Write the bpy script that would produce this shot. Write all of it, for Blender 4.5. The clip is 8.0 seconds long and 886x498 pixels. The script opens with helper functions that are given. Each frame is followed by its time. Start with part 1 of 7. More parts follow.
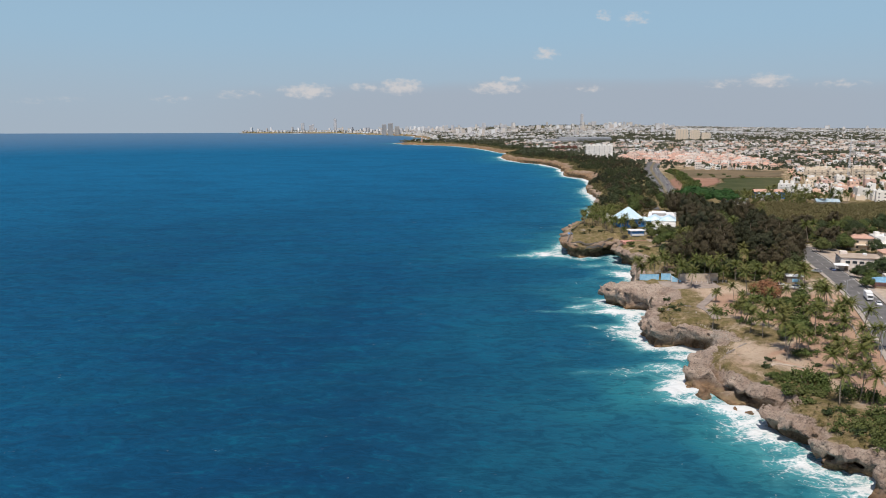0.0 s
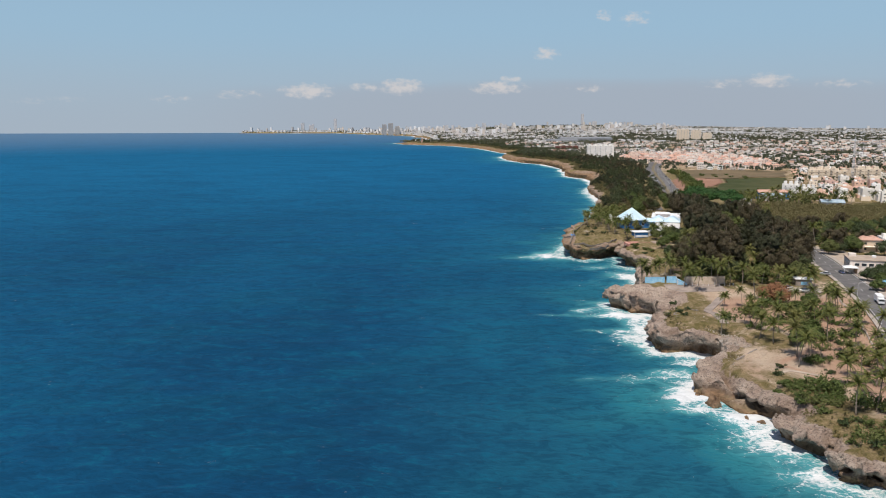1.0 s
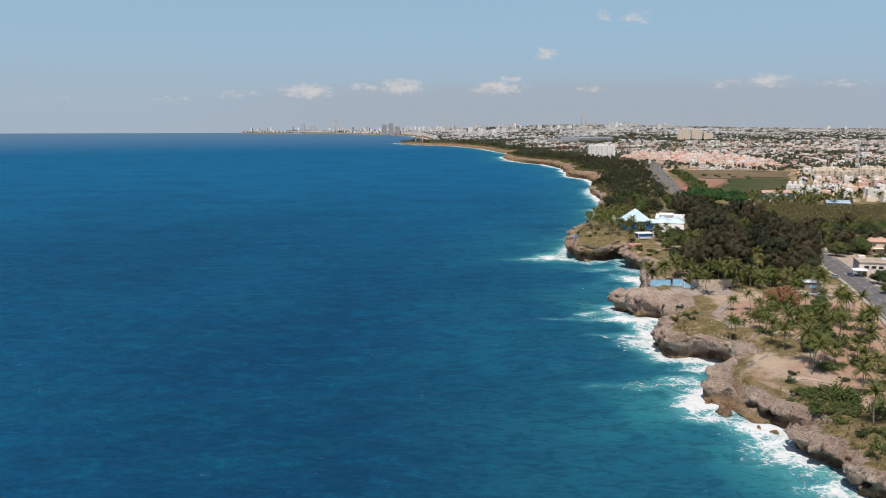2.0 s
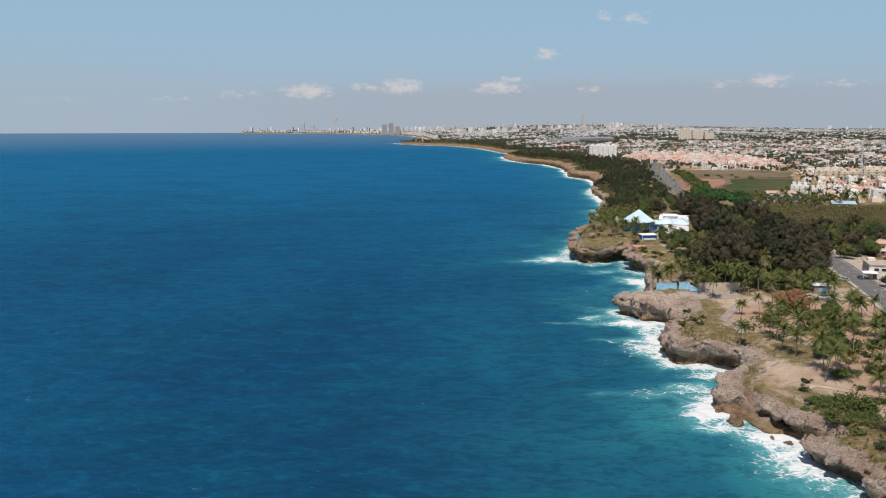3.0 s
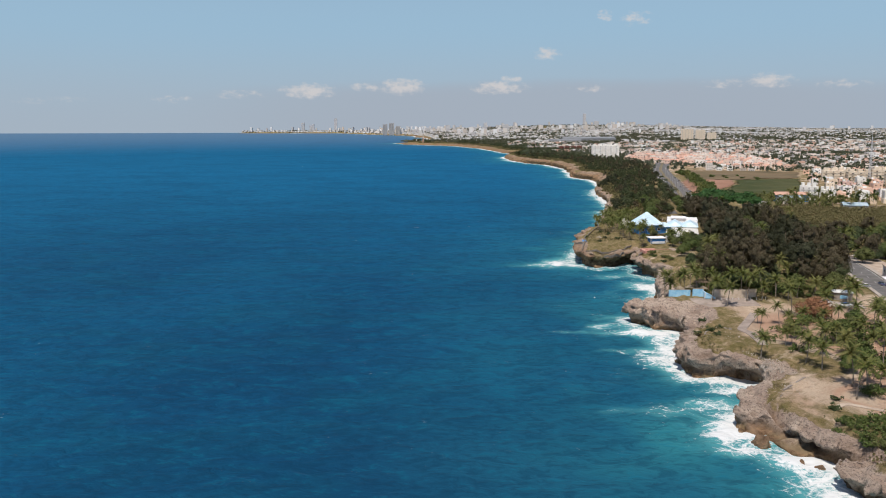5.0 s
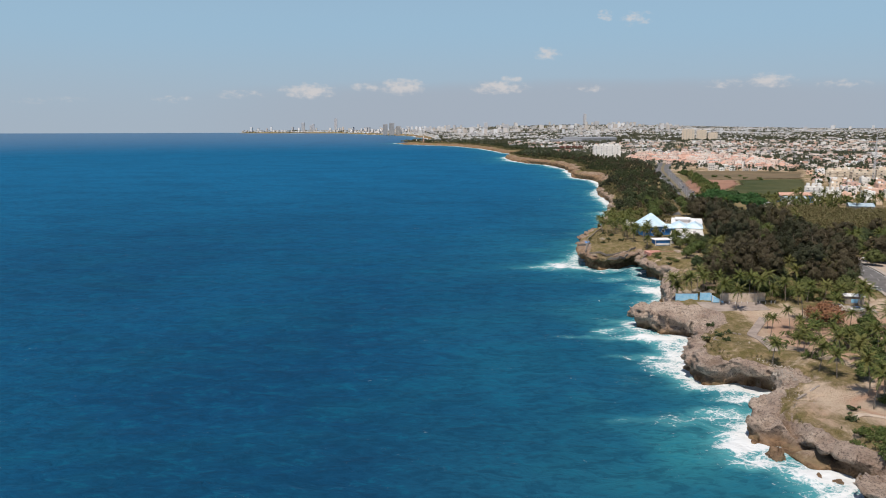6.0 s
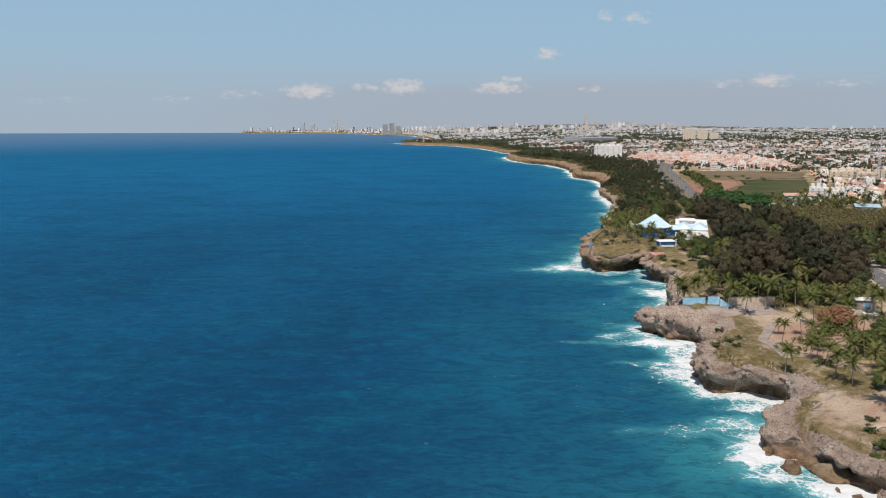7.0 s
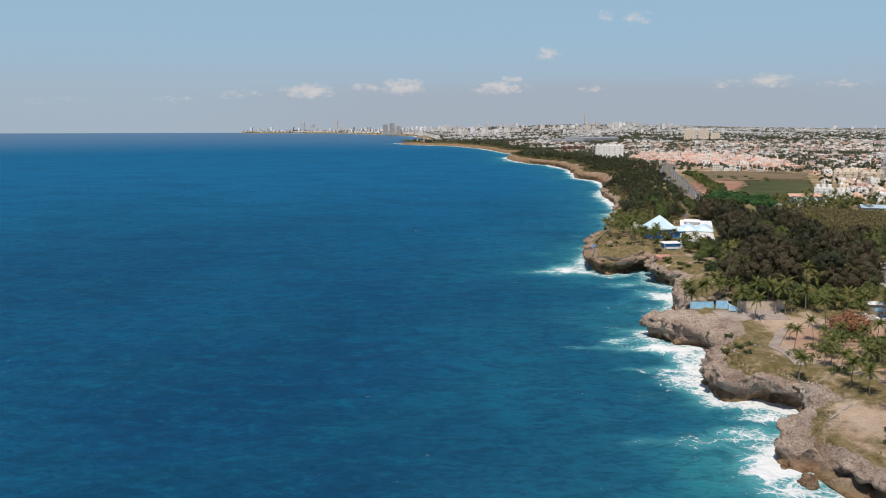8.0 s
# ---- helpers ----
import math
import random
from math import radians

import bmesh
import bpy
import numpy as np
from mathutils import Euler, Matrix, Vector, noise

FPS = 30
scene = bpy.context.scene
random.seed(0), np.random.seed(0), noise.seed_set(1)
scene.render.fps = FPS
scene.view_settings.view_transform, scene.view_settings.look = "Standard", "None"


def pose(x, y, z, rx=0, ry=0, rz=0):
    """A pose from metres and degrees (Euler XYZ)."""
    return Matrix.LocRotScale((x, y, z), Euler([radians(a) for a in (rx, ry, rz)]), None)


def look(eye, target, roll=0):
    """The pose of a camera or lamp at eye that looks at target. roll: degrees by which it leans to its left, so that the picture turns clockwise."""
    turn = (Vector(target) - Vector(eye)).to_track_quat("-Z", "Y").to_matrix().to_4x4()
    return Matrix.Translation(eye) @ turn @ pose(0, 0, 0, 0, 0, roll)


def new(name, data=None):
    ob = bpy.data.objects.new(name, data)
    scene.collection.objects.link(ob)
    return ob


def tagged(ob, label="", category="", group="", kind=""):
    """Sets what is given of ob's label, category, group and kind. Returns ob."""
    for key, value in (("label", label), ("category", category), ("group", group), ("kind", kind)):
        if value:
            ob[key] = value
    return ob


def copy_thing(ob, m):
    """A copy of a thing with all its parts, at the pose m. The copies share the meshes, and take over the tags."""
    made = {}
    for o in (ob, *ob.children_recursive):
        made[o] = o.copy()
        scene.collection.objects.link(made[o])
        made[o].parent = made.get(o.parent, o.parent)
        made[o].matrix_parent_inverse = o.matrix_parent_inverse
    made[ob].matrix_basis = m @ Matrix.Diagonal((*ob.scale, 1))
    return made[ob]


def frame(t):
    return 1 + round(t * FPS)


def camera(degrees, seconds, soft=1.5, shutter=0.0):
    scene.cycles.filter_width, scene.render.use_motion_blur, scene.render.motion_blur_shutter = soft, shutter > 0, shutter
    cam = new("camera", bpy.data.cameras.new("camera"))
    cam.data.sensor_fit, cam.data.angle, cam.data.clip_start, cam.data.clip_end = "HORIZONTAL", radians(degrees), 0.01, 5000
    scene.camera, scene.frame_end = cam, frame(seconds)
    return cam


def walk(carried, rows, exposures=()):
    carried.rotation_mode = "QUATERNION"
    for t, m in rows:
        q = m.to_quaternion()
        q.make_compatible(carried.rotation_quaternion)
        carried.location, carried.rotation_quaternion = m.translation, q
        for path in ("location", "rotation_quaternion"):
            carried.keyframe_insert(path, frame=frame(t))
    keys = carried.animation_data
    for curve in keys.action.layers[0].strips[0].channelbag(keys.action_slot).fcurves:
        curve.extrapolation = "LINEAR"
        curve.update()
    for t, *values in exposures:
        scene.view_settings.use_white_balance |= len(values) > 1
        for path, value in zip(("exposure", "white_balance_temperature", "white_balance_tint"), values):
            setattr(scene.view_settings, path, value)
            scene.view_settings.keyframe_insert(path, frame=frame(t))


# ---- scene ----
cam = camera(60.0, 8.0, soft=1.0)
PATH = [(0.0, 0.00, 0.00, 80.00, 80.43, 0.15, 0.000),
        (2.0, -0.72, 14.08, 79.60, 80.43, 0.15, 0.032),
        (4.0, -1.44, 28.36, 79.19, 80.43, 0.15, 0.064),
        (6.0, -2.18, 42.84, 78.78, 80.43, 0.15, 0.095),
        (8.0, -2.92, 57.53, 78.37, 80.43, 0.15, 0.127)]
walk(cam, [(t, pose(x, y, z, rx, ry, rz)) for t, x, y, z, rx, ry, rz in PATH], exposures=[(0.0, 0.0), (8.0, 0.0)])

# ---------------------------------------------------------------- light
SUN_WAY = Vector((-0.19, -0.38, 0.905)).normalized()      # from the ground towards the sun
world = bpy.data.worlds.new("sky")
scene.world = world
world.use_nodes = True
wn, wl = world.node_tree.nodes, world.node_tree.links
sky = wn.new("ShaderNodeTexSky")
sky.sky_type, sky.sun_disc = "NISHITA", False
sky.sun_elevation = math.asin(SUN_WAY.z)
sky.sun_rotation = math.atan2(SUN_WAY.x, SUN_WAY.y)
sky.air_density, sky.dust_density, sky.ozone_density = 1.0, 0.7, 2.0
wback = wn["Background"]
wback.inputs["Strength"].default_value = 0.10


def wmath(op, a, b=None, c=None):
    n = wn.new("ShaderNodeMath")
    n.operation = op
    for i, v in enumerate((a, b, c)):
        if v is None:
            continue
        if isinstance(v, (int, float)):
            n.inputs[i].default_value = v
        else:
            wl.new(v, n.inputs[i])
    return n.outputs[0]


def wmix(fac, a, b):
    n = wn.new("ShaderNodeMix")
    n.data_type = "RGBA"
    wl.new(fac, n.inputs[0])
    for v, sock in ((a, n.inputs[6]), (b, n.inputs[7])):
        if isinstance(v, tuple):
            sock.default_value = (*v, 1)
        else:
            wl.new(v, sock)
    return n.outputs[2]


wco = wn.new("ShaderNodeTexCoord")
wsep = wn.new("ShaderNodeSeparateXYZ")
wl.new(wco.outputs["Generated"], wsep.inputs[0])
dx, dy, dz = wsep.outputs
azim = wmath("ARCTAN2", dx, dy)                           # radians east of the flight line
elev = wmath("ARCSINE", dz)
# hazy band over the horizon all round
hz = wn.new("ShaderNodeMapRange")
hz.interpolation_type = "SMOOTHSTEP"
wl.new(elev, hz.inputs[0])
hz.inputs[1].default_value, hz.inputs[2].default_value = 0.09, 0.30
hz.inputs[3].default_value, hz.inputs[4].default_value = 0.9, 0.0
skycol = wmix(hz.outputs[0], sky.outputs[0], (3.15, 4.86, 6.42))
lz = wn.new("ShaderNodeMapRange")
lz.interpolation_type = "SMOOTHSTEP"
wl.new(elev, lz.inputs[0])
lz.inputs[1].default_value, lz.inputs[2].default_value = -0.015, 0.125
lz.inputs[3].default_value, lz.inputs[4].default_value = 0.95, 0.0
skycol = wmix(lz.outputs[0], skycol, (3.78, 4.50, 5.32))
# broken cumulus low over the land, and two thin shreds higher up
wpos = wn.new("ShaderNodeCombineXYZ")
wl.new(azim, wpos.inputs[0])
wl.new(elev, wpos.inputs[1])


def wnoise(scale, sx, sy, detail):
    mp = wn.new("ShaderNodeMapping")
    mp.inputs["Scale"].default_value = (sx, sy, 1)
    wl.new(wpos.outputs[0], mp.inputs[0])
    n = wn.new("ShaderNodeTexNoise")
    n.inputs["Scale"].default_value, n.inputs["Detail"].default_value = scale, detail
    n.inputs["Roughness"].default_value = 0.6
    wl.new(mp.outputs[0], n.inputs["Vector"])
    return n.outputs[0]


puff = wnoise(75.0, 1.0, 1.7, 6.0)
CLOUDS = [(-0.172, 0.047, 0.042, 0.012, 1.0), (-0.095, 0.052, 0.0308, 0.0067, 0.75), (-0.052, 0.052, 0.0364, 0.0128, 1.0),
          (0.072, 0.051, 0.0448, 0.0112, 0.85), (0.085, 0.061, 0.0168, 0.006, 0.8), (0.13, 0.0915, 0.021, 0.0105, 0.85),
          (0.2, 0.136, 0.0126, 0.009, 0.55), (0.238, 0.132, 0.0252, 0.012, 0.6), (0.395, 0.056, 0.0336, 0.0112, 0.85),
          (0.345, 0.053, 0.035, 0.0075, 0.5), (-0.255, 0.042, 0.0392, 0.0075, 0.45), (0.18, 0.049, 0.028, 0.0067, 0.5),
          (0.47, 0.05, 0.0364, 0.0067, 0.5), (-0.335, 0.036, 0.042, 0.006, 0.35), (-0.47, 0.034, 0.056, 0.006, 0.3)]
total = None
for ca, ce, wa, we, gain in CLOUDS:
    ce = ce - 0.0108
    u = wmath("DIVIDE", wmath("SUBTRACT", azim, ca), wa)
    v = wmath("DIVIDE", wmath("SUBTRACT", elev, ce), we)
    r2 = wmath("ADD", wmath("MULTIPLY", u, u), wmath("MULTIPLY", v, v))
    m = wmath("MULTIPLY", wmath("MAXIMUM", wmath("SUBTRACT", 1.0, r2), 0.0), gain)
    total = m if total is None else wmath("MAXIMUM", total, m)
# soft grey cloud bank behind the town
bank = wn.new("ShaderNodeMapRange")
bank.interpolation_type = "SMOOTHSTEP"
bu = wmath("DIVIDE", wmath("SUBTRACT", azim, 0.19), 0.57)
bv = wmath("MAXIMUM", wmath("DIVIDE", wmath("SUBTRACT", elev, wmath("MULTIPLY_ADD", wnoise(9.0, 1.0, 1.0, 3.0), 0.02, 0.014)), 0.030), 0.0)
wl.new(wmath("SUBTRACT", 1.0, wmath("ADD", wmath("MULTIPLY", bu, bu), wmath("MULTIPLY", bv, bv))), bank.inputs[0])
bank.inputs[1].default_value, bank.inputs[2].default_value = 0.0, 0.9
bank.inputs[3].default_value, bank.inputs[4].default_value = 0.0, 0.7
skycol = wmix(bank.outputs[0], skycol, (3.70, 4.14, 4.86))
cl = wn.new("ShaderNodeMapRange")
cl.interpolation_type = "SMOOTHSTEP"
wl.new(wmath("ADD", total, wmath("MULTIPLY", wmath("MINIMUM", wmath("MULTIPLY", total, 4.0), 1.0), wmath("MULTIPLY", wmath("SUBTRACT", puff, 0.52), 2.6))), cl.inputs[0])
cl.inputs[1].default_value, cl.inputs[2].default_value = 0.10, 1.15
cl.inputs[3].default_value, cl.inputs[4].default_value = 0.0, 0.8
skycol = wmix(cl.outputs[0], skycol, (6.5, 6.2, 6.15))
wl.new(skycol, wback.inputs["Color"])

sun_data = bpy.data.lights.new("sun", "SUN")
sun_data.energy, sun_data.angle, sun_data.color = 4.6, radians(0.53), (1.0, 0.92, 0.84)
sun = new("sun", sun_data)
sun.matrix_world = look(SUN_WAY * 400, (0, 0, 0))

# ---------------------------------------------------------------- materials


def node_material(name):
    m = bpy.data.materials.new(name)
    m.use_nodes = True
    return m, m.node_tree.nodes, m.node_tree.links, m.node_tree.nodes["Principled BSDF"]


class Nodes:
    """Short hand for one material's node tree."""

    def __init__(self, name, rough=0.9, spec=0.3, metal=0.0):
        self.mat, self.n, self.l, self.out = node_material(name)
        self.out.inputs["Roughness"].default_value = rough
        self.out.inputs["Specular IOR Level"].default_value = spec
        self.out.inputs["Metallic"].default_value = metal

    def put(self, sock, v):
        if isinstance(v, (int, float)):
            sock.default_value = v
        elif isinstance(v, tuple):
            sock.default_value = (*v, 1) if len(v) == 3 else v
        else:
            self.l.new(v, sock)

    def pos(self, sx=1.0, sy=1.0, sz=1.0, local=False):
        if local:
            src = self.n.new("ShaderNodeTexCoord").outputs["Object"]
        else:
            src = self.n.new("ShaderNodeNewGeometry").outputs["Position"]
        mp = self.n.new("ShaderNodeMapping")
        mp.inputs["Scale"].default_value = (sx, sy, sz)
        self.l.new(src, mp.inputs[0])
        return mp.outputs[0]

    def noise(self, scale, detail=4.0, rough=0.6, vec=None, warp=0.0):
        t = self.n.new("ShaderNodeTexNoise")
        t.inputs["Scale"].default_value, t.inputs["Detail"].default_value = scale, detail
        t.inputs["Roughness"].default_value, t.inputs["Distortion"].default_value = rough, warp
        self.l.new(vec if vec is not None else self.pos(), t.inputs["Vector"])
        return t.outputs[0]

    def cells(self, scale, vec=None, feature="F1"):
        t = self.n.new("ShaderNodeTexVoronoi")
        t.feature = feature
        t.inputs["Scale"].default_value = scale
        self.l.new(vec if vec is not None else self.pos(), t.inputs["Vector"])
        return t.outputs["Distance"]

    def ramp(self, v, lo, hi, a=0.0, b=1.0):
        t = self.n.new("ShaderNodeMapRange")
        t.interpolation_type = "SMOOTHSTEP"
        self.put(t.inputs[0], v)
        for i, x in enumerate((lo, hi, a, b)):
            t.inputs[i + 1].default_value = x
        return t.outputs[0]

    def math(self, op, a, b=0.0):
        t = self.n.new("ShaderNodeMath")
        t.operation = op
        self.put(t.inputs[0], a)
        self.put(t.inputs[1], b)
        return t.outputs[0]

    def mix(self, fac, a, b):
        t = self.n.new("ShaderNodeMix")
        t.data_type = "RGBA"
        self.put(t.inputs[0], fac)
        self.put(t.inputs[6], a)
        self.put(t.inputs[7], b)
        return t.outputs[2]

    def attr(self, name):
        t = self.n.new("ShaderNodeAttribute")
        t.attribute_name = name
        return t.outputs["Fac"]

    def island(self):
        return self.n.new("ShaderNodeNewGeometry").outputs["Random Per Island"]

    def piece(self):
        return self.n.new("ShaderNodeObjectInfo").outputs["Random"]

    def palette(self, fac, colours, interp="CONSTANT"):
        t = self.n.new("ShaderNodeValToRGB")
        t.color_ramp.interpolation = interp
        e = t.color_ramp.elements
        while len(e) < len(colours):
            e.new(0.5)
        for i, c in enumerate(colours):
            e[i].position = i / len(colours) if interp == "CONSTANT" else i / (len(colours) - 1)
            e[i].color = (*c, 1)
        self.put(t.inputs[0], fac)
        return t.outputs[0]

    def bump(self, h, strength=0.5, dist=0.1):
        t = self.n.new("ShaderNodeBump")
        t.inputs["Strength"].default_value, t.inputs["Distance"].default_value = strength, dist
        self.put(t.inputs["Height"], h)
        self.l.new(t.outputs[0], self.out.inputs["Normal"])

    def base(self, c):
        self.put(self.out.inputs["Base Color"], c)
        return self.mat


def plain(name, c1, c2, scale=0.6, rough=0.8, spec=0.3, metal=0.0, bump=0.2, vary=0.0):
    """A painted or mineral surface: two tones in blotches, fine grain, and a little difference from piece to piece."""
    k = Nodes(name, rough, spec, metal)
    v = k.pos(local=True)
    big = k.ramp(k.noise(scale, 4, 0.65, v), 0.35, 0.68)
    fine = k.noise(scale * 14, 3, 0.6, v)
    col = k.mix(big, c1, c2)
    col = k.mix(k.ramp(fine, 0.55, 0.8, 0.0, 0.35), col, tuple(x * 0.6 for x in c2))
    if vary:
        col = k.mix(k.math("MULTIPLY", k.piece(), vary), col, tuple(x * 0.45 for x in c1))
    k.bump(fine, bump, 0.03)
    return k.base(col)


def leafage(name, dark, mid, light, warm, spec=0.25):
    """Leaves: every leaf its own tone, every plant a little apart from its neighbours, some light let through."""
    k = Nodes(name, 0.6, spec)
    near = lambda c, u: tuple(a + (b - a) * u for a, b in zip(c, mid))
    col = k.palette(k.island(), [near(dark, 0.35), mid, near(light, 0.4), mid, near(warm, 0.3)], "LINEAR")
    col = k.mix(k.ramp(k.piece(), 0.45, 1.0, 0.0, 0.55), col, warm)
    k.base(col)
    thin = k.n.new("ShaderNodeBsdfTranslucent")
    k.l.new(col, thin.inputs[0])
    both = k.n.new("ShaderNodeMixShader")
    both.inputs[0].default_value = 0.14
    k.l.new(k.out.outputs[0], both.inputs[1])
    k.l.new(thin.outputs[0], both.inputs[2])
    k.l.new(both.outputs[0], k.n["Material Output"].inputs[0])
    return k.mat


def sea_material():
    k = Nodes("sea_water", 0.35, 0.05)
    shore, foam = k.attr("shallow"), k.attr("foam")
    drift = k.noise(0.006, 3, 0.55, k.pos(1.0, 0.45, 1.0))
    patch = k.noise(0.028, 4, 0.6, k.pos(0.6, 1.0, 1.0), 0.6)
    col = k.mix(k.ramp(drift, 0.36, 0.66), (0.0040, 0.036, 0.085), (0.0046, 0.052, 0.113))
    col = k.mix(k.ramp(patch, 0.40, 0.70, 0.0, 0.5), col, (0.0050, 0.058, 0.094))
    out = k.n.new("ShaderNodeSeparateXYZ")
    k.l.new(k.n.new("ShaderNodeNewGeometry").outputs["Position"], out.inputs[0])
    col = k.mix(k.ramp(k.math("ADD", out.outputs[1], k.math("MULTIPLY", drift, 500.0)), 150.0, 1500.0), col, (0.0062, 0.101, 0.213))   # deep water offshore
    col = k.mix(shore, col, (0.026, 0.170, 0.195))
    streak = k.noise(0.020, 5, 0.66, k.pos(0.55, 1.0, 1.0), 0.6)
    col = k.mix(k.ramp(streak, 0.40, 0.70, 0.0, 0.32), col, (0.0034, 0.032, 0.076))
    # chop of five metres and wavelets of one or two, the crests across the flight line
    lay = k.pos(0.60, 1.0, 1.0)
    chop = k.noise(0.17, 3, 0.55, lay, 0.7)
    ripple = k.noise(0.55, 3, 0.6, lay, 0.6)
    swell = k.noise(0.045, 2, 0.5, k.pos(0.35, 1.0, 1.0), 0.4)
    face_shade = k.math("ADD", k.math("MULTIPLY", chop, 0.5), k.math("MULTIPLY", ripple, 0.5))
    # lit and shaded wave faces painted into the water colour with the chop's noise
    col = k.mix(k.ramp(face_shade, 0.47, 0.59, 0.0, 0.36), col, (0.0034, 0.026, 0.058))
    col = k.mix(k.ramp(face_shade, 0.46, 0.38, 0.0, 0.28), col, (0.0040, 0.105, 0.170))
    h = k.math("ADD", k.math("MULTIPLY", chop, 1.5), k.math("ADD", k.math("MULTIPLY", ripple, 0.30), k.math("MULTIPLY", swell, 2.6)))
    k.bump(h, 0.7, 1.2)
    # white water: lace that thins out seawards, and a rare whitecap
    broad = k.noise(0.10, 6, 0.66, k.pos(0.7, 1.0, 1.0), 1.5)
    fine = k.noise(0.62, 6, 0.72, None, 1.4)
    web = k.ramp(k.cells(0.30, k.pos(0.7, 1.0, 1.0), "DISTANCE_TO_EDGE"), 0.0, 0.10, 0.22, 0.0)
    thr = k.math("ADD", k.math("MULTIPLY", k.math("SUBTRACT", broad, 0.5), 1.5), k.math("MULTIPLY", k.math("SUBTRACT", fine, 0.5), 1.7))
    white = k.ramp(k.math("ADD", k.math("ADD", thr, web), foam), 0.52, 1.08)
    milky = k.ramp(k.math("ADD", k.math("SUBTRACT", k.noise(0.07, 4, 0.6, None, 0.8), 0.5), foam), 0.06, 0.70, 0.0, 0.76)
    milky = k.math("MULTIPLY", milky, k.ramp(foam, 0.03, 0.2))
    caps = k.ramp(k.noise(0.13, 6, 0.70, k.pos(0.8, 1.0, 1.0), 1.0), 0.735, 0.748, 0.0, 0.95)
    col = k.mix(milky, col, (0.075, 0.275, 0.29))
    col = k.mix(k.math("MAXIMUM", white, caps), col, (0.60, 0.615, 0.61))
    # choppy water: scattered light from below and a little broad gloss
    body, gloss, both = k.n.new("ShaderNodeBsdfDiffuse"), k.n.new("ShaderNodeBsdfGlossy"), k.n.new("ShaderNodeMixShader")
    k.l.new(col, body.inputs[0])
    gloss.inputs["Roughness"].default_value = 0.42
    facing = k.n.new("ShaderNodeLayerWeight")
    facing.inputs[0].default_value = 0.5
    k.l.new(k.out.inputs["Normal"].links[0].from_socket, facing.inputs["Normal"])
    level = k.n.new("ShaderNodeLayerWeight")               # the flat far water mirrors the low sky
    level.inputs[0].default_value = 0.5
    for s in (body, gloss):
        k.l.new(k.out.inputs["Normal"].links[0].from_socket, s.inputs["Normal"])
    k.put(both.inputs[0], k.math("MULTIPLY", k.math("ADD", k.ramp(facing.outputs["Facing"], 0.55, 1.0, 0.010, 0.03), k.ramp(level.outputs["Facing"], 0.958, 0.987, 0.0, 0.30)), k.ramp(white, 0.0, 1.0, 1.0, 0.0)))
    k.l.new(body.outputs[0], both.inputs[1])
    k.l.new(gloss.outputs[0], both.inputs[2])
    k.l.new(both.outputs[0], k.n["Material Output"].inputs[0])
    return k.mat


def coast_material():
    k = Nodes("coral_rock_and_soil", 0.95, 0.15)
    rock, wet, soil = k.attr("rock"), k.attr("wet"), k.attr("soil")
    grain = k.noise(1.6, 8, 0.72)
    pits = k.cells(1.1)
    grey = k.mix(k.ramp(k.noise(0.16, 5, 0.62), 0.35, 0.65), (0.345, 0.258, 0.203), (0.48, 0.382, 0.304))
    grey = k.mix(k.ramp(grain, 0.49, 0.62, 0.0, 0.78), grey, (0.115, 0.088, 0.072))
    grey = k.mix(k.ramp(k.noise(0.95, 7, 0.72, None, 1.0), 0.58, 0.70, 0.0, 0.55), grey, (0.52, 0.45, 0.385))
    grey = k.mix(k.ramp(k.noise(0.11, 5, 0.7, None, 0.8), 0.50, 0.66, 0.0, 0.6), grey, (0.215, 0.150, 0.108))
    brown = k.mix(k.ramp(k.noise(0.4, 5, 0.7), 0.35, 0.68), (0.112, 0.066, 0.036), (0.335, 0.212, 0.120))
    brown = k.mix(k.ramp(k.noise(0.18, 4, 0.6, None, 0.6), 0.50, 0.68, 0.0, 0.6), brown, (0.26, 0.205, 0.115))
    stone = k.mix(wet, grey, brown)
    dirt = k.mix(k.ramp(k.noise(0.06, 6, 0.7, None, 0.6), 0.40, 0.60), (0.47, 0.338, 0.240), (0.56, 0.440, 0.325))
    red = k.math("SUBTRACT", k.ramp(soil, 0.15, 0.2, 0.0, 0.55), k.ramp(soil, 0.21, 0.30, 0.0, 0.55))
    dirt = k.mix(red, dirt, (0.47, 0.260, 0.172))
    dirt = k.mix(k.ramp(k.noise(1.3, 5, 0.7), 0.5, 0.75, 0.0, 0.7), dirt, (0.34, 0.225, 0.155))
    turf = k.mix(k.ramp(k.noise(0.35, 6, 0.75), 0.38, 0.72), (0.152, 0.126, 0.048), (0.35, 0.254, 0.145))
    turf = k.mix(k.ramp(k.noise(2.4, 4, 0.7), 0.5, 0.75, 0.0, 0.8), turf, (0.088, 0.080, 0.033))
    earth = k.mix(k.ramp(k.math("ADD", k.noise(0.075, 6, 0.72, None, 0.5), soil), 0.42, 0.60), turf, dirt)
    edge = k.ramp(k.math("ADD", rock, k.math("MULTIPLY", k.math("SUBTRACT", k.noise(0.28, 6, 0.75), 0.5), 0.9)), 0.42, 0.58)
    col = k.mix(edge, earth, stone)
    h = k.math("SUBTRACT", k.math("MULTIPLY", grain, 1.2), k.math("MULTIPLY", k.ramp(pits, 0.0, 0.5, 1.0, 0.0), 0.35))
    k.bump(h, 1.0, 0.85)
    return k.base(col)


SEA = sea_material()
COAST = coast_material()


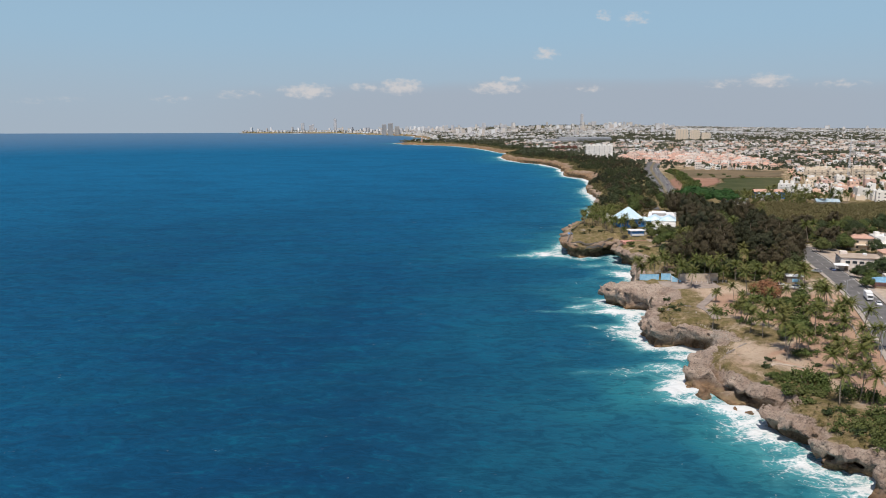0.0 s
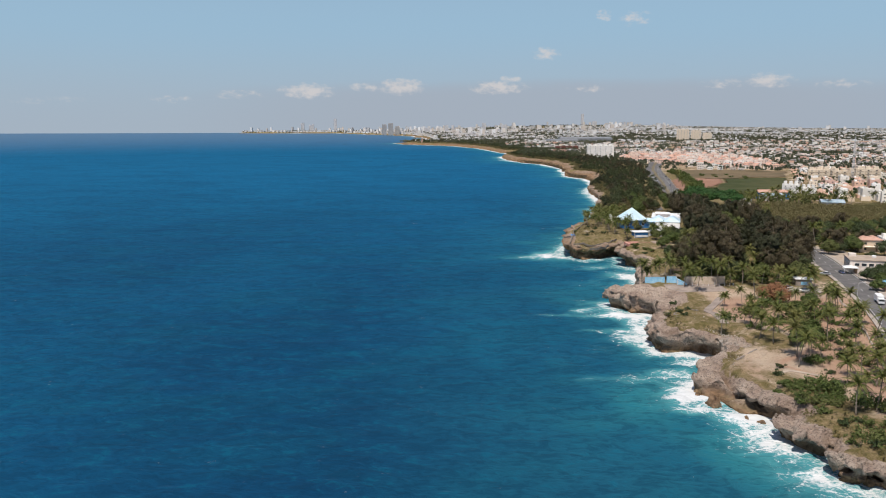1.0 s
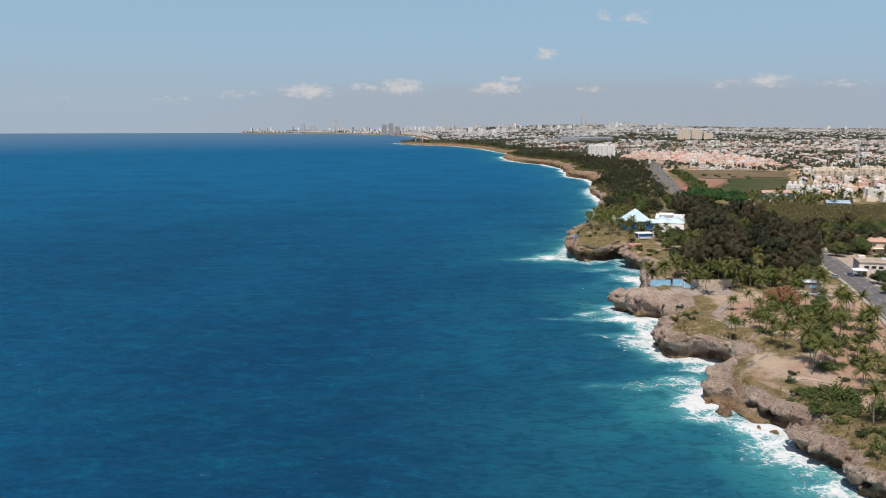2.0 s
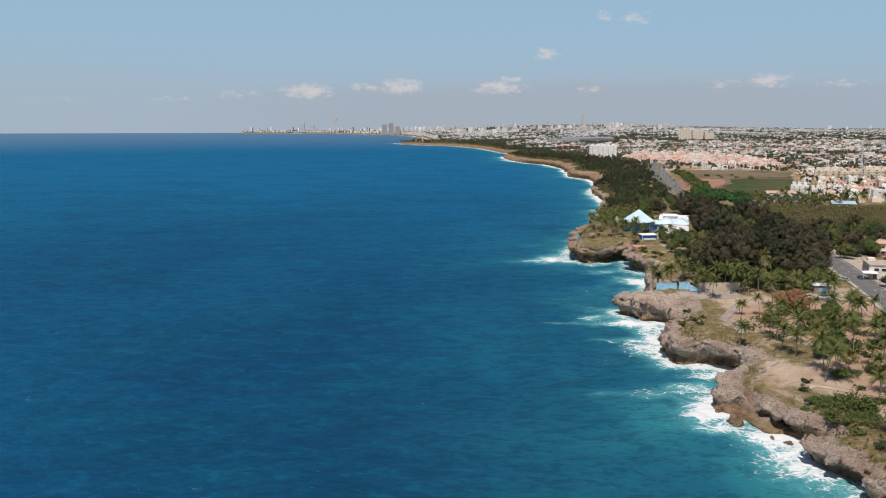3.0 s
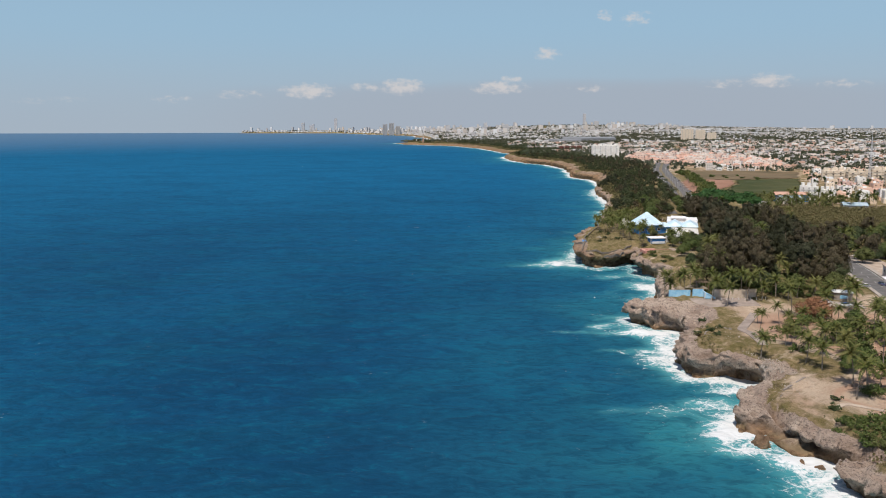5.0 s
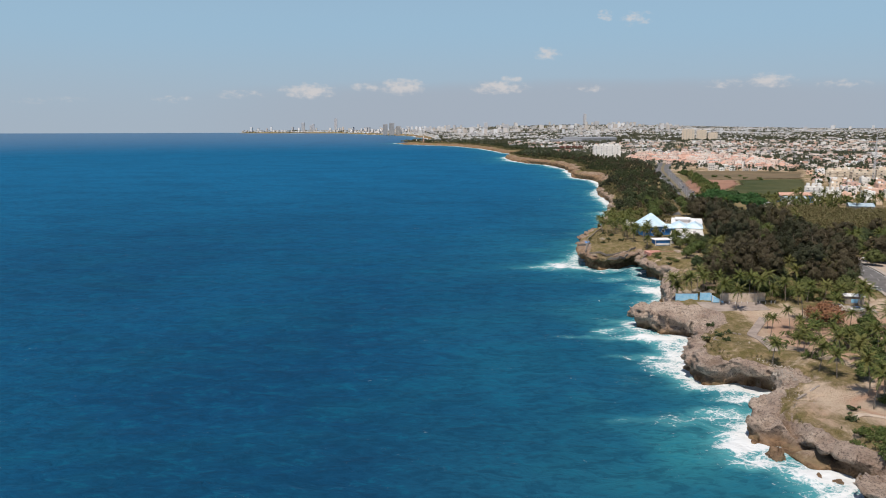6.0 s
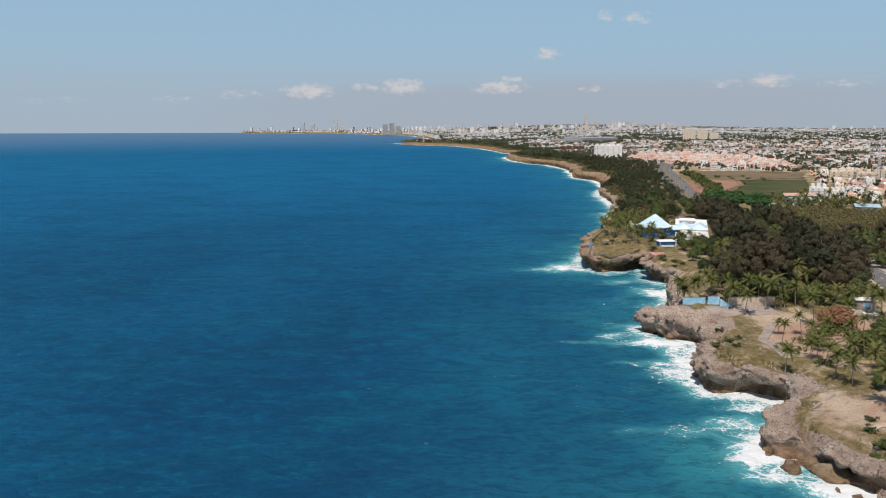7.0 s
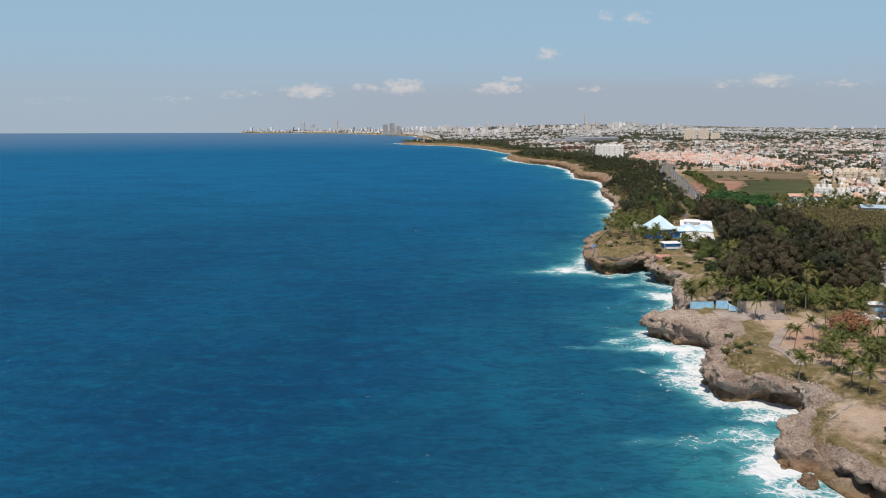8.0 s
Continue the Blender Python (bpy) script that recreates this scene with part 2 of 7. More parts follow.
def link_mesh(name, verts, faces, material, parent=None, smooth=False):
    me = bpy.data.meshes.new(name)
    me.from_pydata([tuple(v) for v in verts], [], [tuple(f) for f in faces])
    mats = material if isinstance(material, (list, tuple)) else [material]
    for m in mats:
        me.materials.append(m)
    if smooth:
        me.shade_smooth()
    ob = new(name, me)
    if parent is not None:
        ob.parent = parent
    return ob


def part(name, bm, material, parent=None, label="", smooth=False):
    """Links a bmesh as one mesh object under a thing or a part."""
    me = bpy.data.meshes.new(name)
    bm.to_mesh(me)
    bm.free()
    for m in material if isinstance(material, (list, tuple)) else [material]:
        me.materials.append(m)
    if smooth:
        me.shade_smooth()
    ob = new(name, me)
    if parent is not None:
        ob.parent = parent
    return tagged(ob, label)


def float_attribute(ob, name, values):
    a = ob.data.attributes.new(name, "FLOAT", "POINT")
    a.data.foreach_set("value", np.asarray(values, dtype=np.float32))


# ---------------------------------------------------------------- the plan of the coast


def smooth(a, b, x):
    u = np.clip((x - a) / (b - a), 0.0, 1.0)
    return u * u * (3 - 2 * u)


def lattice(ix, iy, iz, seed):
    n = (ix * 374761393 + iy * 668265263 + iz * 2147483647 + seed * 974711) & 0xFFFFFFFF
    n = ((n ^ (n >> 13)) * 1274126177) & 0xFFFFFFFF
    n = ((n ^ (n >> 16)) * 2246822519) & 0xFFFFFFFF
    return ((n ^ (n >> 15)) & 0xFFFF) / 65535.0


def grain3(x, y, z, size, seed=0):
    """Smooth random values in -1..1 with features of the given size."""
    p = [np.asarray(v, dtype=np.float64) / size for v in np.broadcast_arrays(x, y, z)]
    i = [np.floor(v).astype(np.int64) for v in p]
    u = [v - w for v, w in zip(p, i)]
    u = [v * v * (3 - 2 * v) for v in u]
    total = 0.0
    for a in (0, 1):
        for b in (0, 1):
            for c in (0, 1):
                wgt = (u[0] if a else 1 - u[0]) * (u[1] if b else 1 - u[1]) * (u[2] if c else 1 - u[2])
                total = total + wgt * lattice(i[0] + a, i[1] + b, i[2] + c, seed)
    return total * 2 - 1


def grain2(x, y, size, seed=0):
    return grain3(x, y, np.zeros_like(np.asarray(x, dtype=np.float64)), size, seed)


NEAR_COAST = [(100, 60), (97, 120), (92, 152), (95, 160), (90, 164), (85, 168), (88, 177), (83, 180), (81, 187), (83.5, 192.5), (88, 197.5), (86, 202),
              (83.2, 208), (81.5, 214.5), (78.5, 217), (74.5, 217), (72.3, 220), (72.4, 225.5), (74.5, 231), (80.5, 235), (85.5, 240), (90.5, 247), (92, 252), (84, 259), (73, 262), (72, 270), (75, 280), (79, 290),
              (84, 301), (85, 309), (81, 313), (74, 317), (69, 326), (70, 333), (77, 334), (85, 339), (90, 352), (92, 372), (97, 388), (105, 403),
              (100, 410), (95, 423), (97, 437), (104, 449), (96, 443), (77, 436), (69, 450)]
FAR_COAST = [(73, 482), (84, 520), (97, 550), (109, 580), (126, 642), (148, 738), (155, 792), (160, 869), (182, 945), (191, 1035),
             (173, 1095), (184, 1180), (188, 1280), (177, 1376), (144, 1450), (125, 1555), (122, 1670), (164, 1780), (133, 1906),
             (102, 2130), (27, 2364), (-80, 2478), (-165, 2640), (-60, 2800), (-70, 3290), (-181, 3870), (-457, 4357), (-637, 4640), (-1250, 4790), (-1300, 5400)]


def coast_line():
    pts = np.array([(150, -900), (110, -150)] + NEAR_COAST + FAR_COAST, dtype=float)
    out = []
    for i in range(len(pts) - 1):                          # corners rounded by a spline, then roughened
        p0, p1, p2, p3 = pts[max(i - 1, 0)], pts[i], pts[i + 1], pts[min(i + 2, len(pts) - 1)]
        n = max(2, int(np.hypot(*(p2 - p1)) / 3.0)) if p1[1] < 700 else 10
        n = min(n, 60)
        for u in np.arange(n) / n:
            q = 0.5 * ((2 * p1) + (p2 - p0) * u + (2 * p0 - 5 * p1 + 4 * p2 - p3) * u * u + (3 * p1 - p0 - 3 * p2 + p3) * u ** 3)
            out.append(0.55 * q + 0.45 * (p1 + (p2 - p1) * u))
    out = np.array(out)
    s = np.clip(out[:, 1] / 500, 0.5, 6)
    out[:, 0] += s * 0.9 * grain2(out[:, 0], out[:, 1], 5.0, 3) + s * 0.5 * grain2(out[:, 0], out[:, 1], 2.2, 4)
    return out


COASTLINE = coast_line()


def inland(x, y):
    """Metres from the waterline, positive on land."""
    x, y = np.asarray(x, dtype=float), np.asarray(y, dtype=float)
    shape = np.broadcast(x, y).shape
    px, py = np.broadcast_to(x, shape).ravel(), np.broadcast_to(y, shape).ravel()
    if px.size <= 48:                                       # few points: all shore pieces at once
        a, e = COASTLINE[:-1][None], (COASTLINE[1:] - COASTLINE[:-1])[None]
        q = np.stack([px, py], -1)[:, None, :]
        u = np.clip(((q - a) * e).sum(-1) / ((e * e).sum(-1) + 1e-9), 0, 1)
        near = np.sqrt((((q - a) - u[..., None] * e) ** 2).sum(-1).min(1))
        up = (a[..., 1] > q[..., 1]) != ((a + e)[..., 1] > q[..., 1])
        at = a[..., 0] + (q[..., 1] - a[..., 1]) * e[..., 0] / np.where(np.abs(e[..., 1]) < 1e-9, 1e-9, e[..., 1])
        odd = (up & (at < q[..., 0])).sum(1) % 2 == 1
        return (near * np.where(odd, 1, -1)).reshape(shape)
    best = np.full(px.shape, 1e18)
    cross = np.zeros(px.shape, dtype=np.int64)
    for (ax, ay), (bx, by) in zip(COASTLINE[:-1], COASTLINE[1:]):
        ex, ey = bx - ax, by - ay
        u = np.clip(((px - ax) * ex + (py - ay) * ey) / (ex * ex + ey * ey + 1e-9), 0, 1)
        best = np.minimum(best, (px - ax - u * ex) ** 2 + (py - ay - u * ey) ** 2)
        hits = (ay > py) != (by > py)
        if hits.any():
            cross += (hits & (ax + (py - ay) * ex / (ey if ey else 1e-9) < px)).astype(np.int64)
    return (np.sqrt(best) * np.where(cross % 2 == 1, 1, -1)).reshape(shape)


def land_top(x, y, d):
    """Height of the land: a rough coral rim, rising softly to the park and the town."""
    rim = 6.3 + 1.7 * smooth(205, 250, y) + 0.8 * grain2(x, y, 38, 11) + 0.3 * smooth(370, 430, y) - 2.2 * smooth(650, 850, y) - 1.8 * smooth(1300, 1900, y)
    rise = (0.7 + 0.6 * smooth(215, 270, y) + 2.0 * smooth(296, 345, y)) * smooth(1, 16, d) + 1.0 * smooth(60, 500, d) + 34.0 * smooth(1700, 4900, y) * smooth(200, 1500, d) * (1 - 0.9 * smooth(500, 2700, x))          # the town climbs gently inland
    rim = rim - 2.2 * np.exp(-((x - 76.5) / 6.5) ** 2 - ((y - 226) / 9) ** 2)          # the low block before the cove
    rim = rim - 1.6 * (1 - smooth(2, 13, d)) * (1 - smooth(194, 207, y)) * smooth(165, 175, y)          # the nearest point slopes down to the water
    rough = (1 - smooth(10, 26, d)) * (0.75 * grain2(x, y, 6.5, 12) + 0.45 * grain2(x, y, 2.6, 13))
    return rim + rise + rough + (0.25 - 0.17 * smooth(25, 60, d)) * grain2(x, y, 14, 14)


def shelf(x, y):
    """How far the cliff stands back behind a wave-cut shelf, in metres."""
    return 4.2 * smooth(213, 216, y) * (1 - smooth(220.5, 223, y)) * (1 - smooth(79, 82.5, x))


def ground_z(x, y):
    x, y = np.atleast_1d(np.asarray(x, float)), np.atleast_1d(np.asarray(y, float))
    return land_top(x, y, inland(x, y))


def steps(*stretches):
    """Grid lines: (from, to, spacing) stretches joined end to end."""
    out = []
    for a, b, s in stretches:
        out += list(np.linspace(a, b, max(1, int(round((b - a) / s))), endpoint=False))
    return np.array(out + [stretches[-1][1]])


def sheet(name, xs, ys, zfun, material, keep=None):
    gx, gy = np.meshgrid(xs, ys)
    z = zfun(gx, gy)
    verts = np.stack([gx, gy, z], -1).reshape(-1, 3)
    w = len(xs)
    r, c = np.meshgrid(np.arange(len(ys) - 1), np.arange(w - 1), indexing="ij")
    a = (r * w + c).ravel()
    faces = np.stack([a, a + 1, a + w + 1, a + w], -1)
    if keep is not None:
        k = keep(gx, gy).ravel()
        faces = faces[k[faces].any(axis=1)]
        used = np.unique(faces)
        back = np.full(len(verts), -1)
        back[used] = np.arange(len(used))
        verts, faces = verts[used], back[faces]
    return link_mesh(name, verts.tolist(), faces.tolist(), material, smooth=True), verts


# ---------------------------------------------------------------- sea
SHORES = {}
# where the swell breaks: middle, half lengths, strength
BREAKERS = [(71, 312, 10, 5.0, 1.15), (79, 305, 6, 5, 0.75), (60, 322.5, 7, 3, 0.50), (45, 315, 15, 3, 0.24), (76, 297, 5, 7, 0.42), (62, 291, 11, 2.5, 0.34), (68, 281, 4, 9, 0.42),
            (83, 250, 7, 3.6, 0.66), (73, 241, 9, 4, 0.50), (53, 236, 15, 4, 0.30), (68, 219, 5, 4, 0.80), (72, 209, 7, 3.5, 0.74), (81.5, 202, 6, 4, 0.85), (76, 191, 7, 8, 0.40),
            (61, 453, 8, 13, 0.95), (48, 447, 13, 6, 0.52), (93, 394, 7, 9, 0.50), (85, 418, 10, 6, 0.42), (80, 167, 8, 7, 0.34), (88, 157, 7, 5, 0.40)]


def breakers(x, y):
    wx, wy = x + 2.5 * grain2(x, y, 7, 36), y + 2.0 * grain2(x, y, 6, 37)
    return sum(g * np.exp(-((wx - a) / p) ** 2 - ((wy - b) / q) ** 2) for a, b, p, q, g in BREAKERS)


def sea_height(x, y):
    d = inland(x, y)
    near = smooth(-45, -2, d) * (1 - smooth(560, 700, y))
    surge = near * (0.55 * grain2(x, y, 7, 21) + 0.25 * grain2(x, y, 3, 22) + 0.25)
    SHORES["sea"] = d
    return surge + 1.1 * np.clip(breakers(x, y) - 0.35, 0, 0.8) * (1 + 0.7 * grain2(x, y, 2.4, 24)) + (1 - smooth(500, 1200, y)) * 0.25 * grain2(x * 0.4, y, 9, 23)


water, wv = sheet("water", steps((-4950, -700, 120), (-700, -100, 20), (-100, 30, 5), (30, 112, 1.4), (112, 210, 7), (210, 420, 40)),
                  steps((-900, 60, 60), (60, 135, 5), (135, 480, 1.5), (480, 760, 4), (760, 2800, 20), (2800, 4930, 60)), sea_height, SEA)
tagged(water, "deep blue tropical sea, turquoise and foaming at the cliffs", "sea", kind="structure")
sd = SHORES["sea"].ravel()
wide = 1.0 + smooth(450, 1500, wv[:, 1]) * 0.7
float_attribute(water, "shallow", np.clip((0.36 + 0.22 * (1 - smooth(215, 260, wv[:, 1])) + 0.10 * smooth(380, 450, wv[:, 1])) * smooth(-34, -3, sd / wide * (1 + 0.5 * grain2(wv[:, 0], wv[:, 1], 18, 31))) * (1.0 - 0.5 * smooth(300, 900, wv[:, 1]))
                + (0.16 + 0.16 * (1 - smooth(190, 260, wv[:, 1]))) * smooth(-120, -20, sd), 0, 1))
reach = 7.6 + 6.5 * grain2(wv[:, 0], wv[:, 1], 26, 32) + 3 * grain2(wv[:, 0], wv[:, 1], 8, 33)
surf = np.clip(0.71 + 0.5 * grain2(wv[:, 0], wv[:, 1], 17, 34), 0.42, 1.15) * (1 - 0.30 * smooth(400, 520, wv[:, 1]) + 0.32 * smooth(560, 1000, wv[:, 1]))
nearest = 1 - smooth(212, 246, wv[:, 1])
surf = surf + (0.58 + 0.30 * smooth(192, 204, wv[:, 1]) - surf) * 0.7 * nearest
reach = reach + (15 - reach) * 0.75 * nearest
plume = np.clip(grain2(wv[:, 0], wv[:, 1] * 1.6, 38, 35) + 0.35, 0, 1)
float_attribute(water, "foam", 0.30 * np.exp(np.minimum(sd, 0) / wide / 2.5) + breakers(wv[:, 0], wv[:, 1]) + (0.72 + 0.28 * smooth(480, 620, wv[:, 1])) * surf * np.exp(np.minimum(sd + 1.5, 0) / wide / np.maximum(reach * 0.65, 3.0)) + (0.16 - 0.04 * smooth(380, 520, wv[:, 1])) * plume * smooth(-50, -10, sd / wide))

# ---------------------------------------------------------------- land sheet


def land_sheet(x, y):
    d = inland(x, y)
    SHORES["land"] = d
    z = land_top(x, y, d) - 0.12
    far = y > 1440
    d = d - shelf(x, y)
    low = np.where(far, smooth(-1, 5, d), smooth(4, 9, d))
    return np.where(d < 9, -5 + (z + 5) * low, z)


ground, gv = sheet("ground", steps((-1400, -100, 60), (-100, 60, 12), (60, 200, 2.0), (200, 420, 6), (420, 3400, 80)),
                   steps((-900, 80, 60), (80, 700, 2.5), (700, 1300, 7), (1300, 2900, 18), (2900, 4930, 60)), land_sheet, COAST,
                   keep=lambda x, y: SHORES["land"] > -25)
tagged(ground, "dry coastal land of reddish soil, thin turf and coral stone", "ground", kind="structure")


def ground_masks(ob, v, d):
    x, y, z = v.T
    edge = (1 - 0.55 * smooth(390, 430, y) + 0.6 * smooth(600, 900, y)) * 8.5 + 4 * grain2(x, y, 24, 41) + 3 * grain2(x, y, 7, 43)
    edge = edge * (1 - 0.35 * smooth(200, 212, y) * (1 - smooth(236, 246, y)))
    edge = edge + (9 + 10 * grain2(x, y, 30, 44)) * smooth(800, 980, y) * (1 - smooth(2500, 2900, y))             # bare rock platforms of the far shore
    patch = np.exp(-((x - 92) / 11) ** 2 - ((y - 312) / 9) ** 2)                      # bare stone before the pool terrace
    edge = edge + 9 * np.exp(-((x - 74) / 7) ** 2 - ((y - 472) / 26) ** 2) + 12 * np.exp(-((x - 77) / 8) ** 2 - ((y - 321) / 10) ** 2) + 14 * patch + 9 * np.exp(-((x - 80) / 5) ** 2 - ((y - 222) / 9) ** 2)
    float_attribute(ob, "rock", np.maximum(np.clip(1.0 - smooth(0.3 * edge, edge, d - 0.8 * shelf(x, y)) * 0.85, 0, 1) - 0.25 * smooth(14, 24, d), 1 - smooth(4.0, 5.5, z)))
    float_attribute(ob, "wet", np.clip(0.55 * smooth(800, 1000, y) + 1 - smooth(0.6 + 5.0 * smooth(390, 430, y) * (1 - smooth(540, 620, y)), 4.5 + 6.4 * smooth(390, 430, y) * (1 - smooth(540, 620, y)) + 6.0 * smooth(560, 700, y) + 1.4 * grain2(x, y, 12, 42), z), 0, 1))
    float_attribute(ob, "soil", -0.11 + 0.31 * smooth(16, 26, d) * (1 - smooth(300, 340, y)) + 0.12 * smooth(700, 1100, y) * smooth(60, 150, d) - 0.3 * smooth(440, 452, y) * (1 - smooth(505, 525, y)) * smooth(4, 9, d) + 0.24 * np.exp(-((x - 99) / 10) ** 2 - ((y - 230) / 13) ** 2) - 0.10 * smooth(600, 700, y) * (1 - smooth(40, 80, d)) - 0.25 * smooth(700, 1100, y) * (1 - smooth(60, 110, d)) - 0.2 * smooth(1800, 2400, y))


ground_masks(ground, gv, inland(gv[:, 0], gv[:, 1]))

# ---------------------------------------------------------------- undercut coral cliffs


def cliff_band(y0, y1, x0, x1, cell):
    """The cliffs as the skin of a solid: undercut above the water, ledged and pitted, with the land's height on top."""
    xs, ys, zs = np.arange(x0, x1, cell), np.arange(y0, y1, cell), np.arange(-3.0, 15.0, cell * 0.8)
    gx, gy = np.meshgrid(xs, ys, indexing="ij")
    d = inland(gx, gy)
    top = land_top(gx, gy, d) + 0.15 - 1.2 * smooth(13, 17, d)
    X, Y, Z = gx[:, :, None], gy[:, :, None], zs[None, None, :]
    D = d[:, :, None]
    top = top - 3.2 * np.exp(-((gx - 82.6) / 1.5) ** 2) * smooth(212, 215, gy) * (1 - smooth(224, 230, gy))          # the cleft behind the block
    near_rim = 1 - smooth(9, 14, d)
    stair = np.round(top / 1.1) * 1.1
    top = top + near_rim * 0.55 * (stair - top)
    notch = np.clip(1.9 + 1.3 * smooth(392, 425, gy) * (1 - smooth(540, 600, gy)) + 2.8 * grain2(gx, gy, 13, 51) + 1.2 * np.exp(-((gx - 86) / 5) ** 2 - ((gy - 201) / 6) ** 2), 0.2, 5.0)[:, :, None]
    ledge = (smooth(0.2, 0.7, grain2(gx, gy, 24, 52)) * (1 - 0.85 * smooth(392, 425, gy)))[:, :, None] * 1.2
    zone = (smooth(392, 425, gy) * (1 - smooth(540, 600, gy)))[:, :, None]
    under = np.where(Z < 1.9, 1.0, np.exp(-((Z - 1.9) / 1.9) ** 2))
    shape = notch * under + 3.2 * zone * (1 - smooth(2.5, 9.0, Z)) - 2.4 * ledge * (1 - smooth(0.7, 1.7, Z)) + 0.05 * np.clip(Z - 4.5, 0, 9) ** 1.5
    wx, wy = X + 1.6 * grain3(X, Y, Z, 4.0, 57), Y + 1.6 * grain3(X, Y, Z, 4.0, 58)
    crease = 1 - 2 * np.abs(grain3(wx, wy, Z * 0.8, 4.6, 54))
    lumps = 1.7 * grain3(wx, wy, Z * 0.7, 8.0, 53) - 3.4 * np.clip(crease - 0.45, 0, 1) + 0.7 * grain3(X * 0.16, Y * 0.16, Z, 1.25, 66) + 1.0 * grain3(wx, wy, Z * 1.5, 2.8, 55) + 0.75 * grain3(X, Y, Z * 1.5, 1.5, 59)
    hollow = 6.0 * np.clip(grain3(wx, wy, Z * 1.7, 7.0, 62) - 0.30, 0, 1) * (1 - smooth(6.5, 8.0, Z))
    reef = shelf(gx, gy)[:, :, None]
    side = (D - shape + lumps - hollow - reef * smooth(1.0, 2.2, Z + (1.0 * grain2(gx, gy, 4.2, 64) + 0.7 * grain2(gx, gy, 1.7, 65))[:, :, None]))
    lid = (top[:, :, None] - Z) + (0.6 * grain3(X, Y, Z * 0.5, 3.0, 56) + 0.60 * grain3(X, Y, Z * 0.5, 1.5, 61) - 2.1 * np.clip(grain3(wx, wy, Z * 0.4, 2.6, 63) - 0.34, 0, 1) - 1.3 * np.clip(0.75 - 2.2 * np.abs(grain3(wx, wy, Z * 0.3, 5.0, 60)), 0, 1)) * (1 - smooth(6, 12, D))
    k = 0.35
    h = np.clip(0.5 + 0.5 * (lid - side) / k, 0, 1)
    f = lid * (1 - h) + side * h - k * h * (1 - h)
    # skin of f = 0: one point in each crossed cell, one face for each crossed edge
    s = f > 0
    n0, n1, n2 = (k2 - 1 for k2 in f.shape)
    acc, cnt = np.zeros((n0, n1, n2, 3)), np.zeros((n0, n1, n2))
    corners = [(a, b, c) for a in (0, 1) for b in (0, 1) for c in (0, 1)]
    for p in corners:
        for ax in range(3):
            if p[ax]:
                continue
            q = tuple(v + (i == ax) for i, v in enumerate(p))
            fp = f[p[0]:n0 + p[0], p[1]:n1 + p[1], p[2]:n2 + p[2]]
            fq = f[q[0]:n0 + q[0], q[1]:n1 + q[1], q[2]:n2 + q[2]]
            hit = (fp > 0) != (fq > 0)
            u = np.where(hit, fp / np.where(hit, fp - fq, 1), 0)
            for i in range(3):
                acc[..., i] += np.where(hit, p[i] + (u if i == ax else 0), 0)
            cnt += hit
    dm = 0.25 * (d[:-1, :-1] + d[1:, :-1] + d[:-1, 1:] + d[1:, 1:])
    use = (cnt > 0) & (dm < 16.5)[:, :, None]
    idx = np.full(use.shape, -1)
    idx[use] = np.arange(use.sum())
    ijk = np.argwhere(use)
    v = acc[use] / cnt[use][:, None] + ijk
    v = v * np.array([cell, cell, cell * 0.8]) + np.array([x0, y0, -3.0])
    faces = []
    for ax in range(3):
        o1, o2 = [(1, 2), (2, 0), (0, 1)][ax]
        lo = [slice(1, n0), slice(1, n1), slice(1, n2)]
        lo[ax] = slice(0, (n0, n1, n2)[ax])
        hi = list(lo)
        hi[ax] = slice(1, (n0, n1, n2)[ax] + 1)
        a, b = s[tuple(lo)], s[tuple(hi)]
        at = np.argwhere(a != b) + np.array([sl.start for sl in lo])
        flip = a[a != b]
        quad = []
        for e1, e2 in ((1, 1), (0, 1), (0, 0), (1, 0)):
            w = at.copy()
            w[:, o1] -= e1
            w[:, o2] -= e2
            quad.append(idx[w[:, 0], w[:, 1], w[:, 2]])
        quad = np.stack(quad, -1)
        quad[~flip] = quad[~flip][:, ::-1]
        faces.append(quad[(quad >= 0).all(axis=1)])
    faces = np.concatenate(faces)
    ob = link_mesh("coastal_cliff", v.tolist(), faces.tolist(), COAST)
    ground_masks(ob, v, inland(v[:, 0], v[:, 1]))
    return tagged(ob, "grey-brown coral limestone cliff, pitted and undercut by the sea", "cliff", kind="structure")


cliff_band(120, 402, 60, 116, 0.62)
cliff_band(400, 524, 58, 126, 0.85)
cliff_band(522, 706, 66, 170, 1.3)
cliff_band(704, 1480, 110, 240, 2.0)

# ---------------------------------------------------------------- shared shapes
LEAF_CAS = leafage("casuarina_needles", (0.019, 0.024, 0.012), (0.043, 0.048, 0.022), (0.074, 0.076, 0.036), (0.060, 0.053, 0.027))
LEAF_BROWN = leafage("browned_casuarina_needles", (0.031, 0.026, 0.014), (0.079, 0.062, 0.032), (0.119, 0.093, 0.051), (0.063, 0.062, 0.029))
LEAF_GREEN = leafage("broad_leaves", (0.034, 0.052, 0.012), (0.072, 0.105, 0.025), (0.132, 0.166, 0.042), (0.129, 0.125, 0.043))
LEAF_DARK = leafage("dense_leaves", (0.021, 0.038, 0.014), (0.046, 0.070, 0.025), (0.078, 0.105, 0.036), (0.075, 0.074, 0.031))
LEAF_RED = leafage("reddened_almond_leaves", (0.16, 0.056, 0.036), (0.30, 0.115, 0.066), (0.37, 0.17, 0.09), (0.20, 0.14, 0.06))
LEAF_PALM = leafage("palm_fronds", (0.012, 0.022, 0.005), (0.066, 0.088, 0.018), (0.245, 0.245, 0.060), (0.165, 0.145, 0.046))
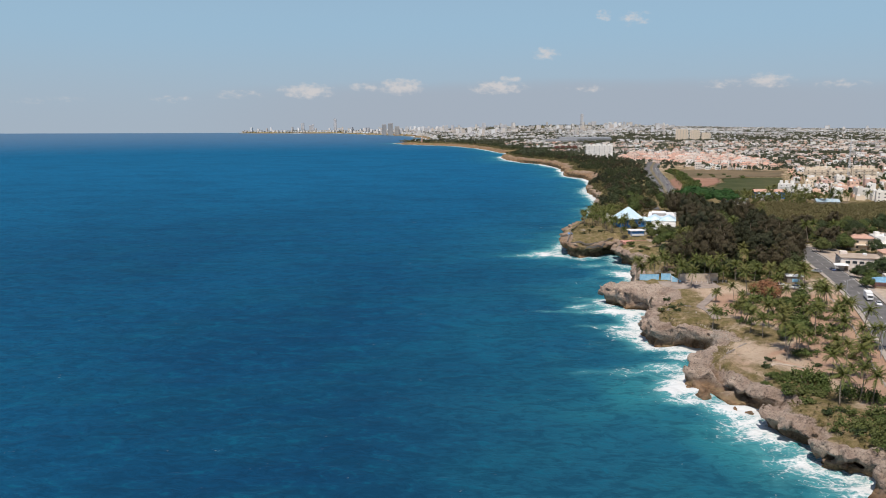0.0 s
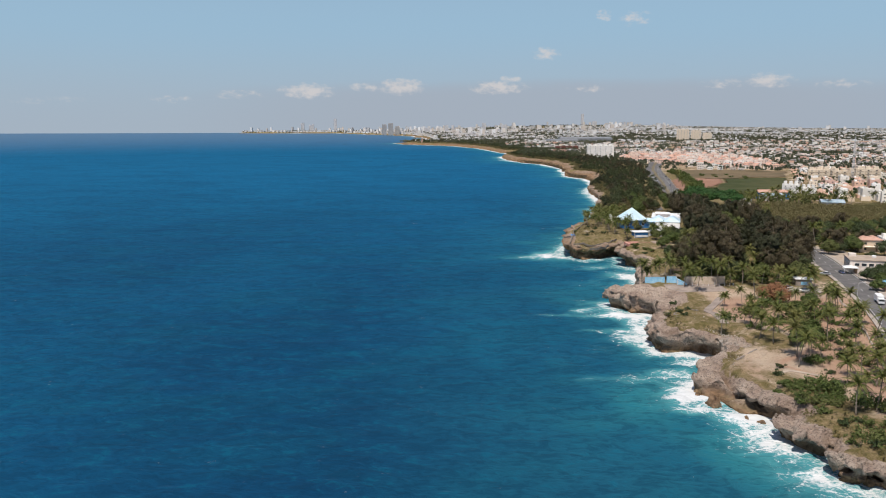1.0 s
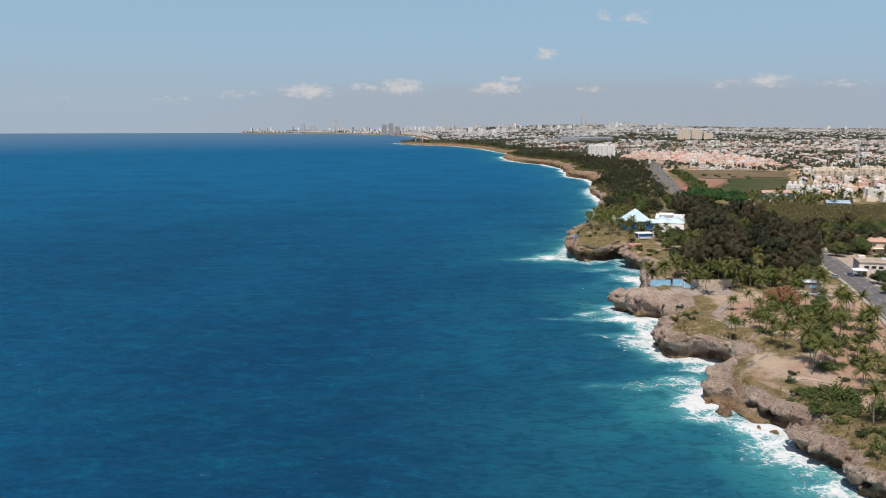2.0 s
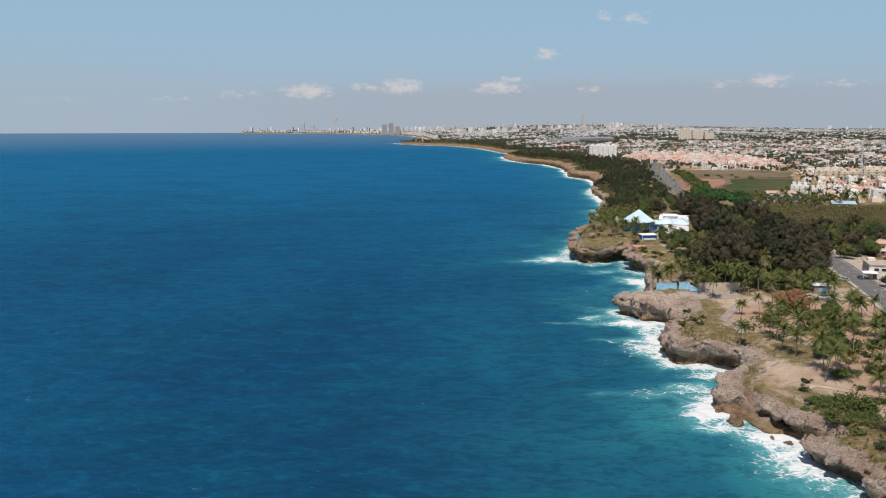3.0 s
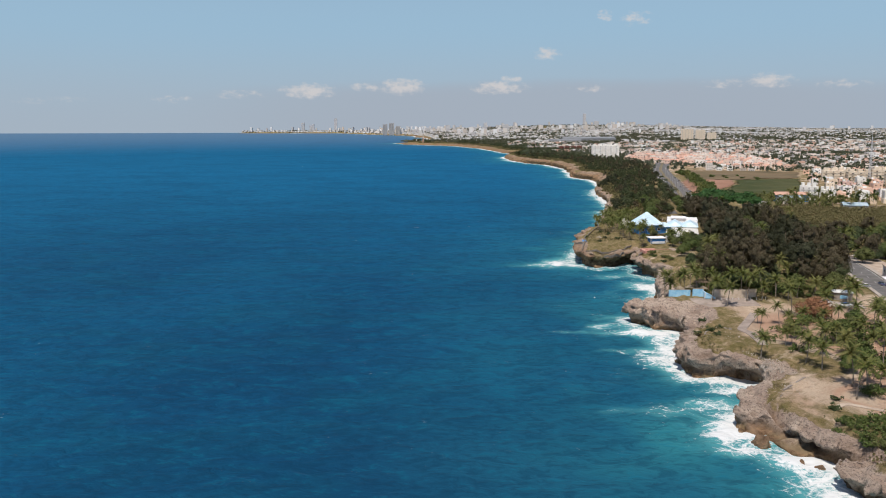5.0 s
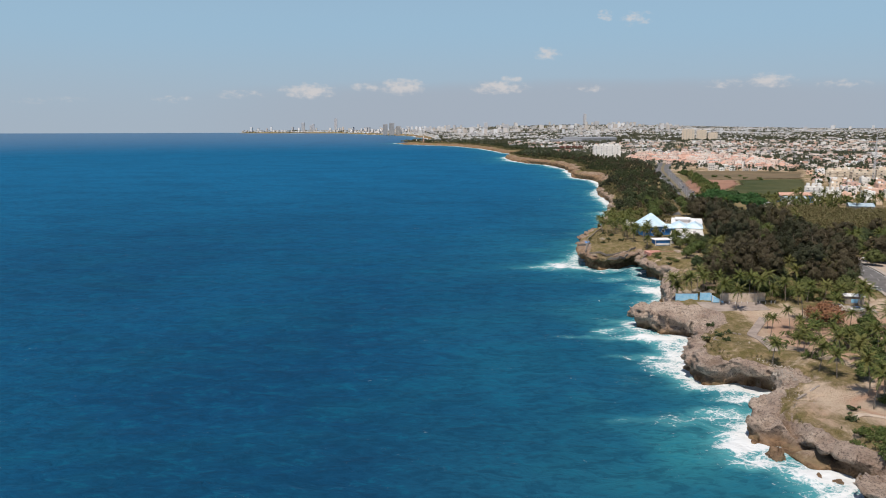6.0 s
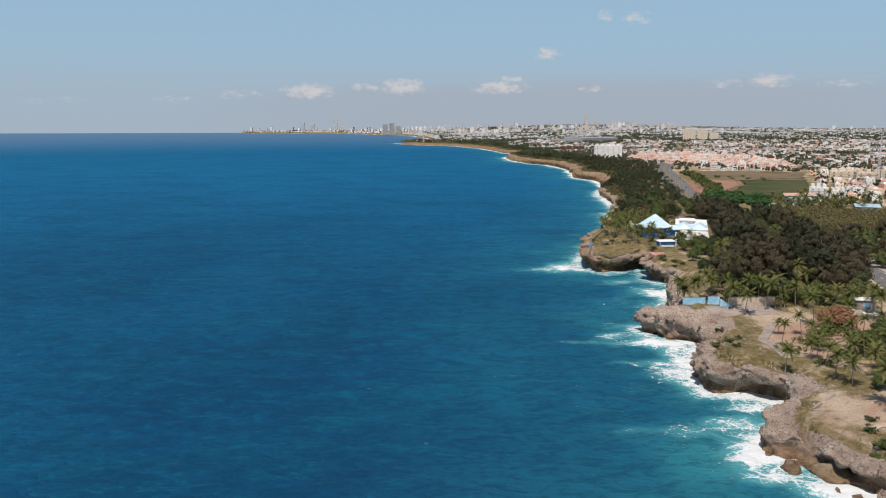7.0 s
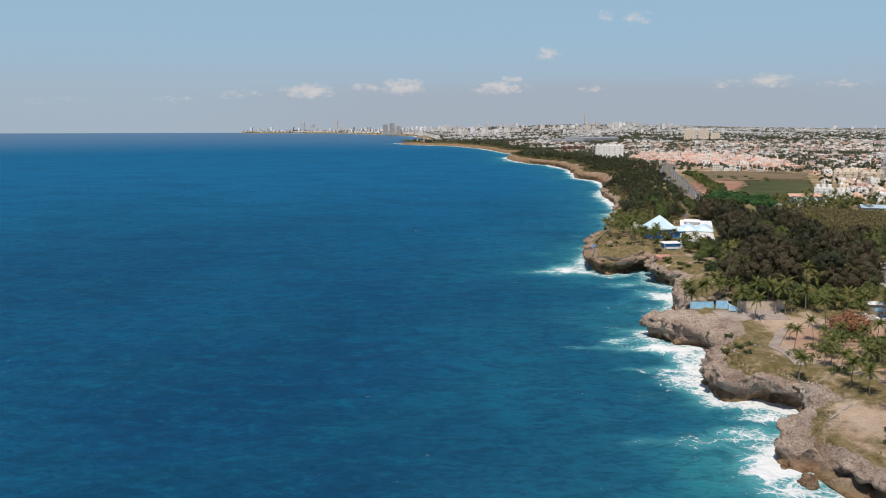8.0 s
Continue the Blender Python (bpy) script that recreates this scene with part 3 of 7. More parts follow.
LEAF_RAIN = leafage("rain_tree_leaves", (0.014, 0.048, 0.011), (0.030, 0.086, 0.018), (0.054, 0.122, 0.028), (0.054, 0.084, 0.026))
# town greens lightened and greyed to imitate the haze before them
LEAF_HAZED = leafage("hazed_town_leaves", (0.050, 0.066, 0.038), (0.084, 0.100, 0.060), (0.120, 0.132, 0.078), (0.110, 0.106, 0.064))
LEAF_SCRUB = leafage("dry_scrub", (0.085, 0.078, 0.030), (0.145, 0.124, 0.052), (0.165, 0.160, 0.062), (0.200, 0.140, 0.072))
BARK = plain("grey_bark", (0.16, 0.125, 0.095), (0.24, 0.20, 0.16), 2.0, 0.95, 0.1)
PALM_BARK = plain("ringed_palm_trunk", (0.22, 0.175, 0.13), (0.34, 0.29, 0.23), 3.0, 0.9, 0.1)
rng = np.random.default_rng(7)


def tube(path, radii, sides=7):
    """Vertices and faces of a tapered round tube along a path."""
    path = np.asarray(path, float)
    verts, faces = [], []
    for i, (p, r) in enumerate(zip(path, radii)):
        way = path[min(i + 1, len(path) - 1)] - path[max(i - 1, 0)]
        way = way / (np.linalg.norm(way) + 1e-9)
        a = np.cross(way, (0.31, 0.95, 0.05))
        a /= np.linalg.norm(a) + 1e-9
        b = np.cross(way, a)
        for s in range(sides):
            w = 2 * math.pi * s / sides
            verts.append(p + r * (math.cos(w) * a + math.sin(w) * b))
        if i:
            for s in range(sides):
                q = (i - 1) * sides
                faces.append((q + s, q + (s + 1) % sides, q + sides + (s + 1) % sides, q + sides + s))
    faces.append(tuple(range(sides))[::-1])
    faces.append(tuple(range(len(verts) - sides, len(verts))))
    return verts, faces


def merge(pieces):
    verts, faces = [], []
    for v, f in pieces:
        k = len(verts)
        verts += list(v)
        faces += [tuple(i + k for i in g) for g in f]
    return verts, faces


def leaf_quads(centres, sizes, r, long=1.6, lift=1.1, out=None):
    """One small folded leaf spray at each centre, turned at random, or roughly along the skin of its clump."""
    n = len(centres)
    up = r.normal(size=(n, 3)) + np.array([0, 0, lift])
    if out is not None:
        up = 0.45 * r.normal(size=(n, 3)) + 1.15 * out + np.array([0, 0, 0.3 * lift])
    up /= np.linalg.norm(up, axis=1)[:, None]
    a = np.cross(up, r.normal(size=(n, 3)))
    a /= np.linalg.norm(a, axis=1)[:, None] + 1e-9
    b = np.cross(up, a)
    s = sizes[:, None]
    a, b = a * s * long * 0.5, b * s * 0.5
    fold = up * s * 0.18
    c = centres
    v = np.stack([c - a - fold, c + b * 1.0 - 0.2 * a, c + a - fold * 0.5, c - b * 1.0 + 0.2 * a], 1).reshape(-1, 3)
    f = np.arange(4 * n).reshape(n, 4)
    return v, f


def clump_points(r, centres, radii, per, flat=0.8):
    """Points near the skins of the given clumps."""
    out, ways = [], []
    for c, q in zip(centres, radii):
        w = r.normal(size=(per, 3))
        w /= np.linalg.norm(w, axis=1)[:, None]
        ways.append(w.copy())
        w *= (q * r.uniform(0.12, 1.25, per) ** 0.55)[:, None]
        w[:, 2] *= flat
        out.append(c + w)
    return np.concatenate(out), np.concatenate(ways)


def tree(name, seed, height, spread, leaf, style, per=34, size=0.55):
    """A tree about its foot: a tapered trunk with limbs, and a crown of leaf sprays in uneven clumps."""
    r = np.random.default_rng(seed)
    root = new(name)
    lean = r.normal(size=2) * 0.05 * height
    top = np.array([lean[0], lean[1], height])
    clumps, radii, limbs = [], [], []
    trunk_path = [np.array([0, 0, -0.4])] + [top * u + np.array([*(r.normal(size=2) * 0.012 * height), 0]) for u in (0.2, 0.4, 0.6, 0.8, 0.95)]
    base_r = 0.022 * height + 0.06
    limbs.append(tube(trunk_path, [base_r, base_r * 0.85, base_r * 0.7, base_r * 0.5, base_r * 0.33, base_r * 0.12]))
    n = {"tall": 30, "round": 24, "umbrella": 26}[style]
    for i in range(n):
        u = (i + 0.5) / n
        w = i * 2.399 + r.uniform(-0.5, 0.5)
        if style == "tall":
            z = height * (0.24 + 0.76 * u)
            reach = spread * (0.35 + 0.9 * math.sin(math.pi * min(1, 0.18 + 0.84 * (1 - u)))) * r.uniform(0.35, 1.05)
            rad = spread * r.uniform(0.30, 0.52) * (1.15 - 0.5 * u)
        elif style == "round":
            z = height * (0.34 + 0.6 * u)
            reach = spread * math.sqrt(max(0.05, 1 - (2 * u - 0.75) ** 2)) * r.uniform(0.45, 1.0)
            rad = spread * r.uniform(0.28, 0.45)
        else:
            z = height * (0.62 + 0.30 * u)
            reach = spread * (1.1 - 0.75 * u) * r.uniform(0.5, 1.0)
            rad = spread * r.uniform(0.22, 0.36)
        c = np.array([math.cos(w) * reach + lean[0] * z / height, math.sin(w) * reach + lean[1] * z / height, z])
        clumps.append(c)
        radii.append(rad)
        if i % 14 == 0:
            start = top * max(0.12, (z / height) * 0.62)
            mid = (start + c) / 2 + np.array([0, 0, 0.06 * height])
            limbs.append(tube([start, mid, c], [base_r * 0.4, base_r * 0.25, base_r * 0.06], 5))
    for i, (v, f) in enumerate(limbs):
        link_mesh("limb" if i else "trunk", v, f, BARK, root, True)
    pts, ways = clump_points(r, clumps, radii, per, 0.75 if style != "tall" else 0.95)
    whole = (pts - top * 0.52) / np.array([spread, spread, 0.42 * height])           # the crown's own rounding over that of its clumps
    ways = 0.28 * ways + 0.95 * whole / (np.linalg.norm(whole, axis=1)[:, None] + 1e-6)
    v, f = leaf_quads(pts, size * r.uniform(0.6, 1.35, len(pts)), r, 2.6 if style == "tall" else 1.7, 1.1, ways)
    link_mesh("crown", v.tolist(), f.tolist(), leaf, root)
    return root


def frond_mesh(name, length, r):
    """A feather-shaped palm leaf: an arching rib with two rows of drooping leaflets."""
    n = 15
    verts, faces = [], []
    droop = r.uniform(0.34, 0.62)
    rib = []
    for i in range(n + 1):
        u = i / n
        rib.append(np.array([length * (u - 0.12 * u * u), 0, length * (0.32 * u - droop * u * u)]))
    for i in range(n):
        a, b = rib[i], rib[i + 1]
        u = (i + 0.5) / n
        w = length * 0.165 * math.sin(math.pi * min(1, 0.12 + 0.84 * u)) + 0.05
        for side in (-1, 1):
            tip = b + np.array([0.10 * length * (1 - u) + 0.06, side * w, -w * r.uniform(0.25, 0.75)])
            k = len(verts)
            verts += [a, a + (b - a) * 0.95, tip]
            faces.append((k, k + 1, k + 2))
    k = len(verts)
    for i, p in enumerate(rib):
        h = 0.05 * (1 - i / n) + 0.008
        verts += [p + np.array([0, -h, 0]), p + np.array([0, h, 0]), p + np.array([0, 0, h])]
        if i:
            q = k + 3 * (i - 1)
            for s in range(3):
                faces.append((q + s, q + (s + 1) % 3, q + 3 + (s + 1) % 3, q + 3 + s))
    me = bpy.data.meshes.new(name)
    me.from_pydata([tuple(v) for v in verts], [], faces)
    me.materials.append(LEAF_PALM)
    return me


FRONDS = [frond_mesh("frond", 4.7, np.random.default_rng(40 + i)) for i in range(4)]


def palm(seed, height, bend, joined=False):
    r = np.random.default_rng(seed)
    crown = []
    root = new("coconut_palm")
    path = [np.array([bend * (u ** 1.7), 0.25 * bend * math.sin(3 * u), -0.4 + (height + 0.4) * u]) for u in np.linspace(0, 1, 8)]
    v, f = tube(path, [0.26, 0.20, 0.17, 0.155, 0.145, 0.135, 0.13, 0.10], 8)
    link_mesh("trunk", v, f, PALM_BARK, root, True)
    hub = Vector(path[-1])
    for i in range(21):
        tilt = 74 - 112 * (i / 20) ** 1.1 + r.uniform(-7, 7)
        s = r.uniform(0.82, 1.08)
        at = Matrix.Translation(hub) @ pose(0, 0, 0, r.uniform(-12, 12), -tilt * 0.82, i * 137.5 + r.uniform(-12, 12)) @ Matrix.Diagonal((s, s, s, 1))
        if joined:
            me = FRONDS[i % 4]
            crown.append(([tuple(at @ v.co) for v in me.vertices], [tuple(p.vertices) for p in me.polygons]))
            continue
        fr = new("frond", FRONDS[i % 4])
        fr.parent = root
        fr.matrix_local = at
    if joined:
        v, f = merge(crown)
        link_mesh("crown", v, f, LEAF_PALM, root)
        return root
    nut = bmesh.new()
    for i in range(6):
        w = i * 1.05
        bmesh.ops.create_icosphere(nut, subdivisions=1, radius=0.14, matrix=Matrix.Translation(hub + Vector((0.24 * math.cos(w), 0.24 * math.sin(w), -0.22))))
    part("coconut_bunch", nut, PALM_BARK, root)
    return root


def place(proto, x, y, turn=0.0, s=1.0, sink=0.0, z=None, first=None):
    """A copy of a thing standing on the land at (x, y)."""
    if z is None:
        z = float(ground_z(x, y)[0])
    m = pose(x, y, z - sink, 0, 0, turn) @ Matrix.Diagonal((s, s, s, 1))
    return copy_thing(proto, m)


def discard(*protos):
    for p in protos:
        for o in (*p.children_recursive, p):
            bpy.data.objects.remove(o)


def in_shape(pts, shape):
    x, y = pts[:, 0], pts[:, 1]
    inside = np.zeros(len(pts), bool)
    for (ax, ay), (bx, by) in zip(shape, shape[1:] + shape[:1]):
        hit = (ay > y) != (by > y)
        inside ^= hit & (x < ax + (y - ay) * (bx - ax) / ((by - ay) if by != ay else 1e-9))
    return inside


def scatter(shape, gap, seed, jitter=0.42):
    """Points about gap metres apart inside a plan shape."""
    r = np.random.default_rng(seed)
    q = np.array(shape, float)
    gx, gy = np.meshgrid(np.arange(q[:, 0].min(), q[:, 0].max(), gap), np.arange(q[:, 1].min(), q[:, 1].max(), gap))
    gx = gx + (np.arange(gx.shape[0]) % 2)[:, None] * gap / 2
    p = np.stack([gx.ravel(), gy.ravel()], -1) + r.uniform(-jitter, jitter, (gx.size, 2)) * gap
    return p[in_shape(p, shape)]


# ---------------------------------------------------------------- roads and paved ground
ASPHALT = plain("worn_asphalt", (0.105, 0.10, 0.098), (0.155, 0.148, 0.142), 0.25, 0.9, 0.2)
CONCRETE = plain("weathered_concrete", (0.25, 0.21, 0.18), (0.34, 0.295, 0.25), 0.4, 0.9, 0.2)
MARKING = plain("worn_white_marking", (0.72, 0.71, 0.68), (0.52, 0.50, 0.47), 1.5, 0.8)
KERB = plain("painted_kerb", (0.62, 0.59, 0.54), (0.45, 0.42, 0.38), 1.0, 0.85)
PAVING = plain("pale_paving", (0.30, 0.26, 0.22), (0.40, 0.35, 0.30), 0.5, 0.9)


def spline(points, gap):
    p = np.array(points, float)
    out = []
    for i in range(len(p) - 1):
        p0, p1, p2, p3 = p[max(i - 1, 0)], p[i], p[i + 1], p[min(i + 2, len(p) - 1)]
        n = max(2, int(np.hypot(*(p2 - p1)) / gap))
        for u in np.arange(n) / n:
            out.append(0.5 * (2 * p1 + (p2 - p0) * u + (2 * p0 - 5 * p1 + 4 * p2 - p3) * u * u + (3 * p1 - p0 - 3 * p2 + p3) * u ** 3))
    return np.array(out + [p[-1]])


def sideways(line):
    t = np.gradient(line, axis=0)
    t /= np.linalg.norm(t, axis=1)[:, None]
    return np.stack([t[:, 1], -t[:, 0]], -1)              # to the right of the way


def ribbon(name, line, a, b, lift, material, thick=0.25, parent=None, draped=False):
    """A slab along a line, from a to b metres to its right, lying on the land."""
    n = sideways(line)
    rows = []
    cuts = np.linspace(a, b, 9 if draped else 4)
    mid = ground_z(line[:, 0] + n[:, 0] * (a + b) / 2, line[:, 1] + n[:, 1] * (a + b) / 2)
    for c in cuts:
        q = line + n * c
        z = ground_z(q[:, 0], q[:, 1])
        z = (z if draped else np.maximum(z, mid)) + lift
        rows.append(np.column_stack([q, z]))
    rows = [rows[0] - np.array([0, 0, thick])] + rows + [rows[-1] - np.array([0, 0, thick])]
    m = len(line)
    verts = np.concatenate(rows)
    faces = [(j * m + i, (j + 1) * m + i, (j + 1) * m + i + 1, j * m + i + 1) for j in range(len(rows) - 1) for i in range(m - 1)]
    ob = link_mesh(name, verts.tolist(), [f[::-1] for f in faces], material, parent)
    return ob


def dashes(line, at, lift, on, off, width, parent):
    n = sideways(line)
    step = np.r_[0, np.cumsum(np.hypot(*np.diff(line, axis=0).T))]
    verts, faces = [], []
    for s0 in np.arange(2, step[-1] - on, on + off):
        ends = []
        for s in (s0, s0 + on):
            p = np.array([np.interp(s, step, line[:, 0]), np.interp(s, step, line[:, 1])])
            q = np.array([np.interp(s, step, n[:, 0]), np.interp(s, step, n[:, 1])])
            for c in (at - width / 2, at + width / 2):
                ends.append((p + q * c, p))
        k = len(verts)
        for e, p in ends:
            verts.append((e[0], e[1], float(ground_z(p[0], p[1])[0]) + lift))
        faces.append((k, k + 1, k + 3, k + 2))
    return link_mesh("lane_marking", verts, faces, MARKING, parent)


COAST_ROAD = spline([(100, 110), (120.3, 167.1), (137, 212.3), (155.6, 264.2), (168.5, 299.9), (176.1, 335.8), (185, 380), (193, 430), (197, 500), (192, 570), (190, 620)], 3.0)
FAR_ROAD = spline([(190, 600), (194, 650), (210, 720), (237, 830), (274, 1000), (300, 1110), (345, 1260), (420, 1500), (560, 1900)], 8.0)
road = ribbon("road", COAST_ROAD, -5.0, 5.2, 0.20, ASPHALT)
tagged(road, "worn grey asphalt coast road with pale lane markings", "road", kind="structure")
dashes(COAST_ROAD, 0.0, 0.225, 3.0, 6.0, 0.14, road)
dashes(COAST_ROAD, -4.5, 0.225, 7.9, 0.1, 0.15, road)
dashes(COAST_ROAD, 4.7, 0.225, 7.9, 0.1, 0.15, road)
for a, b in ((-11.0, -1.9), (1.9, 11.0)):
    far_road = ribbon("road", FAR_ROAD, a, b, 0.35, ASPHALT)
    tagged(far_road, "one carriageway of a divided grey asphalt avenue", "road", kind="structure")
    dashes(FAR_ROAD, (a + b) / 2, 0.38, 4.0, 8.0, 0.4, far_road)
VERGE = plain("dry_verge", (0.13, 0.115, 0.06), (0.22, 0.17, 0.11), 0.4, 0.95)
median = ribbon("median", FAR_ROAD, -1.6, 1.6, 0.5, VERGE)
tagged(median, "dry grassy median strip between two carriageways", "pavement", kind="structure")
for a, b in ((-6.9, -5.3), (5.5, 7.6)):
    side = ribbon("pavement", COAST_ROAD, a, b, 0.36, PAVING)
    tagged(side, "pale concrete pavement beside the coast road", "pavement", kind="structure")
DUSTY = plain("dusty_concrete", (0.33, 0.26, 0.20), (0.44, 0.36, 0.285), 0.25, 0.95)
forecourt = ribbon("pavement", COAST_ROAD[45:105], 7.8, 19.0, 0.22, DUSTY)
tagged(forecourt, "dusty concrete forecourt of the roadside buildings", "pavement", kind="structure")
APRON = plain("stained_grey_concrete", (0.235, 0.19, 0.16), (0.32, 0.265, 0.225), 0.3, 0.95)
path_line = spline([(111.3, 308.2), (107.8, 302.3), (101.4, 291.5), (98.1, 285.1), (99, 280), (97.9, 267)], 1.5)
tagged(ribbon("footpath", path_line, -1.5, 1.5, 0.12, APRON, 0.35), "broken grey concrete footpath across the turf", "path", kind="structure")
gravel_line = spline([(95.5, 218.2), (100.4, 219.7), (107, 216.1)], 1.5)
tagged(ribbon("footpath", gravel_line, -0.8, 0.8, 0.03, DUSTY, 0.12), "faint pale strip of worn gravel across the clearing", "path", kind="structure")
drive = spline([(155.4, 316.2), (142.9, 317.8), (131.2, 312.9)], 2.0)
tagged(ribbon("driveway", drive, -3.4, 3.4, 0.14, PAVING), "pale concrete driveway between palms", "driveway", kind="structure")
apron = ribbon("terrace_floor", spline([(92.5, 319.6), (100, 319.8), (108, 320.4), (117, 321)], 1.0), -4.5, 4.5, -0.05, APRON, 0.4, draped=True)
tagged(apron, "bare grey concrete terrace before the pool walls", "terrace", kind="structure")
car_park = ribbon("car_park", spline([(160, 585), (168, 625), (172, 665)], 4.0), -6, 6, 0.22, ASPHALT)
tagged(car_park, "grey asphalt car park among trees", "car park", kind="structure")


def field(name, shape, c1, c2, label):
    k = Nodes(name + "_soil", 0.95, 0.1)
    v = k.pos()
    col = k.mix(k.ramp(k.noise(0.02, 5, 0.7, v), 0.35, 0.65), c1, c2)
    col = k.mix(k.ramp(k.noise(0.25, 5, 0.7, v), 0.5, 0.75, 0, 0.6), col, tuple(x * 0.6 for x in c1))
    m = k.base(col)
    bm = bmesh.new()
    q = np.array(shape, float)
    xs, ys = np.arange(q[:, 0].min(), q[:, 0].max() + 5, 5), np.arange(q[:, 1].min(), q[:, 1].max() + 5, 5)
    mx, my = np.meshgrid(xs, ys)
    z = ground_z(mx.ravel(), my.ravel()).reshape(mx.shape) + 0.45
    grid = [[bm.verts.new((mx[j, i], my[j, i], z[j, i])) for i in range(len(xs))] for j in range(len(ys))]
    for j in range(len(ys) - 1):
        for i in range(len(xs) - 1):
            if in_shape(np.array([[xs[i] + 2.5, ys[j] + 2.5]]), shape)[0]:
                bm.faces.new((grid[j][i], grid[j][i + 1], grid[j + 1][i + 1], grid[j + 1][i]))
    bmesh.ops.delete(bm, geom=[v for v in bm.verts if not v.link_faces], context="VERTS")
    return tagged(part(name, bm, m), label, "field", kind="structure")


field("ploughed_field", [(228, 745), (256, 764), (312, 866), (330, 924), (286, 934), (262, 890)], (0.25, 0.135, 0.092), (0.31, 0.18, 0.125), "bare reddish-brown field beside the avenue")
field("fallow_field", [(286, 940), (332, 930), (412, 938), (463, 1046), (322, 1100)], (0.120, 0.095, 0.056), (0.18, 0.132, 0.080), "dry brown fallow field with a few bushes")
field("green_field", [(262, 764), (276, 718), (318, 715), (408, 925), (336, 924), (316, 864)], (0.046, 0.056, 0.021), (0.078, 0.078, 0.034), "dull green overgrown field")

# ---------------------------------------------------------------- buildings
WHITE = plain("white_render", (0.80, 0.78, 0.74), (0.68, 0.65, 0.60), 0.25, 0.85, vary=0.15)
ROOF_WHITE = plain("white_roof_sheet", (0.80, 0.80, 0.79), (0.66, 0.66, 0.65), 0.2, 0.6)
PALE_BLUE = plain("pale_blue_sheet_roof", (0.46, 0.62, 0.72), (0.60, 0.72, 0.78), 0.3, 0.5)
BLUE = plain("bright_blue_paint", (0.035, 0.16, 0.42), (0.06, 0.24, 0.52), 0.3, 0.7)
PEACH = plain("sun_bleached_peach_render", (0.50, 0.40, 0.30), (0.62, 0.51, 0.40), 0.5, 0.85)
POOL_BLUE = plain("sun_faded_blue_paint", (0.24, 0.52, 0.72), (0.40, 0.64, 0.78), 0.5, 0.8)
BEIGE = plain("beige_render", (0.62, 0.52, 0.40), (0.72, 0.63, 0.51), 0.3, 0.85, vary=0.15)
RED = plain("faded_red_paint", (0.46, 0.20, 0.15), (0.55, 0.30, 0.24), 0.4, 0.8)
TILE = plain("orange_clay_tiles", (0.52, 0.29, 0.21), (0.62, 0.42, 0.33), 1.2, 0.9, vary=0.25)
RUST = plain("dark_rust_red_paint", (0.12, 0.045, 0.035), (0.17, 0.07, 0.055), 0.2, 0.8)
# distance haze put into the cladding tone of the skyline towers
HAZED_GREY = plain("hazed_grey_cladding", (0.46, 0.46, 0.47), (0.55, 0.55, 0.56), 0.1, 0.8)
TAUPE = plain("grey_brown_cladding", (0.34, 0.32, 0.30), (0.42, 0.40, 0.38), 0.1, 0.8)
GREYROOF = plain("grey_roof", (0.36, 0.35, 0.34), (0.48, 0.46, 0.44), 0.3, 0.8, vary=0.3)
THATCH = plain("grey_thatch", (0.20, 0.16, 0.11), (0.30, 0.25, 0.18), 2.0, 0.95)
WOOD = plain("weathered_timber", (0.20, 0.14, 0.09), (0.30, 0.22, 0.15), 2.0, 0.9)
STONE = plain("dark_field_stone", (0.13, 0.11, 0.09), (0.22, 0.19, 0.16), 1.4, 0.95, bump=0.6)
STEEL = plain("galvanised_steel", (0.52, 0.53, 0.54), (0.62, 0.62, 0.62), 1.0, 0.5, 0.5, 0.4)
GLASS_DARK = plain("dark_window_glass", (0.030, 0.035, 0.040), (0.05, 0.055, 0.06), 0.5, 0.12, 0.6)


GLASS_PALE = plain("pale_shaded_glass", (0.30, 0.31, 0.33), (0.40, 0.41, 0.42), 0.5, 0.2, 0.5)


def town_paint():
    k = Nodes("town_wall_paint", 0.9, 0.2)
    col = k.palette(k.piece(), [(0.80, 0.76, 0.69), (0.71, 0.56, 0.41), (0.86, 0.84, 0.80), (0.76, 0.50, 0.37), (0.67, 0.63, 0.56), (0.80, 0.67, 0.52), (0.84, 0.80, 0.76), (0.65, 0.43, 0.35)])
    v = k.pos(local=True)
    col = k.mix(k.ramp(k.noise(0.3, 5, 0.7, v), 0.45, 0.75, 0, 0.16), col, (0.42, 0.38, 0.33))
    return k.base(col)


def estate_paint():
    k = Nodes("estate_wall_paint", 0.9, 0.2)
    col = k.palette(k.piece(), [(0.72, 0.58, 0.49), (0.78, 0.69, 0.61), (0.70, 0.51, 0.42), (0.82, 0.77, 0.71)])
    v = k.pos(local=True)
    col = k.mix(k.ramp(k.noise(0.3, 5, 0.7, v), 0.45, 0.75, 0, 0.3), col, (0.48, 0.36, 0.28))
    return k.base(col)


TOWN, ESTATE = town_paint(), estate_paint()


def block(bm, x0, x1, y0, y1, z0, z1, bevel=0.0):
    m = Matrix.Translation(((x0 + x1) / 2, (y0 + y1) / 2, (z0 + z1) / 2)) @ Matrix.Diagonal((x1 - x0, y1 - y0, z1 - z0, 1))
    made = bmesh.ops.create_cube(bm, size=1.0, matrix=m)["verts"]
    if bevel:
        edges = list({e for v in made for e in v.link_edges})
        bmesh.ops.bevel(bm, geom=edges, offset=bevel, segments=2, affect="EDGES", profile=0.6)
    return made


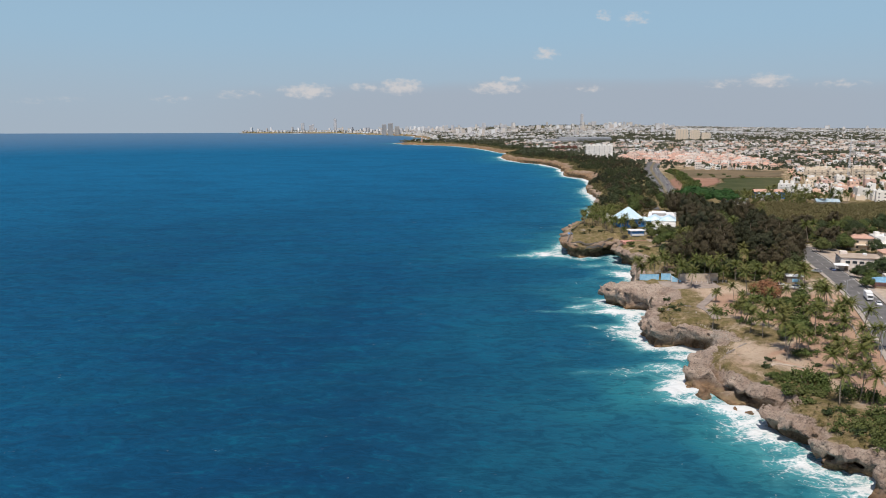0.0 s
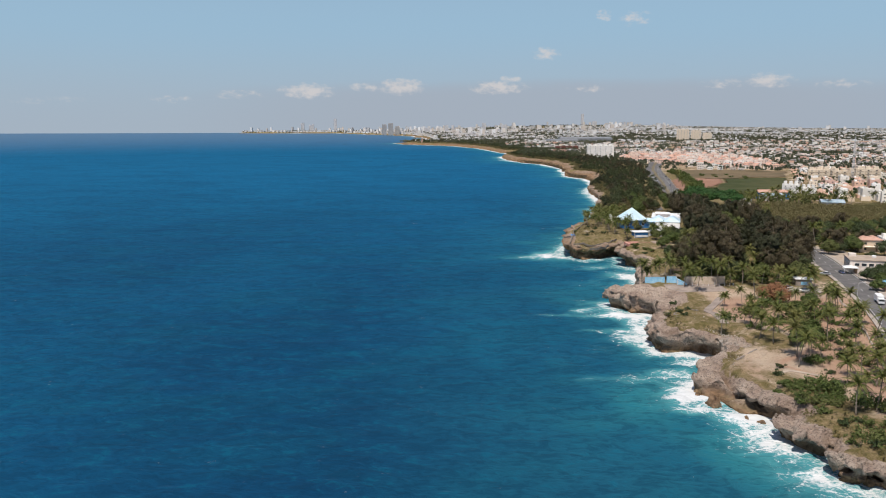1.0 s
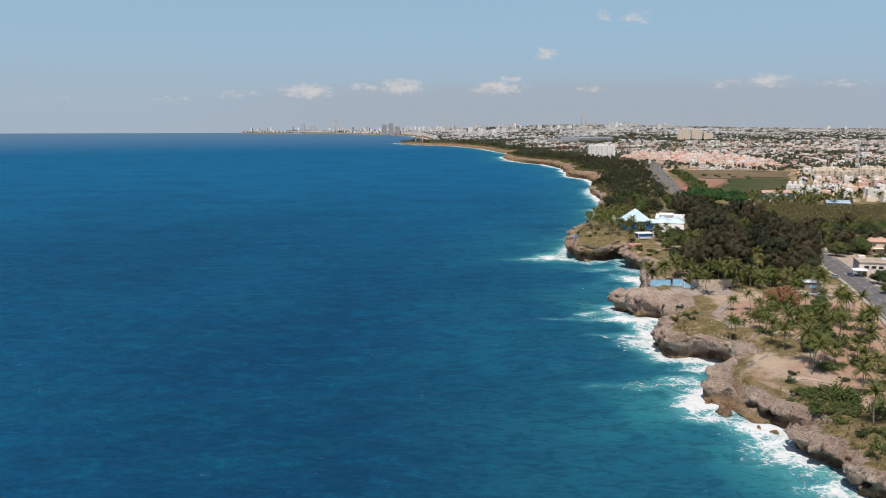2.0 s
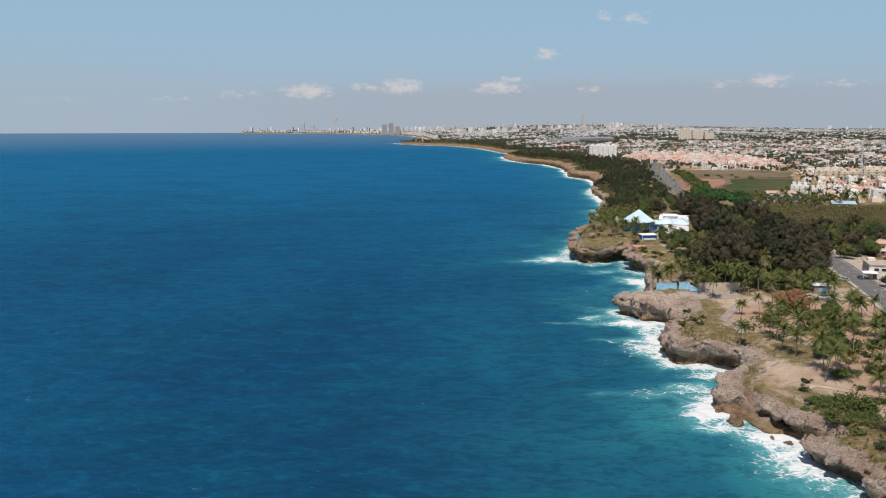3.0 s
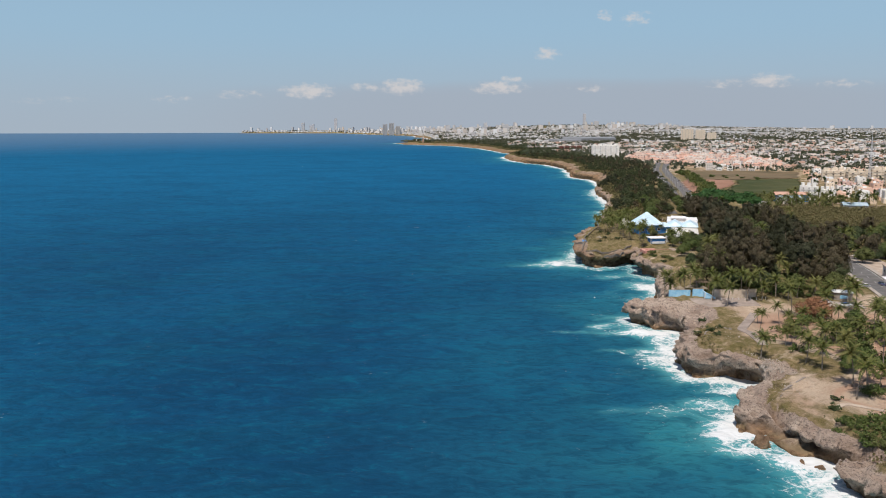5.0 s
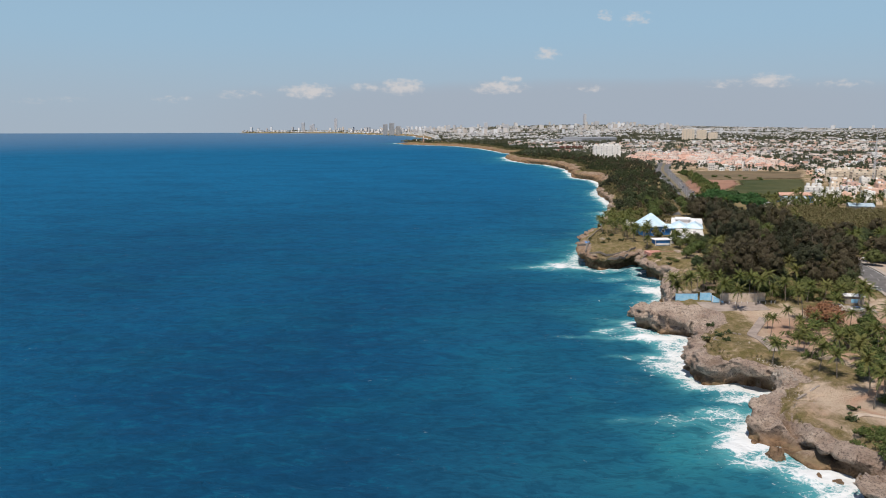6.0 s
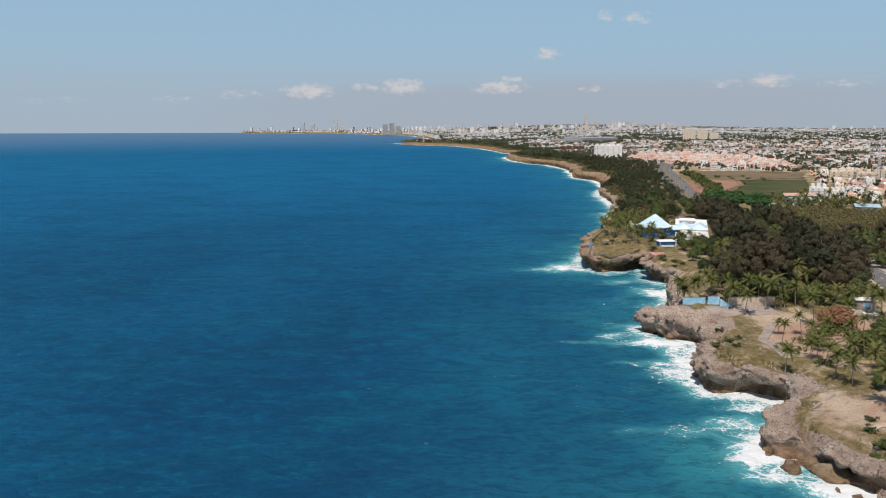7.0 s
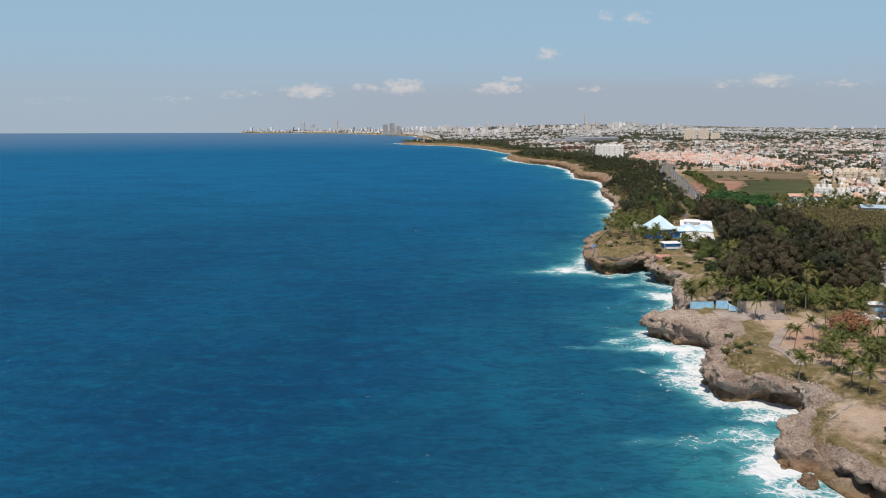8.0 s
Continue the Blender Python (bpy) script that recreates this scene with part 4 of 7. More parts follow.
def slab(name, x0, x1, y0, y1, z0, z1, material, parent, label="", bevel=0.0):
    bm = bmesh.new()
    block(bm, x0, x1, y0, y1, z0, z1, bevel)
    return part(name, bm, material, parent, label)


def hip_roof(name, w, d, z0, rise, material, parent, over=0.5, ridge=0.35, label="", at=(0, 0)):
    """A hipped roof with thickness over a w by d plan."""
    bm = bmesh.new()
    a, b = w / 2 + over, d / 2 + over
    long_x = w >= d
    r = ridge * (a if long_x else b)
    top = [(-r, 0), (r, 0)] if long_x else [(0, -r), (0, r)]
    low = [bm.verts.new((x + at[0], y + at[1], z0)) for x, y in ((-a, -b), (a, -b), (a, b), (-a, b))]
    eave = [bm.verts.new((x + at[0], y + at[1], z0 + 0.22)) for x, y in ((-a, -b), (a, -b), (a, b), (-a, b))]
    ap = [bm.verts.new((x + at[0], y + at[1], z0 + rise)) for x, y in top]
    bm.faces.new(low[::-1])
    for i in range(4):
        bm.faces.new((low[i], low[(i + 1) % 4], eave[(i + 1) % 4], eave[i]))
    if long_x:
        bm.faces.new((eave[0], eave[1], ap[1], ap[0]))
        bm.faces.new((eave[1], eave[2], ap[1]))
        bm.faces.new((eave[2], eave[3], ap[0], ap[1]))
        bm.faces.new((eave[3], eave[0], ap[0]))
    else:
        bm.faces.new((eave[0], eave[1], ap[0]))
        bm.faces.new((eave[1], eave[2], ap[1], ap[0]))
        bm.faces.new((eave[2], eave[3], ap[1]))
        bm.faces.new((eave[3], eave[0], ap[0], ap[1]))
    return part(name, bm, material, parent, label)


def gable_roof(name, x0, x1, y0, y1, z0, rise, material, parent, label="", along="y"):
    bm = bmesh.new()
    t = 0.2
    if along == "y":
        xm = (x0 + x1) / 2
        prof = [(x0, z0), (xm, z0 + rise), (x1, z0), (x1, z0 - t), (xm, z0 + rise - t * 1.4), (x0, z0 - t)]
        rings = [[bm.verts.new((x, y, z)) for x, z in prof] for y in (y0, y1)]
    else:
        ym = (y0 + y1) / 2
        prof = [(y0, z0), (ym, z0 + rise), (y1, z0), (y1, z0 - t), (ym, z0 + rise - t * 1.4), (y0, z0 - t)]
        rings = [[bm.verts.new((x, y, z)) for y, z in prof] for x in (x0, x1)]
    a, b = rings
    for i in range(6):
        bm.faces.new((a[i], a[(i + 1) % 6], b[(i + 1) % 6], b[i]))
    for q in (a, b[::-1]):
        bm.faces.new((q[0], q[1], q[4], q[5]))
        bm.faces.new((q[1], q[2], q[3], q[4]))
    bmesh.ops.recalc_face_normals(bm, faces=bm.faces)
    return part(name, bm, material, parent, label)


WINDOW_MESH = {}


def window(parent, x, y, z, w, h, turn, whole=False):
    """A framed window set proud of a wall: frame with a dark pane under it."""
    key = (round(w, 2), round(h, 2))
    if key not in WINDOW_MESH:
        bm = bmesh.new()
        for x0, x1, z0, z1 in ((-w / 2, w / 2, h / 2 - 0.12, h / 2), (-w / 2, w / 2, -h / 2, -h / 2 + 0.12),
                               (-w / 2, -w / 2 + 0.1, -h / 2 + 0.12, h / 2 - 0.12), (w / 2 - 0.1, w / 2, -h / 2 + 0.12, h / 2 - 0.12)):
            block(bm, x0, x1, -0.12, 0.02, z0, z1)
        fm = bpy.data.meshes.new("window")
        bm.to_mesh(fm)
        bm.free()
        fm.materials.append(WHITE)
        bm = bmesh.new()
        block(bm, -w / 2 + 0.1, w / 2 - 0.1, -0.06, -0.02, -h / 2 + 0.12, h / 2 - 0.12)
        pm = bpy.data.meshes.new("pane")
        bm.to_mesh(pm)
        bm.free()
        pm.materials.append(GLASS_DARK)
        WINDOW_MESH[key] = (fm, pm)
    fm, pm = WINDOW_MESH[key]
    if whole:                                              # far off: the pane alone
        ob = new("window", pm)
        ob.parent = parent
        ob.matrix_local = pose(x, y, z, 0, 0, turn)
        return ob
    ob = new("window", fm)
    ob.parent = parent
    ob.matrix_local = pose(x, y, z, 0, 0, turn)
    pane = new("pane", pm)
    pane.parent = ob
    return ob


def house(name, w, d, storeys, wall_mat, roof, roof_mat, seed, panes=True):
    """A small town house about the middle of its plan: walls, roof, door, framed windows."""
    r = np.random.default_rng(seed)
    root = new(name)
    h = 2.9 * storeys + 0.3
    bm = bmesh.new()
    block(bm, -w / 2, w / 2, -d / 2, d / 2, -1.2, h)
    if roof == "flat":                                     # parapet
        for x0, x1, y0, y1 in ((-w / 2, w / 2, -d / 2, -d / 2 + 0.2), (-w / 2, w / 2, d / 2 - 0.2, d / 2), (-w / 2, -w / 2 + 0.2, -d / 2 + 0.2, d / 2 - 0.2), (w / 2 - 0.2, w / 2, -d / 2 + 0.2, d / 2 - 0.2)):
            block(bm, x0, x1, y0, y1, h + 0.001, h + 0.7)
    part("wall", bm, wall_mat, root)
    if roof == "flat":
        slab("roof", -w / 2 + 0.22, w / 2 - 0.22, -d / 2 + 0.22, d / 2 - 0.22, h + 0.004, h + 0.12, roof_mat, root)
        bm = bmesh.new()
        bmesh.ops.create_cone(bm, cap_ends=True, segments=10, radius1=0.7, radius2=0.6, depth=1.3, matrix=Matrix.Translation((w * 0.25, d * 0.2, h + 0.8)))
        part("water_tank", bm, GREYROOF, root)
        slab("stair_head", -w * 0.32, -w * 0.08, d * 0.05, d * 0.35, h + 0.124, h + 2.2, wall_mat, root)
    else:
        hip_roof("roof", w, d, h, 0.24 * min(w, d), roof_mat, root, 0.45)
    if panes:
        for s in range(storeys):
            z = 1.6 + 2.9 * s
            n = 2
            for i in range(n):
                x = -w / 2 + w * (i + 0.5) / n
                if s == 0 and i == n // 2:
                    slab("door", x - 0.5, x + 0.5, -d / 2 - 0.05, -d / 2 + 0.03, 0.0, 2.1, WOOD, root)
                else:
                    window(root, x, -d / 2, z, 1.4, 1.25, 0, True)
            if s == storeys - 1 and storeys == 3 and wall_mat is not ESTATE:
                window(root, -w / 2, 0, z, 1.4, 1.25, -90, True)
        if storeys > 1 and r.uniform() < 0.7:
            slab("balcony", -w * 0.3, w * 0.3, -d / 2 - 1.2, -d / 2 - 0.01, 2.75, 2.95, wall_mat, root)
    return root


def tower_block(name, w, d, storeys, wall_mat, parts_across=1, step=3.0, crown=True, glass=None):
    """A block of flats: body with vertical ribs, one recessed dark window strip and one slab edge a storey."""
    root = new(name)
    h = storeys * step
    bm = bmesh.new()
    block(bm, -w / 2, w / 2, -d / 2, d / 2, -1.5, h)
    part("wall", bm, wall_mat, root)
    for i in range(parts_across + 1):
        x = -w / 2 + w * i / parts_across
        slab("rib", x - 0.6, x + 0.6, -d / 2 - 0.8, -d / 2 - 0.002, -1.5, h + 0.5, wall_mat, root)
    for s in range(storeys):
        bm = bmesh.new()
        z = s * step + 0.9
        for i in range(parts_across):
            x0, x1 = -w / 2 + w * i / parts_across + 0.9, -w / 2 + w * (i + 1) / parts_across - 0.9
            n = max(1, int((x1 - x0) / 4.0))
            for j in range(n):
                a = x0 + (x1 - x0) * (j + 0.36) / n
                b = x0 + (x1 - x0) * (j + 0.64) / n
                block(bm, a, b, -d / 2 - 0.06, -d / 2 - 0.003, z, z + 0.95)
        for y0 in np.arange(-d / 2 + 1.5, d / 2 - 2, 4.0):
            block(bm, -w / 2 - 0.06, -w / 2 - 0.003, y0, y0 + 2.2, z, z + 1.4)
        tagged(part("window_row", bm, glass or GLASS_DARK, root), kind="stuff")
        if glass is None:
            slab("balcony_edge", -w / 2 + 0.7, w / 2 - 0.7, -d / 2 - 0.5, -d / 2 - 0.004, z - 0.55, z - 0.3, wall_mat, root)
    if crown:
        for i in range(parts_across):
            x = -w / 2 + w * (i + 0.5) / parts_across
            slab("roof_house", x - 0.28 * w / parts_across, x + 0.28 * w / parts_across, -d * 0.3, d * 0.3, h + 0.003, h + 2.6, wall_mat, root)
    return root


def stand(ob, x, y, turn=0.0, sink=0.0):
    ob.matrix_basis = pose(x, y, float(ground_z(x, y)[0]) - sink, 0, 0, turn)
    return ob


# --- the seaside restaurant on the headland
hall = new("seaside_hall")
slab("wall", -7, 7, -6, 6, -1.0, 5.0, BLUE, hall, "bright blue painted walls")
hip_roof("roof", 14, 12, 5.0, 7.4, PALE_BLUE, hall, 1.0, 0.05, "steep pale blue sheet roof")
hip_roof("porch_roof", 9, 6, 3.6, 2.4, PALE_BLUE, hall, 0.4, 0.3, at=(9.5, -3))
slab("porch_wall", 7.004, 13.5, -5.5, -0.5, -1.0, 3.6, BLUE, hall)
for i in range(4):
    window(hall, -5.2 + 3.4 * i, -6, 2.4, 1.8, 1.6, 0)
stand(hall, 119, 491, 14)
tagged(hall, "blue seaside hall with a steep pale blue pyramid roof", "building")

pavilion = new("event_pavilion")
GREY_ROOF = plain("grey_felt_roof", (0.30, 0.28, 0.27), (0.40, 0.38, 0.36), 0.3, 0.9)
STAINED = plain("stained_white_roof", (0.62, 0.61, 0.58), (0.46, 0.44, 0.41), 0.25, 0.8)
slab("wall", -8.5, 8.5, -8, 26, -1.0, 2.9, WHITE, pavilion)
slab("roof", -9.0, 9.0, -8.5, 26.5, 2.904, 3.3, STAINED, pavilion, "stained flat white roof", 0.05)
slab("upper_wall", -8.8, 8.8, 26.6, 44, -1.0, 4.0, WHITE, pavilion)
for x in (-4.5, 4.5):
    hip_roof("gable_roof", 8.6, 17.0, 4.004, 3.0, PALE_BLUE, pavilion, 0.4, 0.55, "pale blue gabled sheet roof", (x, 35.3))
slab("rear_wall", -8.8, 8.8, 44.6, 70, -1.0, 4.4, WHITE, pavilion)
slab("rear_roof", -9.3, 9.3, 44.3, 70.4, 4.404, 4.8, ROOF_WHITE, pavilion, "wide flat white roof", 0.05)
slab("roof_house", -6.5, 1.5, 47, 60, 4.804, 6.2, GREY_ROOF, pavilion, "dark grey raised roof", 0.05)
slab("roof_edge", -7.2, 2.2, 50.3, 61.7, 6.204, 6.5, ROOF_WHITE, pavilion, "", 0.04)
for i in range(5):
    window(pavilion, -6.8 + 3.4 * i, -8, 1.4, 1.8, 1.5, 0)
for i in range(3):
    slab("roof_unit", -5 + 4.2 * i, -3.6 + 4.2 * i, 8 + 3 * i, 9.4 + 3 * i, 3.304, 4.2, GREY_ROOF, pavilion, "grey roof cooling unit", 0.05)


def by_pavilion(x, y):
    """Whether a spot lies on or right beside the pavilion."""
    c, s = math.cos(math.radians(-17)), math.sin(math.radians(-17))
    u, v = (x - 133) * c + (y - 466) * s, -(x - 133) * s + (y - 466) * c
    return -11.5 < u < 11.5 and -4 < v < 74


stand(pavilion, 133, 466, -17)
tagged(pavilion, "white event pavilion with flat roofs and twin pale blue gables", "building")

kiosk = new("beach_bar")
slab("wall", -4, 4, -2.8, 2.8, -0.6, 2.8, BLUE, kiosk)
slab("roof", -4.8, 4.8, -3.6, 3.6, 2.804, 3.15, ROOF_WHITE, kiosk, "flat white roof slab", 0.05)
slab("counter", -3.6, 3.6, -3.5, -2.81, 0.0, 1.1, ROOF_WHITE, kiosk)
for x in (-4.3, 4.3):
    slab("post", x - 0.12, x + 0.12, -3.4, -3.16, -0.4, 2.8, WHITE, kiosk)
stand(kiosk, 116.5, 459, 6)
tagged(kiosk, "blue beach bar with a flat white roof", "kiosk")

deck = new("red_terrace")
slab("floor", -6, 6, -4.5, 4.5, -1.2, 0.45, RED, deck, "faded red paved floor", 0.05)
bm = bmesh.new()
for i in range(13):
    block(bm, -6 + i - 0.06, -6 + i + 0.06, -4.45, -4.3, 0.454, 1.35)
block(bm, -6.1, 6.1, -4.5, -4.25, 1.352, 1.5)
part("balustrade", bm, RED, deck)
stand(deck, 109, 436, 4)
tagged(deck, "faded red seaside terrace with a low balustrade", "terrace")

for x, y, t, w in ((112, 514, -10, 6),):
    hut = house("service_hut", w, 5.5, 1, WHITE, "flat", ROOF_WHITE, 5, False)
    stand(hut, x, y, t)
    tagged(hut, "small white flat-roofed hut among the palms", "hut", "huts by the hall")

# low dry-stone walls round the lawns of the headland


def low_wall(points, h, t, material, label, category="wall"):
    line = spline(points, 0.9)
    n = sideways(line)
    bm = bmesh.new()
    rings = []
    r = np.random.default_rng(len(points) * 17)
    for p, q in zip(line, n):
        z = float(ground_z(p[0], p[1])[0])
        hh, tt = h * r.uniform(0.82, 1.15), t * r.uniform(0.85, 1.2)
        a, b = p - q * tt / 2, p + q * tt / 2
        rings.append([bm.verts.new(v) for v in ((*a, z - 0.5), (*(p - q * tt * 0.42), z + hh), (*(p + q * tt * 0.42), z + hh * 0.97), (*b, z - 0.5))])
    for a, b in zip(rings[:-1], rings[1:]):
        for i in range(3):
            bm.faces.new((a[i], a[i + 1], b[i + 1], b[i]))
    bm.faces.new(rings[0])
    bm.faces.new(rings[-1][::-1])
    bmesh.ops.recalc_face_normals(bm, faces=bm.faces)
    ob = part("low_wall", bm, material)
    return tagged(ob, label, category, "low walls on the coast")


STONE_WALL = "low dark dry-stone wall bordering the seaside lawn"
low_wall([(75, 446), (84, 443), (93, 447), (102, 456)], 0.45, 0.5, STONE, STONE_WALL)
low_wall([(75, 455), (78, 466), (80, 478), (83, 490), (91, 508), (99, 530)], 0.9, 0.6, STONE, STONE_WALL)
low_wall([(98, 428), (103, 436), (106, 444)], 0.9, 0.6, STONE, STONE_WALL)
low_wall([(81.2, 429), (86.9, 431), (94.3, 441)], 0.7, 0.5, STONE, STONE_WALL)
low_wall([(74, 475), (76.5, 465.6), (75, 455), (73.5, 449)], 0.9, 0.6, STONE, STONE_WALL)
mat = new("painted_terrace")
slab("floor", -3.0, 3.0, -4.5, 4.5, -1.0, 0.25, APRON, mat, "grey stone floor", 0.05)
slab("painted_patch", -2.2, 1.6, -3.4, 3.0, 0.254, 0.30, BLUE, mat, "faded blue painted floor", 0.01)
slab("bench", 1.9, 2.5, -3.0, 3.0, 0.254, 0.75, RED, mat, "faded red bench", 0.05)
stand(mat, 80.5, 476, -8)
tagged(mat, "small seaside terrace with a blue painted floor", "terrace")
low_wall([(85.1, 278.1), (84.3, 281.4), (87.4, 285.9), (92.5, 288.8), (94.7, 285.9)], 0.35, 0.5, CONCRETE, "low curved concrete wall on the turf")
low_wall([(88.5, 231.3), (92.8, 234), (97.1, 237.5)], 0.3, 0.5, CONCRETE, "low broken concrete wall beside the cove")

# --- the walled pool on the next terrace
def straight_wall(name, a, b, h, t, material, label):
    a, b = np.array(a, float), np.array(b, float)
    L = float(np.hypot(*(b - a)))
    root = new(name)
    slab("wall", 0, L, -t / 2, t / 2, -0.8, h, material, root)
    slab("coping", -0.05, L + 0.05, -t / 2 - 0.06, t / 2 + 0.06, h + 0.003, h + 0.14, CONCRETE, root)
    n = max(2, int(L / 4))
    for i in range(n + 1):
        x = L * i / n
        slab("pilaster", x - 0.18, x + 0.18, -t / 2 - 0.12, -t / 2 - 0.003, -0.6, h, material, root)
    root.matrix_basis = pose(a[0], a[1], float(ground_z(*((a + b) / 2))[0]), 0, 0, math.degrees(math.atan2(b[1] - a[1], b[0] - a[0])))
    return tagged(root, label, "wall", "walls of the pool terrace")


straight_wall("pool_wall", (85.4, 326.6), (93.4, 326.7), 2.7, 0.3, POOL_BLUE, "sun-faded light blue wall of a pool terrace")
straight_wall("pool_wall", (94.6, 326.6), (98.2, 326.5), 2.7, 0.3, POOL_BLUE, "sun-faded light blue wall of a pool terrace")
straight_wall("pool_wall", (101.8, 325.5), (111.4, 325.6), 3.0, 0.35, PEACH, "peach-beige rendered wall of a pool terrace")
straight_wall("pool_wall", (111.6, 325.6), (118.9, 326.5), 3.0, 0.35, PEACH, "peach-beige rendered wall of a pool terrace")
slide = new("pool_slide")
bm = bmesh.new()
v = [bm.verts.new(p) for p in ((0, -1.6, 2.3), (0, 1.6, 2.3), (4.0, 1.6, 0.3), (4.0, -1.6, 0.3), (0, -1.6, 0.0), (0, 1.6, 0.0), (4.0, 1.6, 0.0), (4.0, -1.6, 0.0))]
for q in ((0, 3, 2, 1), (4, 5, 6, 7), (0, 1, 5, 4), (2, 3, 7, 6), (1, 2, 6, 5), (3, 0, 4, 7)):
    bm.faces.new([v[i] for i in q])
part("ramp", bm, POOL_BLUE, slide)
for y in (-1.7, 1.7):
    slab("rim", -0.1, 0.2, y - 0.1, y + 0.1, 0, 2.7, ROOF_WHITE, slide)
stand(slide, 98.3, 324.7, -8)
tagged(slide, "faded blue concrete ramp at the pool", "pool ramp")


def parasol():
    root = new("thatched_parasol")
    v, f = tube([(0, 0, -0.2), (0, 0, 2.6)], [0.09, 0.07], 6)
    link_mesh("pole", v, f, WOOD, root)
    bm = bmesh.new()
    bmesh.ops.create_cone(bm, cap_ends=False, segments=14, radius1=1.9, radius2=0.06, depth=1.1, matrix=Matrix.Translation((0, 0, 2.6)))
    for vert in bm.verts:
        if vert.co.z < 2.3:
            vert.co.z += 0.12 * math.sin(vert.co.x * 9)
    bmesh.ops.solidify(bm, geom=bm.faces[:], thickness=0.12)
    part("thatch", bm, THATCH, root)
    return tagged(root, "grey palm-thatched parasol on a timber pole", "parasol", "parasols by the pool")


par = parasol()
for x, y in ((91.1, 332.2), (95.2, 332.2), (99.5, 330), (87.7, 333.2), (86, 466), (108, 500)):
    place(par, x, y, x * 31)
discard(par)
pergola = new("pergola")
for x in (-2.4, 2.4):
    for y in (-1.6, 1.6):
        slab("post", x - 0.1, x + 0.1, y - 0.1, y + 0.1, -0.2, 3.2, WOOD, pergola)
for x in (-2.4, 2.4):
    slab("beam", x - 0.1, x + 0.1, -1.9, 1.9, 3.203, 3.4, WOOD, pergola)
for i in range(7):
    slab("rafter", -2.8, 2.8, -1.7 + i * 0.56, -1.6 + i * 0.56, 3.404, 3.52, WOOD, pergola)
stand(pergola, 99.9, 333.1, 4)
tagged(pergola, "weathered timber pergola behind the pool wall", "pergola")


def post_row(points, gap, h, rail, label, group):
    line = spline(points, gap)
    line = line[::max(1, int(gap / max(0.2, np.hypot(*(line[1] - line[0])))))]
    root = new("railing")
    for i, p in enumerate(line):
        z = float(ground_z(p[0], p[1])[0])
        slab("post", p[0] - 0.1, p[0] + 0.1, p[1] - 0.1, p[1] + 0.1, z - 0.3, z + h, KERB, root)
        if rail and i:
            q = line[i - 1]
            zq = float(ground_z(q[0], q[1])[0])
            for hh in (0.5, 0.95):
                v, f = tube([(q[0], q[1], zq + h * hh), (p[0], p[1], z + h * hh)], [0.05, 0.05], 5)
                link_mesh("rail", v, f, KERB, root)
    return tagged(root, label, "railing", group)


RAIL = "low white concrete railing between park and road"
post_row([(108.5, 169), (118, 192.8), (124.2, 210.2)], 2.4, 0.9, True, RAIL, "railings along the road")
post_row([(125.2, 213.3), (131.4, 229.7), (136.3, 244.4), (140.3, 255.2)], 2.4, 0.9, True, RAIL, "railings along the road")
post_row([(141.4, 258.4), (149.3, 280.9), (155.8, 302)], 2.4, 0.9, True, RAIL, "railings along the road")
post_row([(100.5, 322.7), (106.5, 322.7), (113.6, 323), (121.7, 323.6)], 2.0, 1.0, False, "row of grey concrete posts on the terrace", "posts")

# --- boulders in the surf


def boulder(seed, size, x, y, z):
    bm = bmesh.new()
    bmesh.ops.create_icosphere(bm, subdivisions=4, radius=1.0)
    for v in bm.verts:
        q = v.co * 1.3 + Vector((seed * 7.0, 0, 0))
        k = 1 + 0.38 * noise.noise(q) + 0.2 * noise.noise(q * 2.7) + 0.1 * noise.noise(q * 6.0)
        v.co = Vector((v.co.x * size[0], v.co.y * size[1], v.co.z * size[2])) * k
    ob = part("boulder", bm, COAST)
    n = len(ob.data.vertices)
    float_attribute(ob, "rock", np.ones(n))
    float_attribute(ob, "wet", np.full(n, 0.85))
    float_attribute(ob, "soil", np.zeros(n))
    ob.matrix_basis = pose(x, y, z, 0, 0, seed * 50)
    return tagged(ob, "wet brown coral boulder awash in the surf", "boulder", "boulders in the surf")


for i, (size, x, y, z) in enumerate((((1.5, 1.0, 0.9), 80.5, 202.5, 0.1), ((2.1, 2.3, 2.7), 75.6, 212.6, 0.2), ((1.3, 0.9, 0.8), 83.8, 200.2, 0.1),
                                     ((2.2, 1.8, 1.4), 99.5, 384, 0.2))):
    boulder(i + 1, size, x, y, z)

# --- roadside buildings
villa = new("roadside_villa")
CREAM = plain("cream_render", (0.76, 0.68, 0.61), (0.66, 0.57, 0.50), 0.25, 0.85)
slab("wall", -8.5, 8.5, -6.5, 6.5, -1.0, 6.0, CREAM, villa)
slab("roof", -8.9, 8.9, -6.9, 6.9, 6.004, 6.4, DUSTY, villa, "flat dusty grey roof", 0.05)
slab("stair_head", -7.5, -4.5, 2, 5, 6.404, 7.7, CREAM, villa)
slab("roof_unit", 2.0, 3.6, 1.0, 2.4, 6.404, 7.3, ROOF_WHITE, villa, "white roof cooling unit", 0.05)
slab("annex_wall", 8.504, 15, -4, 6, -1.0, 4.2, CREAM, villa)
slab("annex_roof", 8.7, 15.3, -4.3, 6.3, 4.204, 4.5, DUSTY, villa)
for i in range(5):
    window(villa, -5.6 + 2.9 * i, -6.5, 4.1, 2.1, 1.5, 0)
for i in range(3):
    window(villa, -8.5, -4 + 3.6 * i, 4.1, 2.2, 1.5, -90)
hip_roof("awning", 5.2, 4.4, 3.0, 0.9, ROOF_WHITE, villa, 0.4, 0.2, "white awning over the entrance", (-8.6, -8.4))
